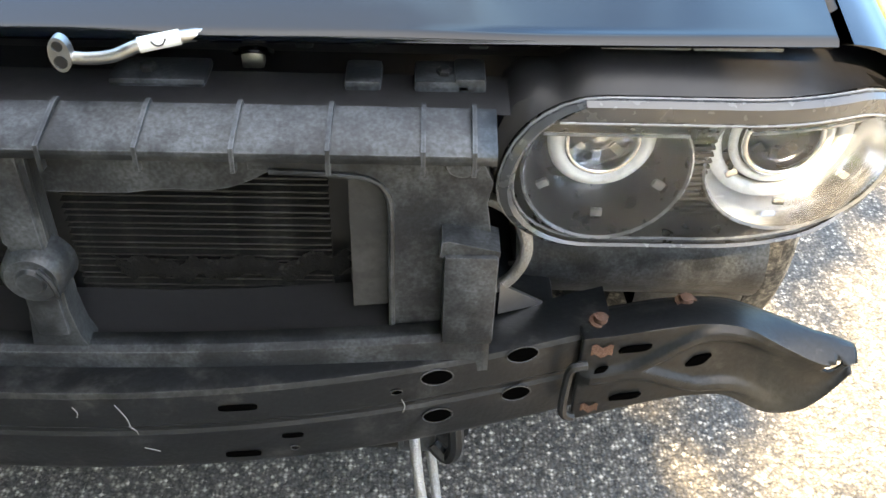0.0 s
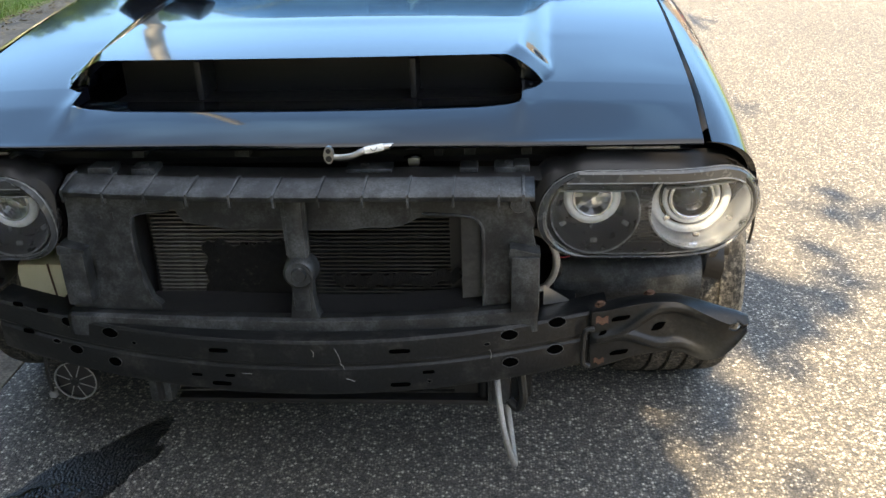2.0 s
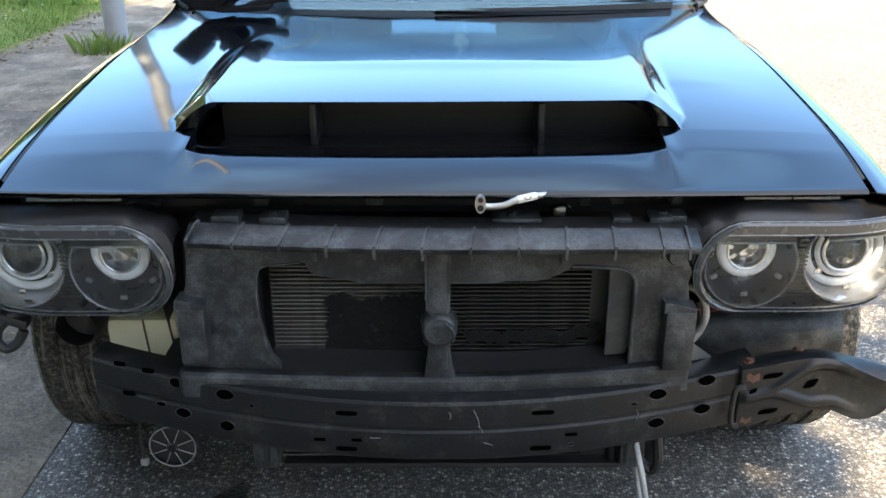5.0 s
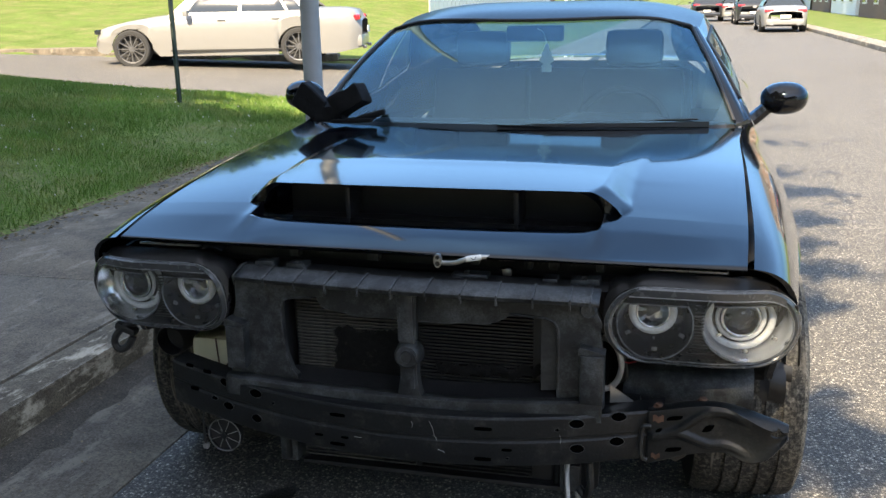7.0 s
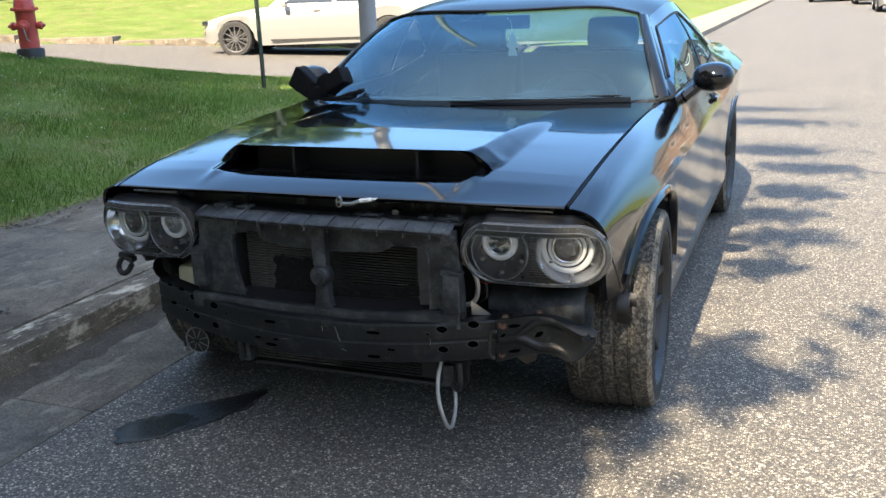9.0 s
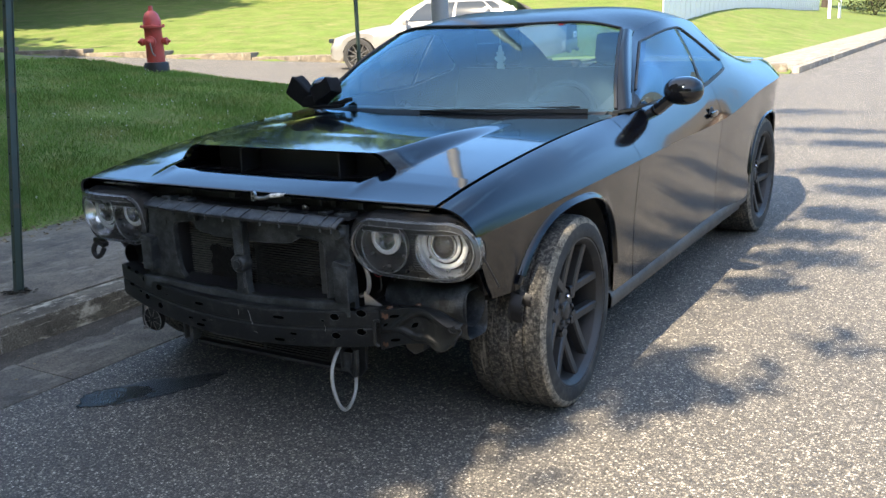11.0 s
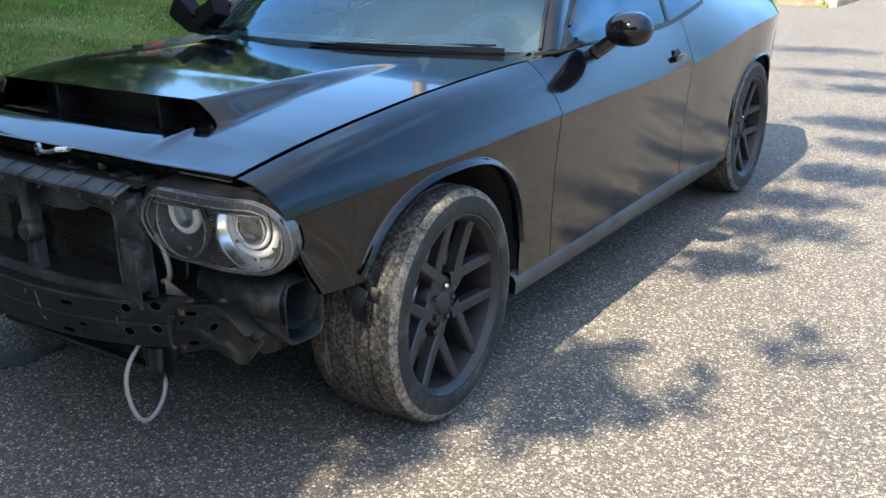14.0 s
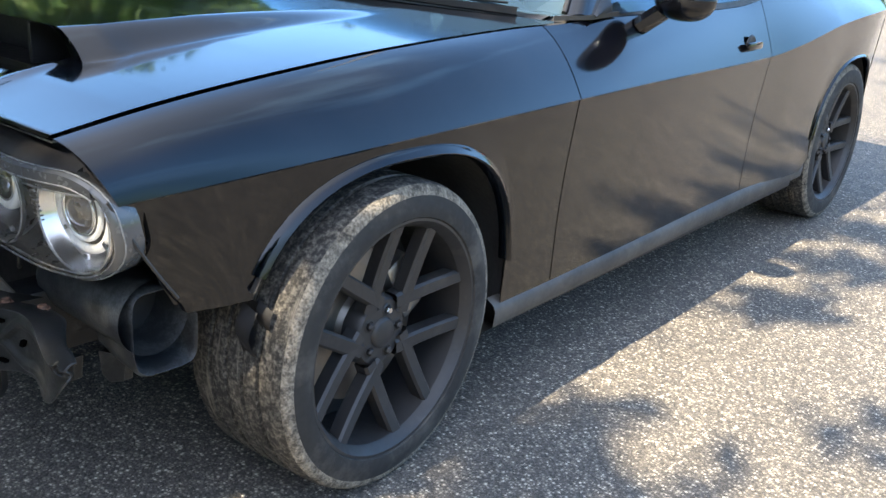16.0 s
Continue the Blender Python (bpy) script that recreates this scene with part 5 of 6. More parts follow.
def mouth(k, j, n=40):
    a = 2 * math.pi * k / n
    c, s = math.cos(a), math.sin(a)
    e = 0.45
    r = [0.9, 1.0, 1.06, 1.0, 0.93, 0.85][j]
    return Vector(([0.66, 0.72, 0.787, 0.795, 0.787, 0.70][j], -0.488 + r * 0.068 * math.copysign(abs(c) ** e, c), 0.470 + r * 0.082 * math.copysign(abs(s) ** e, s) - 0.1 * 0.07 * c))


part("duct_mouth", grid(mouth, range(40), range(6), close_u=True), PLASTIC, duct)
part("duct_back", grid(lambda a, r: Vector((0.70, -0.488 + 0.07 * r * math.cos(a), 0.47 + 0.08 * r * math.sin(a))), steps(0, 2 * math.pi, 20), [0.02, 1]), TRIM, duct)
part("fog_duct", lathe([(-0.62, 0.040), (-0.61, 0.046), (-0.56, 0.046), (-0.55, 0.0)], 28, "y", (-0.735, 0.06, 0.525)), TRIM, car)
hose = part("braided_hose", tube([(0.455, -0.655, 0.662), (0.474, -0.665, 0.658), (0.490, -0.665, 0.638), (0.499, -0.660, 0.600), (0.492, -0.650, 0.560), (0.475, -0.645, 0.535), (0.45, -0.640, 0.525)], 0.0072, 12), BRAID, car, "braided steel hose loop")
part("red_wire", tube([(0.49, -0.62, 0.598), (0.51, -0.625, 0.592), (0.53, -0.63, 0.598), (0.545, -0.625, 0.60)], 0.0012, 6), RED_WIRE, car, "thin red wire")
part("black_wire", tube([(0.49, -0.60, 0.53), (0.51, -0.61, 0.55), (0.50, -0.60, 0.60)], 0.004, 6), TRIM, car)
part("dangling_hose", tube([(0.385, -0.67, 0.365), (0.381, -0.69, 0.345), (0.388, -0.735, 0.300), (0.398, -0.752, 0.245), (0.412, -0.745, 0.180), (0.418, -0.722, 0.152), (0.415, -0.685, 0.157), (0.409, -0.648, 0.190), (0.402, -0.632, 0.235), (0.396, -0.63, 0.27)], 0.0065, 12), BRAID, car, "pale hose hanging in a loop")
part("washer_reservoir", box(-0.605, -0.49, 0.482, 0.150, 0.12, 0.115, bevel=0.022), TANK, car, "yellowed plastic washer reservoir")
part("reservoir_seam", tube([(-0.60, -0.552, 0.54), (-0.597, -0.553, 0.50), (-0.592, -0.552, 0.43)], 0.0022, 6), RUST, car)
horn = part("horn", lathe([(-0.675, 0.044), (-0.668, 0.047), (-0.655, 0.047), (-0.64, 0.03), (-0.62, 0.02)], 36, "y", (-0.535, 0.012, 0.312)), TRIM, car, "round black horn with a wire cage")
part("horn_face", lathe([(-0.668, 0.045), (-0.670, 0.0)], 28, "y", (-0.535, 0.012, 0.312)), TRIM, horn)
part("horn_ring", tube([(-0.535 + 0.046 * math.cos(a), -0.664, 0.312 + 0.046 * math.sin(a)) for a in steps(0, 2 * math.pi, 28)[:-1]], 0.0016, 6, closed=True, smooth=1), CHIP, horn)
for k in range(8):
    a = radians(22 + 45 * k)
    part("horn_spoke", tube([(-0.535 + 0.012 * math.cos(a), -0.6665, 0.312 + 0.012 * math.sin(a)), (-0.535 + 0.045 * math.cos(a), -0.6645, 0.312 + 0.045 * math.sin(a))], 0.0012, 5, smooth=1), CHIP, horn)
part("horn_hub", lathe([(-0.6685, 0.0), (-0.6685, 0.009), (-0.664, 0.010)], 14, "y", (-0.535, 0.0, 0.312)), STEEL, horn)
part("hanging_sensor_lead", tube([(-0.60, -0.64, 0.38), (-0.602, -0.65, 0.33), (-0.60, -0.65, 0.272)], 0.0035, 6), TRIM, car)
part("lead_plug", box(-0.60, -0.65, 0.268, 0.016, 0.014, 0.016, bevel=0.004), CHIP, car)
clip = part("hanging_connector", box(-0.815, -0.635, 0.585, 0.06, 0.03, 0.02, bevel=0.006, turn=pose(0, 0, 0, 0, 20, 0)), TRIM, car, "loose black connector hanging")
part("connector_loop", tube([(-0.79, -0.63, 0.60), (-0.82, -0.64, 0.59), (-0.845, -0.645, 0.565), (-0.85, -0.645, 0.54), (-0.835, -0.645, 0.525), (-0.815, -0.64, 0.535), (-0.80, -0.635, 0.56)], 0.010, 8), TRIM, clip)
part("corner_strip", tube([(0.872, -0.634, 0.76), (0.882, -0.604, 0.70), (0.893, -0.572, 0.64), (0.900, -0.532, 0.58)], 0.003, 6), TRIM, car)
for outline, y in (([(0.60, 0.40), (0.66, 0.40), (0.655, 0.352), (0.63, 0.340), (0.605, 0.36)], -0.60), ([(0.68, 0.41), (0.735, 0.41), (0.728, 0.358), (0.70, 0.348), (0.684, 0.362)], -0.57)):
    part("lower_bracket", plate(outline, 0.018, lambda a, b, c: Vector((a, y + 0.4 * (a - 0.65) + c, b))), STEEL, car)
for x, y in ((0.875, -0.37), (0.855, -0.345), (0.892, -0.335)):
    part("torn_liner_strip", grid(lambda u, v: Vector((x - 0.02 + 0.04 * u, y + 0.012 * math.sin(5 * v + x * 60), 0.51 - (0.10 + 0.02 * math.sin(x * 90)) * v - 0.012 * u)), steps(0, 1, 3), steps(0, 1, 6)), TRIM, car)

# ---- the street ----
def concrete_mat(name, base, pale, dark, flaked=0.5):
    """Old concrete: stains, scuffs along the kerb, flaked pale patches and grit."""
    m = mat(name, base, 0.9, var=0.30, scale=2.2, bump=0.55, bump_scale=130.0, dirt=dark, dirt_amount=0.5, dirt_scale=2.6, spec=0.2, fleck=0.40)
    n, l = m.node_tree.nodes, m.node_tree.links
    b, tc = n["Principled BSDF"], n.new("ShaderNodeTexCoord")
    for stretch, scale, lo, hi, amount, tone in (((1.0, 0.45, 1.0), 7.0, 0.55, 0.62, flaked, pale), ((1.0, 0.25, 2.0), 30.0, 0.58, 0.64, 0.7 * flaked, pale), ((1.0, 1.0, 1.0), 70.0, 0.58, 0.66, 0.75, dark)):
        mp, nz, mr, mx = n.new("ShaderNodeMapping"), n.new("ShaderNodeTexNoise"), n.new("ShaderNodeMapRange"), n.new("ShaderNodeMixRGB")
        mp.inputs["Scale"].default_value = stretch
        nz.inputs["Scale"].default_value, nz.inputs["Detail"].default_value, nz.inputs["Roughness"].default_value = scale, 9.0, 0.68
        mr.inputs["From Min"].default_value, mr.inputs["From Max"].default_value, mr.inputs["To Max"].default_value = lo, hi, amount
        mx.inputs[2].default_value = (*tone, 1)
        l.new(tc.outputs["Object"], mp.inputs[0]); l.new(mp.outputs[0], nz.inputs["Vector"]); l.new(nz.outputs[0], mr.inputs["Value"])
        l.new(b.inputs["Base Color"].links[0].from_socket, mx.inputs[1]); l.new(mr.outputs[0], mx.inputs[0]); l.new(mx.outputs[0], b.inputs["Base Color"])
    return m


CONCRETE = concrete_mat("weathered_concrete", (0.185, 0.155, 0.120), (0.36, 0.32, 0.26), (0.066, 0.059, 0.049), 0.38)
# cleaner far slabs, with some of the sun's brightness put into the colour
PALE_CONCRETE = concrete_mat("sunlit_pale_concrete", (0.225, 0.205, 0.172), (0.46, 0.43, 0.38), (0.14, 0.125, 0.105), 0.5)
KERB = concrete_mat("flaking_kerb_concrete", (0.175, 0.148, 0.112), (0.50, 0.44, 0.35), (0.060, 0.052, 0.042), 1.0)
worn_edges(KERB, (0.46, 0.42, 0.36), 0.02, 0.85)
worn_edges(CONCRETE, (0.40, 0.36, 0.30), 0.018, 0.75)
GUTTER = concrete_mat("gutter_concrete", (0.145, 0.127, 0.102), (0.26, 0.232, 0.195), (0.07, 0.065, 0.059), 0.55)
TURF = mat("turf", (0.095, 0.135, 0.035), 0.95, var=0.45, scale=1.3, bump=0.8, bump_scale=40.0, dirt=(0.16, 0.155, 0.068), dirt_amount=0.4, dirt_scale=1.6, fleck=0.5, spec=0.1)
BLADE = mat("grass_blades", (0.105, 0.20, 0.038), 0.7, var=0.6, scale=1.1, dirt=(0.25, 0.26, 0.085), dirt_amount=0.34, dirt_scale=2.0, spec=0.2)


def far_kerb(x):
    return 15.3 + 0.227 * (x + 9)


def near_kerb(x):
    return far_kerb(x) - 7.6


def side_street_z(x):
    return 0.045 * max(0.0, -x - 1.5)


def ground_z(x, y):
    """The lie of the land: banked lawns on both sides of the side street."""
    if x >= -1.6:
        if x < (6.05 if y >= 21 else 7.35):
            return -0.06
        return 0.13 + 0.03 * min(max(0, x - 8), 40)
    n, f, s = near_kerb(x), far_kerb(x), side_street_z(x)
    if y <= n:
        lawn = 0.06 if x > -3.26 else 0.14 + 0.135 * min(-3.26 - x, 9.0)
        t = min(1, max(0, (y - (n - 2.0)) / 2.0))
        return lerp(lawn, s + 0.10, t * t)
    if y < f:
        return s - 0.06
    d = y - f
    rise = min(max(0, d - 1.5), 16) * 0.085
    edge = min(1, max(0, -3.4 - x) / 6) * (1 - 0.55 * min(1, max(0, y - 38) / 18))
    return s + 0.12 + rise * edge if x < -3.2 else 0.06


xs = [-300, -120, -60] + steps(-40, -4, 48) + [-3.6, -3.2601, -3.26, -2.4, -1.6001, -1.6, 0, 2, 4, 6.0499, 6.05, 6.7, 7.3499, 7.35, 9, 12, 20, 40, 80, 300]
ys = [-300, -80, -30, -15] + steps(-8, 20.5, 57) + [20.9999] + steps(21, 32, 22) + [36, 40, 50, 60, 80, 120, 300, 900]
ground = tagged(part("ground", grid(lambda x, y: Vector((x, y, ground_z(x, y))), xs, ys), TURF), "mown green lawn banks along the street", "lawn", kind="structure")

road = tagged(part("road", grid(lambda x, y: Vector((x, y, 0.0)), [-0.983, 0, 1, 2, 3, 4, 5, 5.75], steps(-60, 16, 20) + [20, 40, 80, 200]), ASPHALT), "worn grey asphalt street with pale chips", "road", kind="structure")
tagged(part("road_west_edge", grid(lambda x, y: Vector((x, y, 0.0)), [-1.5, -0.983], [8.6, 12, 17, 40, 80, 200]), ASPHALT), "asphalt at the street corner", "road", kind="structure")
tagged(part("side_street", grid(lambda x, t: Vector((x, lerp(near_kerb(x), far_kerb(x), t), side_street_z(x))), [-60, -30, -20, -14, -10, -6, -3, -1.5], steps(0, 1, 6)), ASPHALT), "asphalt side street climbing gently", "road", kind="structure")


def slab_row(name, label, x0, x1, z0, z1, y0, y1, pitch, start, m, category, bevel=0.008):
    owner = thing(name, label, category, kind="structure")
    y = start
    while y > y0:
        y -= pitch
    while y < y1:
        a, b = max(y, y0) + 0.003, min(y + pitch, y1) - 0.003
        if b - a > 0.05:
            bm = box((x0 + x1) / 2, (a + b) / 2, (z0 + z1) / 2, x1 - x0, b - a, z1 - z0, bevel=bevel)
            part("slab", bm, m, owner)
        y += pitch
    return owner


slab_row("kerb", "weathered concrete kerb stones", -1.695, -1.515, -0.1, 0.132, -14, 8.2, 3.0, -0.69, KERB, "kerb", 0.022)
slab_row("gutter", "stained concrete gutter slabs", -1.513, -0.985, -0.1, 0.004, -14, 8.2, 3.0, -0.72, GUTTER, "gutter", 0.004)
slab_row("pavement", "grey concrete pavement slabs with joints", -3.28, -1.698, -0.1, 0.136, -14, 8.0, 1.72, 1.04, CONCRETE, "pavement", 0.006)
slab_row("far_kerb_west", "sunlit concrete kerb across the side street", -1.62, -1.45, -0.1, 0.13, 17.0, 90, 4.0, 17.0, PALE_CONCRETE, "kerb", 0.015)
slab_row("far_pavement_west", "sunlit concrete pavement across the side street", -3.30, -1.622, -0.1, 0.134, 17.2, 90, 2.4, 17.2, PALE_CONCRETE, "pavement", 0.005)
slab_row("kerb_east", "concrete kerb on the far side of the street", 5.45, 6.05, -0.1, 0.13, 21, 90, 4.0, 21, PALE_CONCRETE, "kerb", 0.015)
slab_row("kerb_bay", "concrete kerb round the parking bay", 7.05, 7.35, -0.1, 0.13, -60, 21, 4.0, 1, CONCRETE, "kerb", 0.015)
slab_row("kerb_bay_end", "concrete kerb closing the parking bay", 6.052, 7.348, -0.1, 0.13, 21.0, 21.3, 0.3, 21, CONCRETE, "kerb", 0.015)
tagged(part("parking_bay", grid(lambda x, y: Vector((x, y, 0.0)), [5.75, 6.4, 7.05], steps(-60, 21, 12)), ASPHALT), "asphalt parking bay along the street", "road", kind="structure")
side_kerb = thing("side_street_kerb", "pale concrete kerb along the side street", "kerb", kind="structure")
for k in range(19):
    xa = -1.7 - 2.4 * k
    bm = box(xa - 1.2, far_kerb(xa - 1.2) + 0.12, side_street_z(xa - 1.2) + 0.0, 2.44, 0.42, 0.26, bevel=0.02, turn=Matrix.Rotation(math.atan(0.227), 4, "Z"))
    part("slab", bm, CONCRETE, side_kerb)


# ---- trees that shade the street ----
BARK = mat("bark", (0.060, 0.048, 0.038), 0.95, var=0.4, scale=14.0, bump=1.0, bump_scale=30.0, spec=0.1)
LEAF = mat("leaves", (0.055, 0.11, 0.028), 0.6, var=0.5, scale=2.0, spec=0.3)


def leaf_mesh(name, centres, spread, count, size, seed, material, parent, flat=0.5):
    """A crown: many small leaves in clumps round the given centres."""
    rng = np.random.default_rng(seed)
    c = np.repeat(np.array(centres, float), count, axis=0)
    p = c + rng.normal(0, 1, c.shape) * np.array(spread)
    n = len(p)
    a, b = rng.normal(0, 1, (n, 3)), rng.normal(0, 1, (n, 3))
    a[:, 2] *= flat
    b[:, 2] *= flat
    a /= np.linalg.norm(a, axis=1)[:, None]
    b -= a * (a * b).sum(1)[:, None]
    b /= np.linalg.norm(b, axis=1)[:, None]
    s = size * rng.uniform(0.6, 1.3, n)[:, None]
    v = np.stack([p - a * s, p + b * s * 0.45, p + a * s, p - b * s * 0.45], 1).reshape(-1, 3)
    me = bpy.data.meshes.new(name)
    me.from_pydata(v.tolist(), [], np.arange(4 * n).reshape(-1, 4).tolist())
    me.materials.append(material)
    ob = new(name, me)
    ob.parent = parent
    return tagged(ob, kind="stuff")


def limb(points, r0, r1, parent, name="limb"):
    bm, n = bmesh.new(), 9
    pts = [Vector(p) for p in points]
    rings = []
    for i, p in enumerate(pts):
        d = (pts[min(i + 1, len(pts) - 1)] - pts[max(i - 1, 0)]).normalized()
        s = d.orthogonal().normalized()
        u, r = d.cross(s), lerp(r0, r1, i / (len(pts) - 1))
        rings.append([bm.verts.new(p + r * (math.cos(2 * math.pi * k / n) * s + math.sin(2 * math.pi * k / n) * u)) for k in range(n)])
    for a, b in zip(rings, rings[1:]):
        for k in range(n):
            bm.faces.new((a[k], a[(k + 1) % n], b[(k + 1) % n], b[k]))
    return part(name, bm, BARK, parent)


def tree(base, crown, radii, clumps, leaves, size, seed, label, extra=()):
    rng = random.Random(seed)
    t = thing("tree", label, "tree", at=base)
    b, c = Vector(base), Vector(crown) - Vector(base)
    top = c + Vector((0, 0, radii[2] * 0.5))
    limb([(0, 0, -0.1), (0.05, 0.1, c.z * 0.3), tuple(c * 0.62 + Vector((0, 0, -0.1))), tuple(top)], 0.24, 0.04, t, "trunk")
    centres = []
    while len(centres) < clumps:
        p = Vector([rng.uniform(-1, 1) for _ in range(3)])
        if 0.25 < p.length < 1:
            centres.append(c + Vector((p.x * radii[0], p.y * radii[1], p.z * radii[2])))
    boughs = [Vector(e) - b for e in extra]
    for k, p in enumerate(centres):
        if k % 40 == 0:
            root = c * 0.55
            limb([tuple(root), tuple(root.lerp(p, 0.5) + Vector((0, 0, 0.4))), tuple(p)], 0.08, 0.02, t)
    leaf_mesh("crown", centres, (0.55, 0.55, 0.30), leaves, size, seed, LEAF, t)
    if boughs:
        leaf_mesh("low_boughs", boughs, (0.20, 0.30, 0.30), 210, 0.11, seed + 1, LEAF, t)
    return t


SUN_SHIFT = Vector((-0.05, -0.98, 1.0))


def over(gx, gy, h):
    """A place at height h whose shadow falls on (gx, gy)."""
    return Vector((gx, gy, 0)) + SUN_SHIFT * h


shade_rng = random.Random(3)
shade_spots = []
for y in steps(-4.2, 3.2, 18):
    east = 0.46 if y > -0.6 else 0.36
    shade_spots += [over(x + shade_rng.uniform(-0.10, 0.10), y + shade_rng.uniform(-0.2, 0.2), 6.6 + shade_rng.uniform(-0.7, 0.7)) for x in steps(-4.0, east, 20)]
shade_spots += [over(x + shade_rng.uniform(-0.2, 0.2), y, 7.2 + shade_rng.uniform(-0.8, 0.8)) for x in steps(-4.6, -1.7, 6) for y in steps(1.5, 6.5, 10)]
street_tree = tree((-5.5, -9.0, 0.5), over(-5.6, -0.9, 7.0), (4.2, 4.6, 1.8), 130, 300, 0.15, 11, "leafy street tree shading the parked car", shade_spots)
tree((-12.0, -7.5, 1.2), over(-9.8, 4.0, 9.0), (6.4, 4.4, 2.2), 190, 260, 0.15, 12, "leafy tree shading the lawn")
fronds = [(0.92, -0.27, 0.045, 0.05), (1.16, 0.22, 0.11, 0.10), (1.12, 0.42, 0.08, 0.09), (1.50, 0.46, 0.05, 0.05), (1.70, 1.00, 0.06, 0.05), (1.22, 1.72, 0.10, 0.05), (1.32, 2.35, 0.16, 0.06), (1.20, 2.9, 0.15, 0.06), (1.30, 3.6, 0.16, 0.07), (1.40, 4.5, 0.20, 0.08), (1.15, 5.3, 0.25, 0.10), (0.95, 7.0, 0.35, 0.10), (0.6, 8.0, 0.4, 0.10), (-0.2, 9.9, 0.5, 0.14)]
for k, (x, y, sx_, sy_) in enumerate(fronds):
    base = Vector((-5.5, -9.0, 0.5))
    p = over(x, y, 6.2 + 0.3 * math.sin(3 * x + y) + 1.3 * max(0.0, y - 4.0)) - base
    leaf_mesh("bough", [p], (sx_, sy_, 0.10), int(9000 * min(0.03, sx_ * sy_ + 0.006)) if x < 1.45 else 16, 0.075, 300 + k, LEAF, street_tree)
# unseen trees, added only to keep the sun-side sky off the car's front
for k, (x, y, r) in enumerate(((-13, -17, 4.2), (-7.5, -21, 4.6), (-1.5, -24, 4.8), (4.5, -24, 4.8), (10.5, -21, 4.6), (16, -17, 4.4), (-19, -10, 4.2), (14, -27, 5), (-10, -28, 5))):
    tree((x, y, 0.1), (x, y, 6.4), (r, r, 4.6), 80, 130, 0.36, 500 + k, "unseen tall tree added behind the view to block skylight")

for k, (x, y) in enumerate(((-15, 36), (-22, 34), (-30, 31), (-38, 27), (-12, 46), (-17, 50), (-30, 15), (-38, 18), (-27, -1), (-34, -5), (-24, -0.5))):
    z = ground_z(x, y)
    if k in (0, 4, 5):
        tree((x, y, z), (x, y, z + 4.2), (3.6, 3.6, 2.6), 60, 130, 0.34, 600 + k, "leafy tree on the lawn bank")
    elif k < 4:
        tree((x, y, z), (x, y, z + 5.8), (5.2, 5.2, 4.0), 100, 130, 0.38, 600 + k, "tall leafy tree on the lawn bank")
    else:
        tree((x, y, z), (x, y, z + 7.2), (5.6, 5.6, 5.4), 150, 150, 0.38, 600 + k, "tall leafy tree on the lawn bank")

# ---- posts, pole and hydrant ----
POST_GREEN = mat("dark_green_post_paint", (0.028, 0.046, 0.038), 0.5, var=0.3, scale=12.0, dirt=(0.10, 0.06, 0.04), dirt_amount=0.15, dirt_scale=20.0)
GALV = mat("galvanised_pole", (0.24, 0.245, 0.245), 0.6, metal=0.2, var=0.15, scale=6.0)
HYDRANT_RED = mat("hydrant_red_paint", (0.48, 0.055, 0.045), 0.5, coat=0.2, var=0.2, scale=10.0, dirt=(0.25, 0.05, 0.035), dirt_amount=0.3, dirt_scale=14.0)


def channel_post(at, height, label, lean=0.0, back=0.0):
    t = thing("sign_post", label, "post", "sign posts", at=at)
    t.matrix_world = pose(*at, -back, lean, 0)
    outline = [(-0.030, 0.012), (-0.022, 0.012), (-0.014, -0.014), (0.014, -0.014), (0.022, 0.012), (0.030, 0.012), (0.030, 0.016), (0.019, 0.016), (0.011, -0.010), (-0.011, -0.010), (-0.019, 0.016), (-0.030, 0.016)]
    part("post", plate(outline, height, lambda a, b, c: Vector((a, b, c - 0.05))), POST_GREEN, t, smooth=False)
    for k in range(12):
        part("punched_hole", lathe([(-0.0145, 0.0), (-0.0145, 0.005)], 10, "y", (0, 0, 0.15 + 0.18 * k)), HOLE, t)
    return t


channel_post((-1.97, -0.275, 0.134), 2.6, "dark green steel sign post leaning over the pavement", -3.0, 9.2)
channel_post((-4.95, 6.75, ground_z(-4.95, 6.75)), 2.6, "thin dark sign post in the grass")
pole = thing("street_light_pole", "pale galvanised street light pole by the pavement", "pole", at=(-2.42, 4.65, 0.13))
part("shaft", lathe([(0.0, 0.092), (0.03, 0.092), (0.05, 0.082), (2.0, 0.078), (6.5, 0.062), (6.5, 0.0)], 24, "z"), GALV, pole)
part("base_flange", lathe([(0.0, 0.14), (0.025, 0.14), (0.028, 0.09)], 20, "z"), GALV, pole)

hyd = thing("fire_hydrant", "red fire hydrant with a black base ring in the grass", "fire hydrant", at=(-8.15, 6.28, 0.79))
hyd.scale = (1.12, 1.12, 1.06)
part("base_ring", lathe([(-0.05, 0.155), (0.10, 0.155), (0.13, 0.145), (0.135, 0.115)], 28, "z"), TRIM, hyd, "black base ring")
part("barrel", lathe([(0.13, 0.112), (0.56, 0.108), (0.58, 0.115)], 32, "z"), HYDRANT_RED, hyd)
part("bonnet_flange", lathe([(0.575, 0.112), (0.58, 0.15), (0.605, 0.15), (0.61, 0.115)], 32, "z"), HYDRANT_RED, hyd)
part("bonnet", lathe([(0.61, 0.115), (0.68, 0.108), (0.75, 0.085), (0.79, 0.05), (0.80, 0.03), (0.86, 0.026), (0.865, 0.0)], 32, "z"), HYDRANT_RED, hyd)
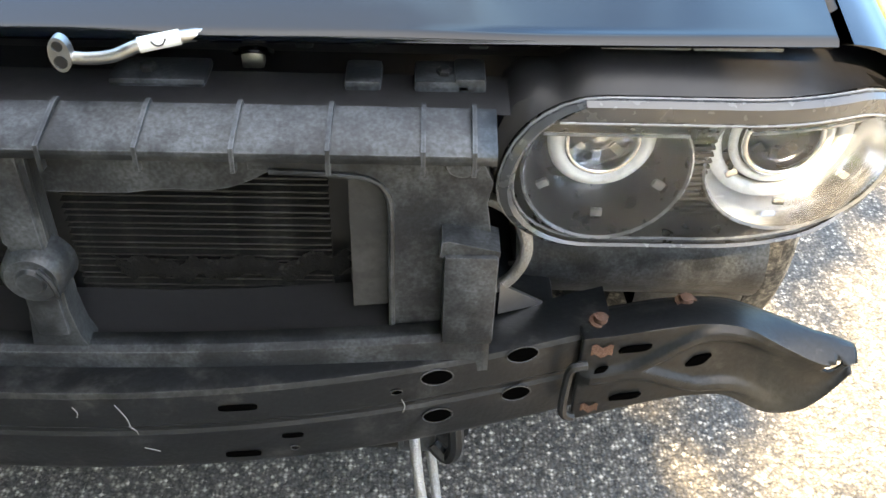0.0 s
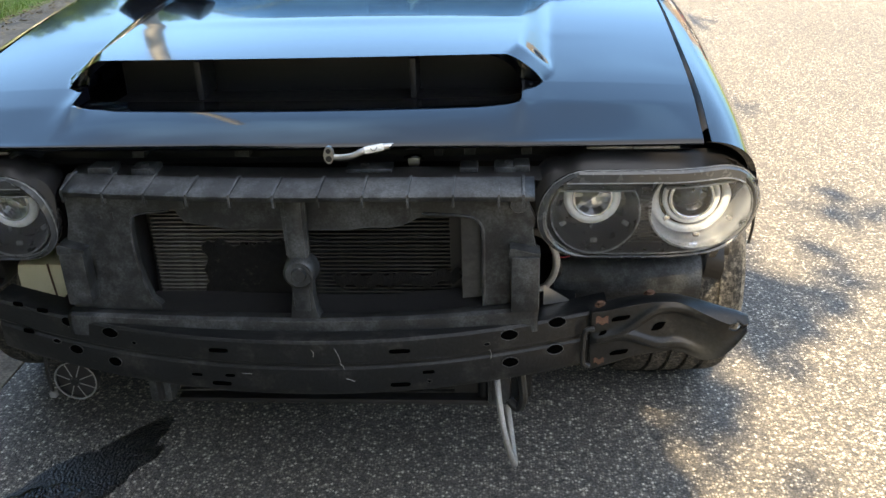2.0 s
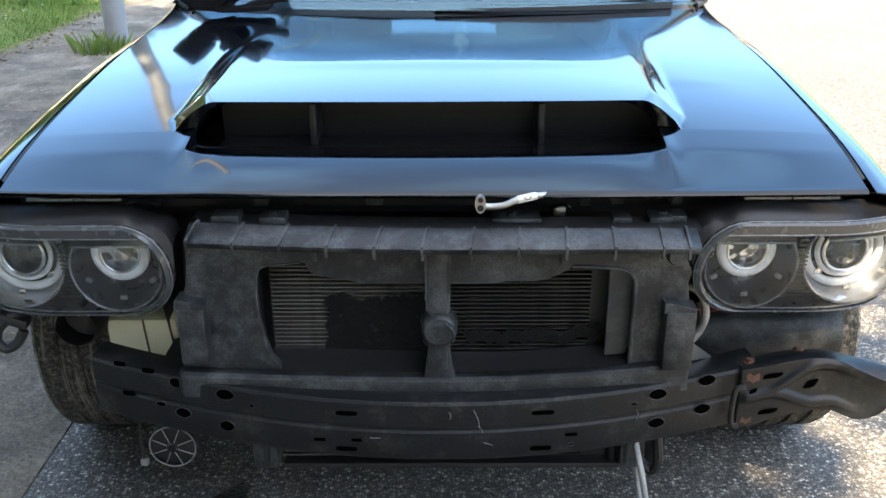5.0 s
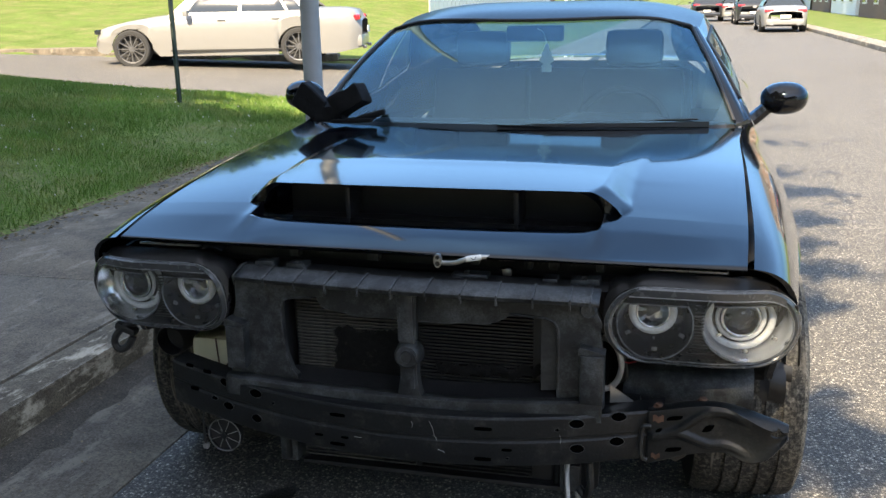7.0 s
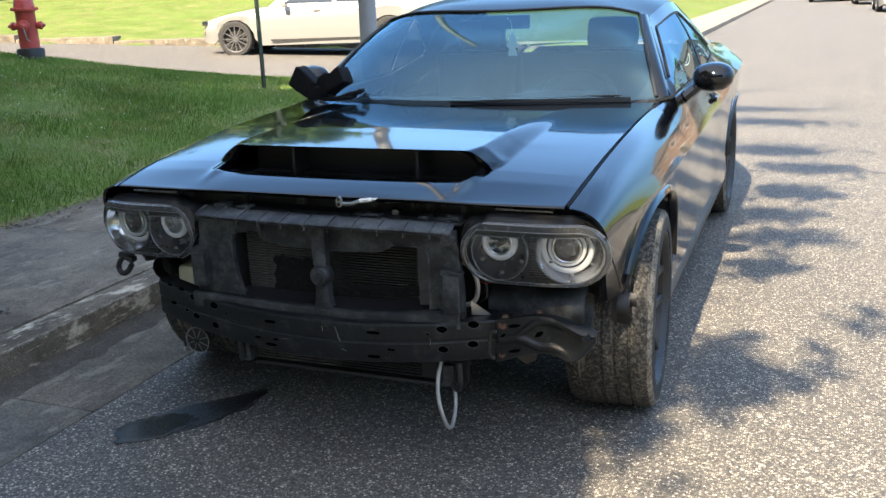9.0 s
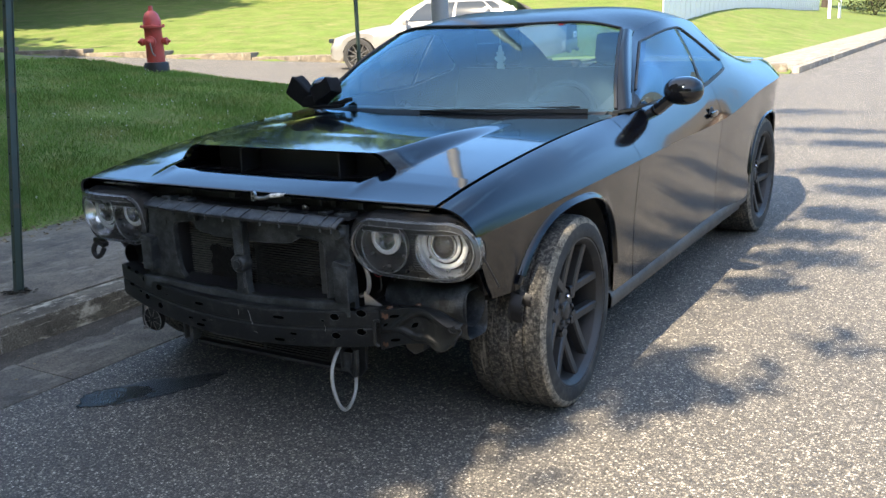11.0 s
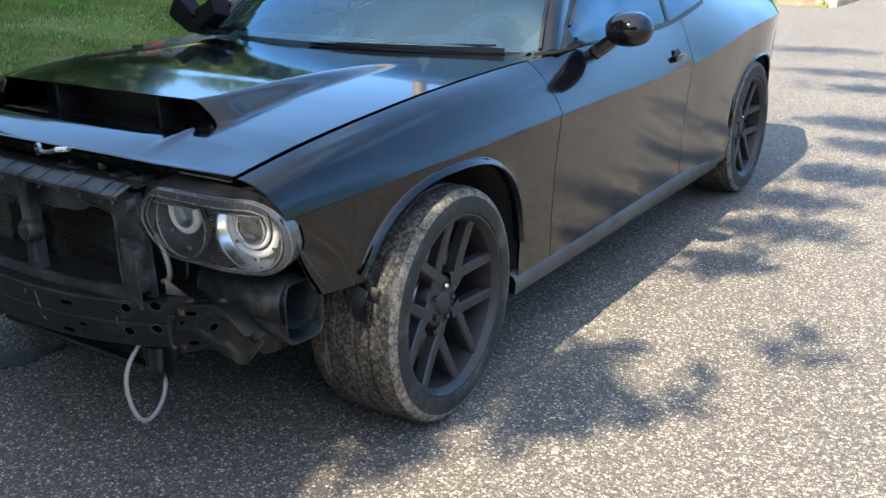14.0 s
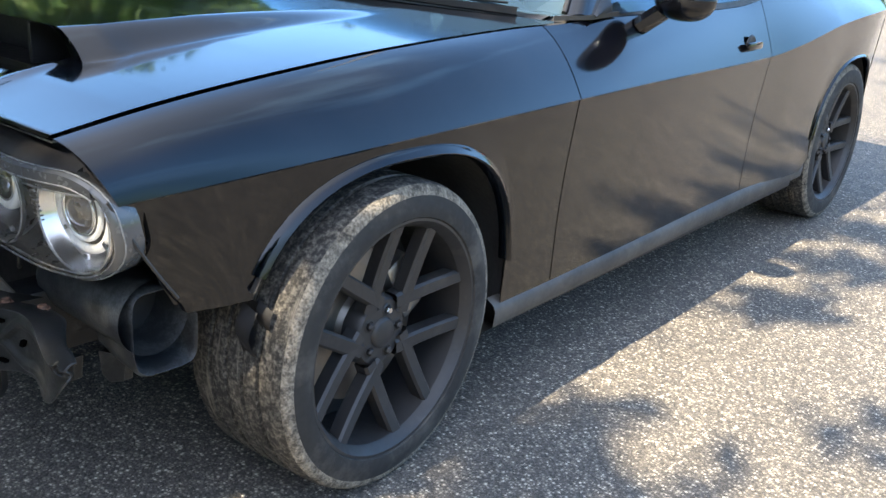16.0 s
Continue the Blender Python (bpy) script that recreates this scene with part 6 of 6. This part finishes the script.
for k in range(8):
    part("flange_bolt", lathe([(0.60, 0.012), (0.62, 0.012), (0.625, 0.0)], 6, "z", (0.133 * math.cos(k * 0.785), 0.133 * math.sin(k * 0.785), 0)), HYDRANT_RED, hyd, smooth=False)
for a, r in ((-60, 0.072), (30, 0.05), (-150, 0.05)):
    m = Matrix.Rotation(radians(a), 4, "Z")
    bm = lathe([(0.09, r * 0.8), (0.13, r * 0.85), (0.135, r), (0.17, r), (0.175, r * 0.6), (0.19, 0.02), (0.205, 0.018), (0.205, 0.0)], 20, "x", (0, 0, 0.40))
    bmesh.ops.transform(bm, matrix=m, verts=bm.verts[:])
    part("outlet_cap", bm, HYDRANT_RED, hyd)
part("cap_chain", tube([(0.10, -0.16, 0.40), (0.12, -0.15, 0.26), (0.11, -0.10, 0.22)], 0.008, 6), GALV, hyd)

# ---- loose things on and in the coupe ----
bow = thing("bow", "crumpled black cloth bow on the car's cowl", "bow", at=(-0.66, 0.575, 0.985))
bow.scale = (0.92, 0.92, 1.0)
def crumple(cx, cy, cz, sx, sy, sz, rot, seed, amount=0.012):
    bm = box(0, 0, 0, sx, sy, sz, bevel=0.012)
    bmesh.ops.subdivide_edges(bm, edges=bm.edges[:], cuts=2, use_grid_fill=True)
    for v in bm.verts:
        v.co += amount * noise.noise_vector(v.co * 14 + Vector((seed, 0, 0)))
    bmesh.ops.transform(bm, matrix=pose(cx, cy, cz, *rot), verts=bm.verts[:])
    return bm
part("loop", crumple(-0.09, 0.0, 0.085, 0.12, 0.09, 0.095, (10, 38, 12), 1), CLOTH, bow)
part("loop", crumple(0.085, -0.01, 0.085, 0.15, 0.09, 0.085, (-8, -28, -10), 2), CLOTH, bow)
part("knot", crumple(0.0, 0.0, 0.035, 0.12, 0.08, 0.07, (0, 6, 0), 3), CLOTH, bow)
part("tail", crumple(0.165, -0.005, 0.030, 0.13, 0.06, 0.022, (0, -16, 8), 4, 0.008), CLOTH, bow)
part("tail", crumple(0.10, -0.02, 0.014, 0.18, 0.07, 0.016, (0, -4, -4), 5, 0.006), CLOTH, bow)

fresh = thing("air_freshener", "cream card air freshener hanging in the windshield", "air freshener", at=(0.075, 1.10, 1.135))
card = [(-0.020, 0.0), (0.020, 0.0), (0.020, 0.025), (0.012, 0.030), (0.030, 0.045), (0.027, 0.058), (0.018, 0.060), (0.022, 0.078), (0.012, 0.085), (0.006, 0.112), (-0.006, 0.112), (-0.012, 0.085), (-0.022, 0.078), (-0.018, 0.060), (-0.027, 0.058), (-0.030, 0.045), (-0.012, 0.030), (-0.020, 0.025)]
part("card", plate(card, 0.003, lambda a, b, c: Vector((a, c, b))), CREAM, fresh, smooth=False)
part("string", tube([(0, 0.001, 0.11), (-0.02, 0.04, 0.155), (-0.05, 0.08, 0.17)], 0.001, 5), CREAM, fresh)

WET = asphalt_mat("oily_wet_asphalt", 0.04, 0.12, 0.16, 0.7)
STAIN = asphalt_mat("oil_soaked_asphalt", 0.05, 0.16, 0.42, 0.5)


def spill(cx, cy, a0, b0, turn, seed, lift):
    def f(k, r):
        a = k * math.pi / 60
        edge = 1 + 0.34 * noise.noise(Vector((1.4 * math.cos(a), 1.4 * math.sin(a), seed))) + 0.14 * noise.noise(Vector((5 * math.cos(a), 5 * math.sin(a), seed)))
        q = Matrix.Rotation(radians(turn), 3, "Z") @ Vector((a0 * r * edge * math.cos(a), b0 * r * edge * math.sin(a), 0))
        return q + Vector((cx, cy, lift - 0.002 * (r == 1)))
    return grid(f, range(120), [0.01, 0.4, 0.8, 0.96, 1], close_u=True)


puddle = thing("puddle", "dark wet oily puddle on the asphalt before the car", "puddle")
part("oil_stain", spill(-0.592, -0.63, 0.265, 0.094, 57, 2.0, 0.003), STAIN, puddle, "dull black oil stain")
part("wet_film", spill(-0.682, -0.765, 0.150, 0.088, 55, 5.0, 0.0055), WET, puddle, "shiny wet film")

# ---- grass ----
def grass(name, x0, x1, y0, y1, count, seed, h0, h1, label, inside=lambda x, y: True):
    rng = np.random.default_rng(seed)
    vs, fs = [], []
    xs_, ys_ = rng.uniform(x0, x1, count), rng.uniform(y0, y1, count)
    hs, an, le = rng.uniform(h0, h1, count), rng.uniform(0, 6.283, count), rng.uniform(0.2, 0.9, count)
    for x, y, h, a, l in zip(xs_, ys_, hs, an, le):
        if not inside(x, y):
            continue
        z = ground_z(x, y) - 0.01
        patch = 0.75 + 0.5 * noise.noise(Vector((x * 0.9, y * 0.9, 3.0)))
        h *= max(0.4, patch)
        c, s = math.cos(a), math.sin(a)
        i = len(vs)
        w = 0.0038
        lean = h * l * 0.7
        vs += [(x - w * s, y + w * c, z), (x + w * s, y - w * c, z), (x + 0.45 * lean * c, y + 0.45 * lean * s, z + h * 0.65), (x + lean * c, y + lean * s, z + h)]
        fs += [(i, i + 1, i + 2), (i + 2, i + 3, i)]
    me = bpy.data.meshes.new(name)
    me.from_pydata(vs, [], fs)
    me.materials.append(BLADE)
    return tagged(new(name, me), label, "grass", kind="stuff")


grass("grass", -9.8, -3.2, -0.6, 8.4, 150000, 5, 0.035, 0.10, "uncut green grass on the shaded lawn", lambda x, y: x < -3.24 + 0.12 * noise.noise(Vector((y * 1.7, 0, 0))) and y < near_kerb(x) - 0.15)
grass("weeds", -2.95, -2.2, 4.1, 5.0, 1800, 6, 0.06, 0.34, "green weeds round the foot of the pole", lambda x, y: (x + 2.50) ** 2 + (y - 4.54) ** 2 < 0.03)

CLOVER = mat("white_clover", (0.40, 0.41, 0.33), 0.8, var=0.15, scale=30.0)


def clover(count, seed):
    """Small white flower heads among the grass."""
    rng = random.Random(seed)
    vs, fs = [], []
    while len(fs) < 8 * count:
        x, y = rng.uniform(-8.0, -3.4), rng.uniform(1.0, 8.0)
        if noise.noise(Vector((x * 0.8, y * 0.8, 9.0))) < 0.05 or y > near_kerb(x) - 0.3:
            continue
        r, z, i = rng.uniform(0.006, 0.011), ground_z(x, y) + rng.uniform(0.05, 0.085), len(vs)
        vs += [(x, y, z + r), (x, y, z - r)] + [(x + r * math.cos(k * math.pi / 2), y + r * math.sin(k * math.pi / 2), z) for k in range(4)]
        fs += [(i + e, i + 2 + k, i + 2 + (k + 1) % 4) for k in range(4) for e in (0, 1)]
    me = bpy.data.meshes.new("clover_flowers")
    me.from_pydata(vs, [], fs)
    me.materials.append(CLOVER)
    return tagged(new("clover_flowers", me), "white clover heads scattered in the lawn", "flower", kind="stuff")


clover(170, 8)

GRIT = mat("gutter_grit", (0.072, 0.064, 0.054), 0.95, var=0.6, scale=12.0, bump=0.9, bump_scale=150.0, dirt=(0.16, 0.14, 0.11), dirt_amount=0.2, dirt_scale=60.0, spec=0.2, fleck=0.5)
LITTER = mat("dry_leaf_litter", (0.21, 0.16, 0.095), 0.9, var=0.6, scale=40.0)


def grit_edge(y):
    return -1.505 + max(0.02, 0.13 + 0.09 * noise.noise(Vector((y * 1.1, 2.0, 0))) + 0.05 * noise.noise(Vector((y * 6.0, 5.0, 0))) + 0.03 * noise.noise(Vector((y * 22.0, 7.0, 0))))


tagged(part("gutter_grit", grid(lambda u, y: Vector((lerp(-1.514, grit_edge(y), u), y, 0.0085 - 0.0042 * (u == 1) + 0.006 * (u == 0))), [0, 0.4, 0.8, 1], steps(-13.5, 8.0, 420)), GRIT), "dark washed grit along the kerb's foot", "dirt", kind="stuff")


def scatter(name, label, place, count, size, seed, material):
    """Small curled flakes lying about."""
    rng = random.Random(seed)
    vs, fs = [], []
    for _ in range(count):
        x, y, z = place(rng)
        a, r, i = rng.uniform(0, 6.283), size * rng.uniform(0.4, 1.4), len(vs)
        c, d = r * math.cos(a), r * math.sin(a)
        w = rng.uniform(0.25, 0.6)
        vs += [(x - c, y - d, z + 0.003), (x + w * d, y - w * c, z + r * rng.uniform(0.1, 0.7) + 0.003), (x + c, y + d, z + 0.004), (x - w * d, y + w * c, z + 0.004)]
        fs.append((i, i + 1, i + 2, i + 3))
    me = bpy.data.meshes.new(name)
    me.from_pydata(vs, [], fs)
    me.materials.append(material)
    return tagged(new(name, me), label, "litter", kind="stuff")


scatter("leaf_litter", "dry leaves and clippings along the lawn's edge", lambda g: (-3.22 + 0.30 * g.random() ** 2.2 - 0.05, g.uniform(-1.0, 6.5), 0.136), 2600, 0.014, 21, LITTER)
scatter("gutter_litter", "pale bits of litter in the gutter", lambda g: (g.uniform(-1.50, -1.02), g.uniform(-2.6, 4.0), 0.005), 260, 0.008, 22, LITTER)
scatter("pavement_litter", "scattered bits on the pavement", lambda g: (g.uniform(-3.1, -1.72), g.uniform(-1.6, 4.0), 0.136), 260, 0.007, 23, LITTER)
scatter("post_debris", "dry debris round the sign post's foot", lambda g: (-1.95 + g.gauss(0, 0.035), -0.285 + g.gauss(0, 0.03), 0.137), 90, 0.014, 24, GRIT)

# ---- other cars ----
SILVER = mat("white_car_paint", (0.22, 0.216, 0.208), 0.35, coat=0.5, var=0.03)
GREY_CAR = mat("dark_grey_car_paint", (0.012, 0.013, 0.016), 0.35, coat=0.9, var=0.1)
CAR_GLASS = mat("dark_car_window", (0.02, 0.025, 0.028), 0.06, coat=0.5, var=0.1, rough_var=0.02)
TAIL = mat("red_tail_lamp", (0.45, 0.02, 0.03), 0.2, coat=0.6)
SPOKE = mat("grey_alloy", (0.22, 0.22, 0.23), 0.35, metal=0.8, var=0.2)
CARWHEEL = mat("plain_tyre", (0.025, 0.025, 0.025), 0.8, var=0.2)


def saloon(name, label, at, turn, paint, length=5.1, width=1.92, height=1.46, suv=False):
    """A four-door car; its front points along -y."""
    t = thing(name, label, "car", "parked cars", at=at, turn=turn)
    L, w, wb = length / 2, width / 2, length * (0.62 if length > 5 else 0.60)
    fa = -L + 0.76
    ra = fa + wb
    belt, roof = (0.95, height) if not suv else (1.08, height)
    yk = [-L, -L + 0.12, -L * 0.62, -L * 0.36, 0.0, L * 0.45, L * 0.72, L - 0.12, L]
    zk = [0.56, 0.70, 0.88, belt, belt + 0.03, belt + 0.06, belt + 0.07, belt + 0.02, belt - 0.16]
    wk = [0.66, 0.84, 0.96, 0.98, 1.0, 1.0, 0.96, 0.86, 0.70]
    def ring(y, k):
        zt, ww = curve(y, yk, zk), curve(y, yk, wk) * w
        low = 0.20 + 0.10 * max(0.0, (abs(y) - L + 0.5) / 0.5)
        for cy in (fa, ra):
            d = abs(y - cy) / 0.39
            if d < 1:
                low = max(low, 0.34 + 0.37 * math.sqrt(1 - d * d))
        prof = [(0.93, low), (0.97, max(low, 0.45)), (1.0, max(low, lerp(low, zt, 0.6))), (0.985, max(low, zt - 0.16)), (0.93, zt - 0.03), (0.84, zt), (0.45, zt + 0.025), (0.0, zt + 0.03)]
        p = prof + [(-a, b) for a, b in prof[-2::-1]]
        return Vector((p[k][0] * ww, y, p[k][1]))
    ys_ = sorted(set(steps(-L, L, 40)) | {c + 0.39 * math.cos(math.pi * k / 16) for c in (fa, ra) for k in range(17)})
    part("body", grid(ring, ys_, range(15)), paint, t, sharp=50)
    part("underside", box(0, 0, 0.30, width * 0.74, length * 0.86, 0.12), CARWHEEL, t)
    gy = [-L * 0.42, -L * 0.12, L * 0.18, L * 0.42, L * 0.72] if not suv else [-L * 0.45, -L * 0.18, L * 0.2, L * 0.7, L * 0.9]
    def house(s, j, inset):
        # a curved cabin: rows from belt to roof
        a = [0.90, 0.80, 0.70, 0.62, 0.0][j]
        zz = [belt - 0.02, lerp(belt, roof, 0.5), roof - 0.10, roof - 0.03, roof][j]
        f = [0.0, 0.42, 0.82, 0.95, 1.0][j]
        ya, yb = lerp(gy[0], gy[1], f), lerp(gy[4], gy[3], f)
        return Vector((a * w * inset, lerp(ya, yb, s), zz - 0.05 * (abs(s - 0.45) * 1.6) ** 3 * f))
    for sx in (1, -1):
        part("cabin_shell", grid(lambda s, j: Vector((sx, 1, 1)) * house(s, j, 1.0), steps(0, 1, 16), range(5)), paint, t)
        def win(s, k):
            p = house(s, 0, 1.0).lerp(house(s, 2, 1.0), 0.5 if k == 1 else (0.14 if k == 0 else 0.93))
            if k == 1:
                p = house(s, 1, 1.0)
            return Vector((sx * (p.x + 0.012), p.y, p.z))
        for a, b in ((0.10, 0.45), (0.475, 0.78), (0.80, 0.90)):
            part("side_window", grid(win, steps(a, b, 5), range(3)), CAR_GLASS, t)
        part("door_handle", box(sx * (w * 0.985 + 0.012), -L * 0.02, belt - 0.10, 0.02, 0.16, 0.022, bevel=0.006), paint, t)
        part("door_handle", box(sx * (w * 0.985 + 0.012), L * 0.38, belt - 0.09, 0.02, 0.16, 0.022, bevel=0.006), paint, t)
        part("sill_line", box(sx * w * 0.965, 0, 0.30, 0.02, wb * 0.66, 0.03, bevel=0.006), CARWHEEL, t)
        part("tail_lamp", box(sx * w * 0.66, L - 0.085, belt - 0.10, 0.36, 0.13, 0.10, bevel=0.035), TAIL, t)
        part("front_lamp", box(sx * w * 0.66, -L + 0.10, 0.66, 0.34, 0.12, 0.09, bevel=0.03), CAR_GLASS, t)
        part("wing_mirror", box(sx * (w + 0.06), -L * 0.27, belt + 0.03, 0.16, 0.10, 0.11, bevel=0.03), paint, t)
        for cy in (fa, ra):
            wh = new("wheel")
            wh.parent = t
            wh.matrix_local = pose(sx * (w - 0.02), cy, 0.345, 0, 0, 0 if sx > 0 else 180)
            part("tyre", lathe([(-0.23, 0.25), (-0.23, 0.33), (-0.20, 0.345), (-0.02, 0.345), (0.0, 0.325), (0.0, 0.265), (-0.03, 0.255)], 40), CARWHEEL, wh)
            part("rim", lathe([(-0.02, 0.262), (-0.005, 0.26), (-0.008, 0.248), (-0.06, 0.24)], 40), SPOKE, wh)
            # dark disc added as the void behind these spokes
            part("wheel_void_disc", lathe([(-0.09, 0.0), (-0.09, 0.25)], 24), CARWHEEL, wh)
            for k in range(12):
                part("spoke", box(-0.022, 0, 0.14, 0.018, 0.020, 0.23, turn=Matrix.Identity(4)), SPOKE, wh, smooth=False).matrix_local = pose(0, 0, 0, 30 * k)
            part("hub", lathe([(-0.05, 0.05), (-0.012, 0.05), (-0.008, 0.0)], 16), SPOKE, wh)
    def glass_end(u, v, front):
        s = 0.0 if front else 1.0
        j0, j1 = house(s, 0, 1), house(s, 3, 1)
        p = j0.lerp(j1, v)
        return Vector((lerp(-1, 1, u) * (p.x - 0.03), p.y + (-0.02 if front else 0.02), p.z))
    part("windscreen", grid(lambda u, v: glass_end(u, v, True), steps(0, 1, 6), steps(0.06, 0.95, 5)), CAR_GLASS, t)
    part("rear_screen", grid(lambda u, v: glass_end(u, v, False), steps(0, 1, 6), steps(0.06, 0.95, 5)), CAR_GLASS, t)
    part("cabin_front", grid(lambda u, v: glass_end(u, v, True) + Vector((0, 0.03, 0)), [0, 1], [0, 1]), CARWHEEL, t)
    part("cabin_rear", grid(lambda u, v: glass_end(u, v, False) - Vector((0, 0.03, 0)), [0, 1], [0, 1]), paint, t)
    part("rear_bumper", box(0, L - 0.10, 0.42, width * 0.78, 0.22, 0.24, bevel=0.08), paint, t)
    part("exhaust", box(w * 0.55, L + 0.03, 0.30, 0.16, 0.08, 0.06, bevel=0.02), SPOKE, t)
    part("exhaust", box(-w * 0.55, L + 0.03, 0.30, 0.16, 0.08, 0.06, bevel=0.02), SPOKE, t)
    part("number_plate", box(0, L + 0.062, 0.62, 0.40, 0.012, 0.13, bevel=0.004), WHITE, t)
    return t


SEDAN_TURN = -math.degrees(math.atan2(2.96, 0.75))
saloon("car_white", "silver-white saloon parked on the side street", (-7.95, 14.19, 0.33), SEDAN_TURN, SILVER, 5.08, 1.94, 1.48)
saloon("car_white", "white saloon parked along the far kerb", (4.38, 39.2, 0.0), 180, SILVER, 4.7, 1.85, 1.44)
saloon("car_dark", "dark saloon with red tail lamps by the kerb", (5.98, 16.3, 0.0), 180, GREY_CAR, 4.8, 1.84, 1.47).scale = (0.95, 0.97, 0.88)
saloon("car_dark", "dark off-road car parked along the far kerb", (3.9, 50.4, 0.0), 180, GREY_CAR, 4.8, 1.86, 1.70, True)
saloon("car_white", "white car parked beyond the dark one", (3.4, 58.0, 0.0), 180, SILVER, 4.6, 1.84, 1.45)
saloon("car_dark", "dark off-road car standing far up the street", (1.76, 58.0, 0.0), 180, GREY_CAR, 4.8, 1.95, 1.78, True)

# ---- houses, fence and hedges ----
BRICK = mat("red_brick_wall", (0.17, 0.11, 0.088), 0.9, var=0.35, scale=9.0, bump=0.5, bump_scale=40.0)
SIDING = mat("white_painted_boards", (0.74, 0.74, 0.72), 0.7, var=0.06, scale=4.0)
ROOF = mat("grey_shingle_roof", (0.12, 0.11, 0.105), 0.95, var=0.3, scale=6.0, bump=0.5)
HEDGE = mat("hedge_leaves", (0.06, 0.075, 0.032), 0.7, var=0.5, scale=3.0, spec=0.2)


def house(at, turn, w, d, h, wall_m, label):
    t = thing("house", label, "house", "houses along the street", at=at, turn=turn)
    part("wall", box(0, 0, h / 2 - 0.3, w, d, h + 0.6), wall_m, t, smooth=False)
    part("roof", plate([(-w / 2 - 0.4, h), (w / 2 + 0.4, h), (0, h + w * 0.32)], d + 0.8, lambda a, b, c: Vector((a, c - d / 2 - 0.4, b))), ROOF, t, smooth=False)
    for sx in (-1, 1):
        for k in range(3):
            for z in (1.4, 4.1):
                if z + 0.8 > h:
                    continue
                y = -d / 2 + d * (k + 0.5) / 3
                win = part("window", box(sx * (w / 2 + 0.02), y, z, 0.06, 1.1, 1.4, bevel=0.01), SIDING, t)
                part("pane", box(sx * (w / 2 + 0.05), y, z, 0.03, 0.94, 1.22), CAR_GLASS, win)
    for k in range(3):
        x = -w / 2 + w * (k + 0.5) / 3
        if k == 1:
            part("door", box(x, -d / 2 - 0.03, 1.05, 1.0, 0.08, 2.1, bevel=0.01), SIDING, t)
        else:
            win = part("window", box(x, -d / 2 - 0.02, 1.5, 1.3, 0.06, 1.4, bevel=0.01), SIDING, t)
            part("pane", box(x, -d / 2 - 0.05, 1.5, 1.12, 0.03, 1.22), CAR_GLASS, win)
        if h > 5:
            win = part("window", box(x, -d / 2 - 0.02, 4.2, 1.2, 0.06, 1.3, bevel=0.01), SIDING, t)
            part("pane", box(x, -d / 2 - 0.05, 4.2, 1.02, 0.03, 1.12), CAR_GLASS, win)
    return t


for k in range(5):
    house((14.5 + 0.3 * k, 50 + 13.0 * k, 0.2), 0, 9.0, 10.0, 5.6, BRICK if k % 2 == 0 else SIDING, "two-storey red brick house with white windows" if k % 2 == 0 else "two-storey white house with white windows")
house((-24, 38, 1.9), 12, 12.0, 9.0, 5.5, BRICK, "brick house above the lawn bank")
house((-44, 30, 2.6), 12, 12.0, 9.0, 5.5, SIDING, "white house above the lawn bank")

fence = thing("fence", "tall white board fence above the grass bank", "fence")
for k in range(100):
    y = 26.0 + 0.31 * k
    x = -7.2 - 0.006 * k
    part("fence_board", box(x - 0.02 * (k % 2), y, ground_z(x, y) + 1.3, 0.03, 0.30, 2.7, bevel=0.006), SIDING, fence)

rail_thing = thing("handrail", "white handrail beside the pavement", "handrail", at=(-5.2, 44, ground_z(-5.2, 44)))
for y in (0, 3.0):
    part("post", box(0, y, 0.5, 0.12, 0.12, 1.1), SIDING, rail_thing)
part("rail", box(0, 1.5, 1.0, 0.10, 3.4, 0.10, turn=pose(0, 0, 0, -9)), SIDING, rail_thing)


def shrub(at, r, seed, label):
    t = thing("shrub", label, "shrub", "shrubs", at=at)
    rng = random.Random(seed)
    for k in range(5):
        a = k * 1.26
        limb([(0, 0, -0.05), (0.2 * r * math.cos(a), 0.2 * r * math.sin(a), 0.5 * r), (0.6 * r * math.cos(a), 0.6 * r * math.sin(a), r)], 0.035, 0.01, t, "stem")
    cs = [Vector((rng.uniform(-1, 1) * r, rng.uniform(-1, 1) * r, r * rng.uniform(0.25, 1.4))) for _ in range(40)]
    leaf_mesh("foliage", cs, (0.18 * r, 0.18 * r, 0.14 * r), 70, 0.10, seed, HEDGE, t, 1.0)
    return t


for k, (x, y, r) in enumerate(((-15.5, 33, 1.1), (-19, 34, 1.0), (-28, 33, 1.1), (-5.2, 61, 1.6), (-4.8, 70, 2.0))):
    shrub((x, y, ground_z(x, y) - 0.05), r, 40 + k, "green leafy shrub on the lawn bank")
for k, (x, y) in enumerate(((-9, 66), (-7, 84), (11, 84), (-16, 44), (-34, 40), (24, 70), (4, 120), (-6, 110), (14, 105), (-52, 44))):
    z = max(0.1, ground_z(x, y))
    tree((x, y, z), (x, y, z + 5.5), (3.2, 3.2, 2.6), 26, 90, 0.30, 70 + k, "leafy green tree in the distance")
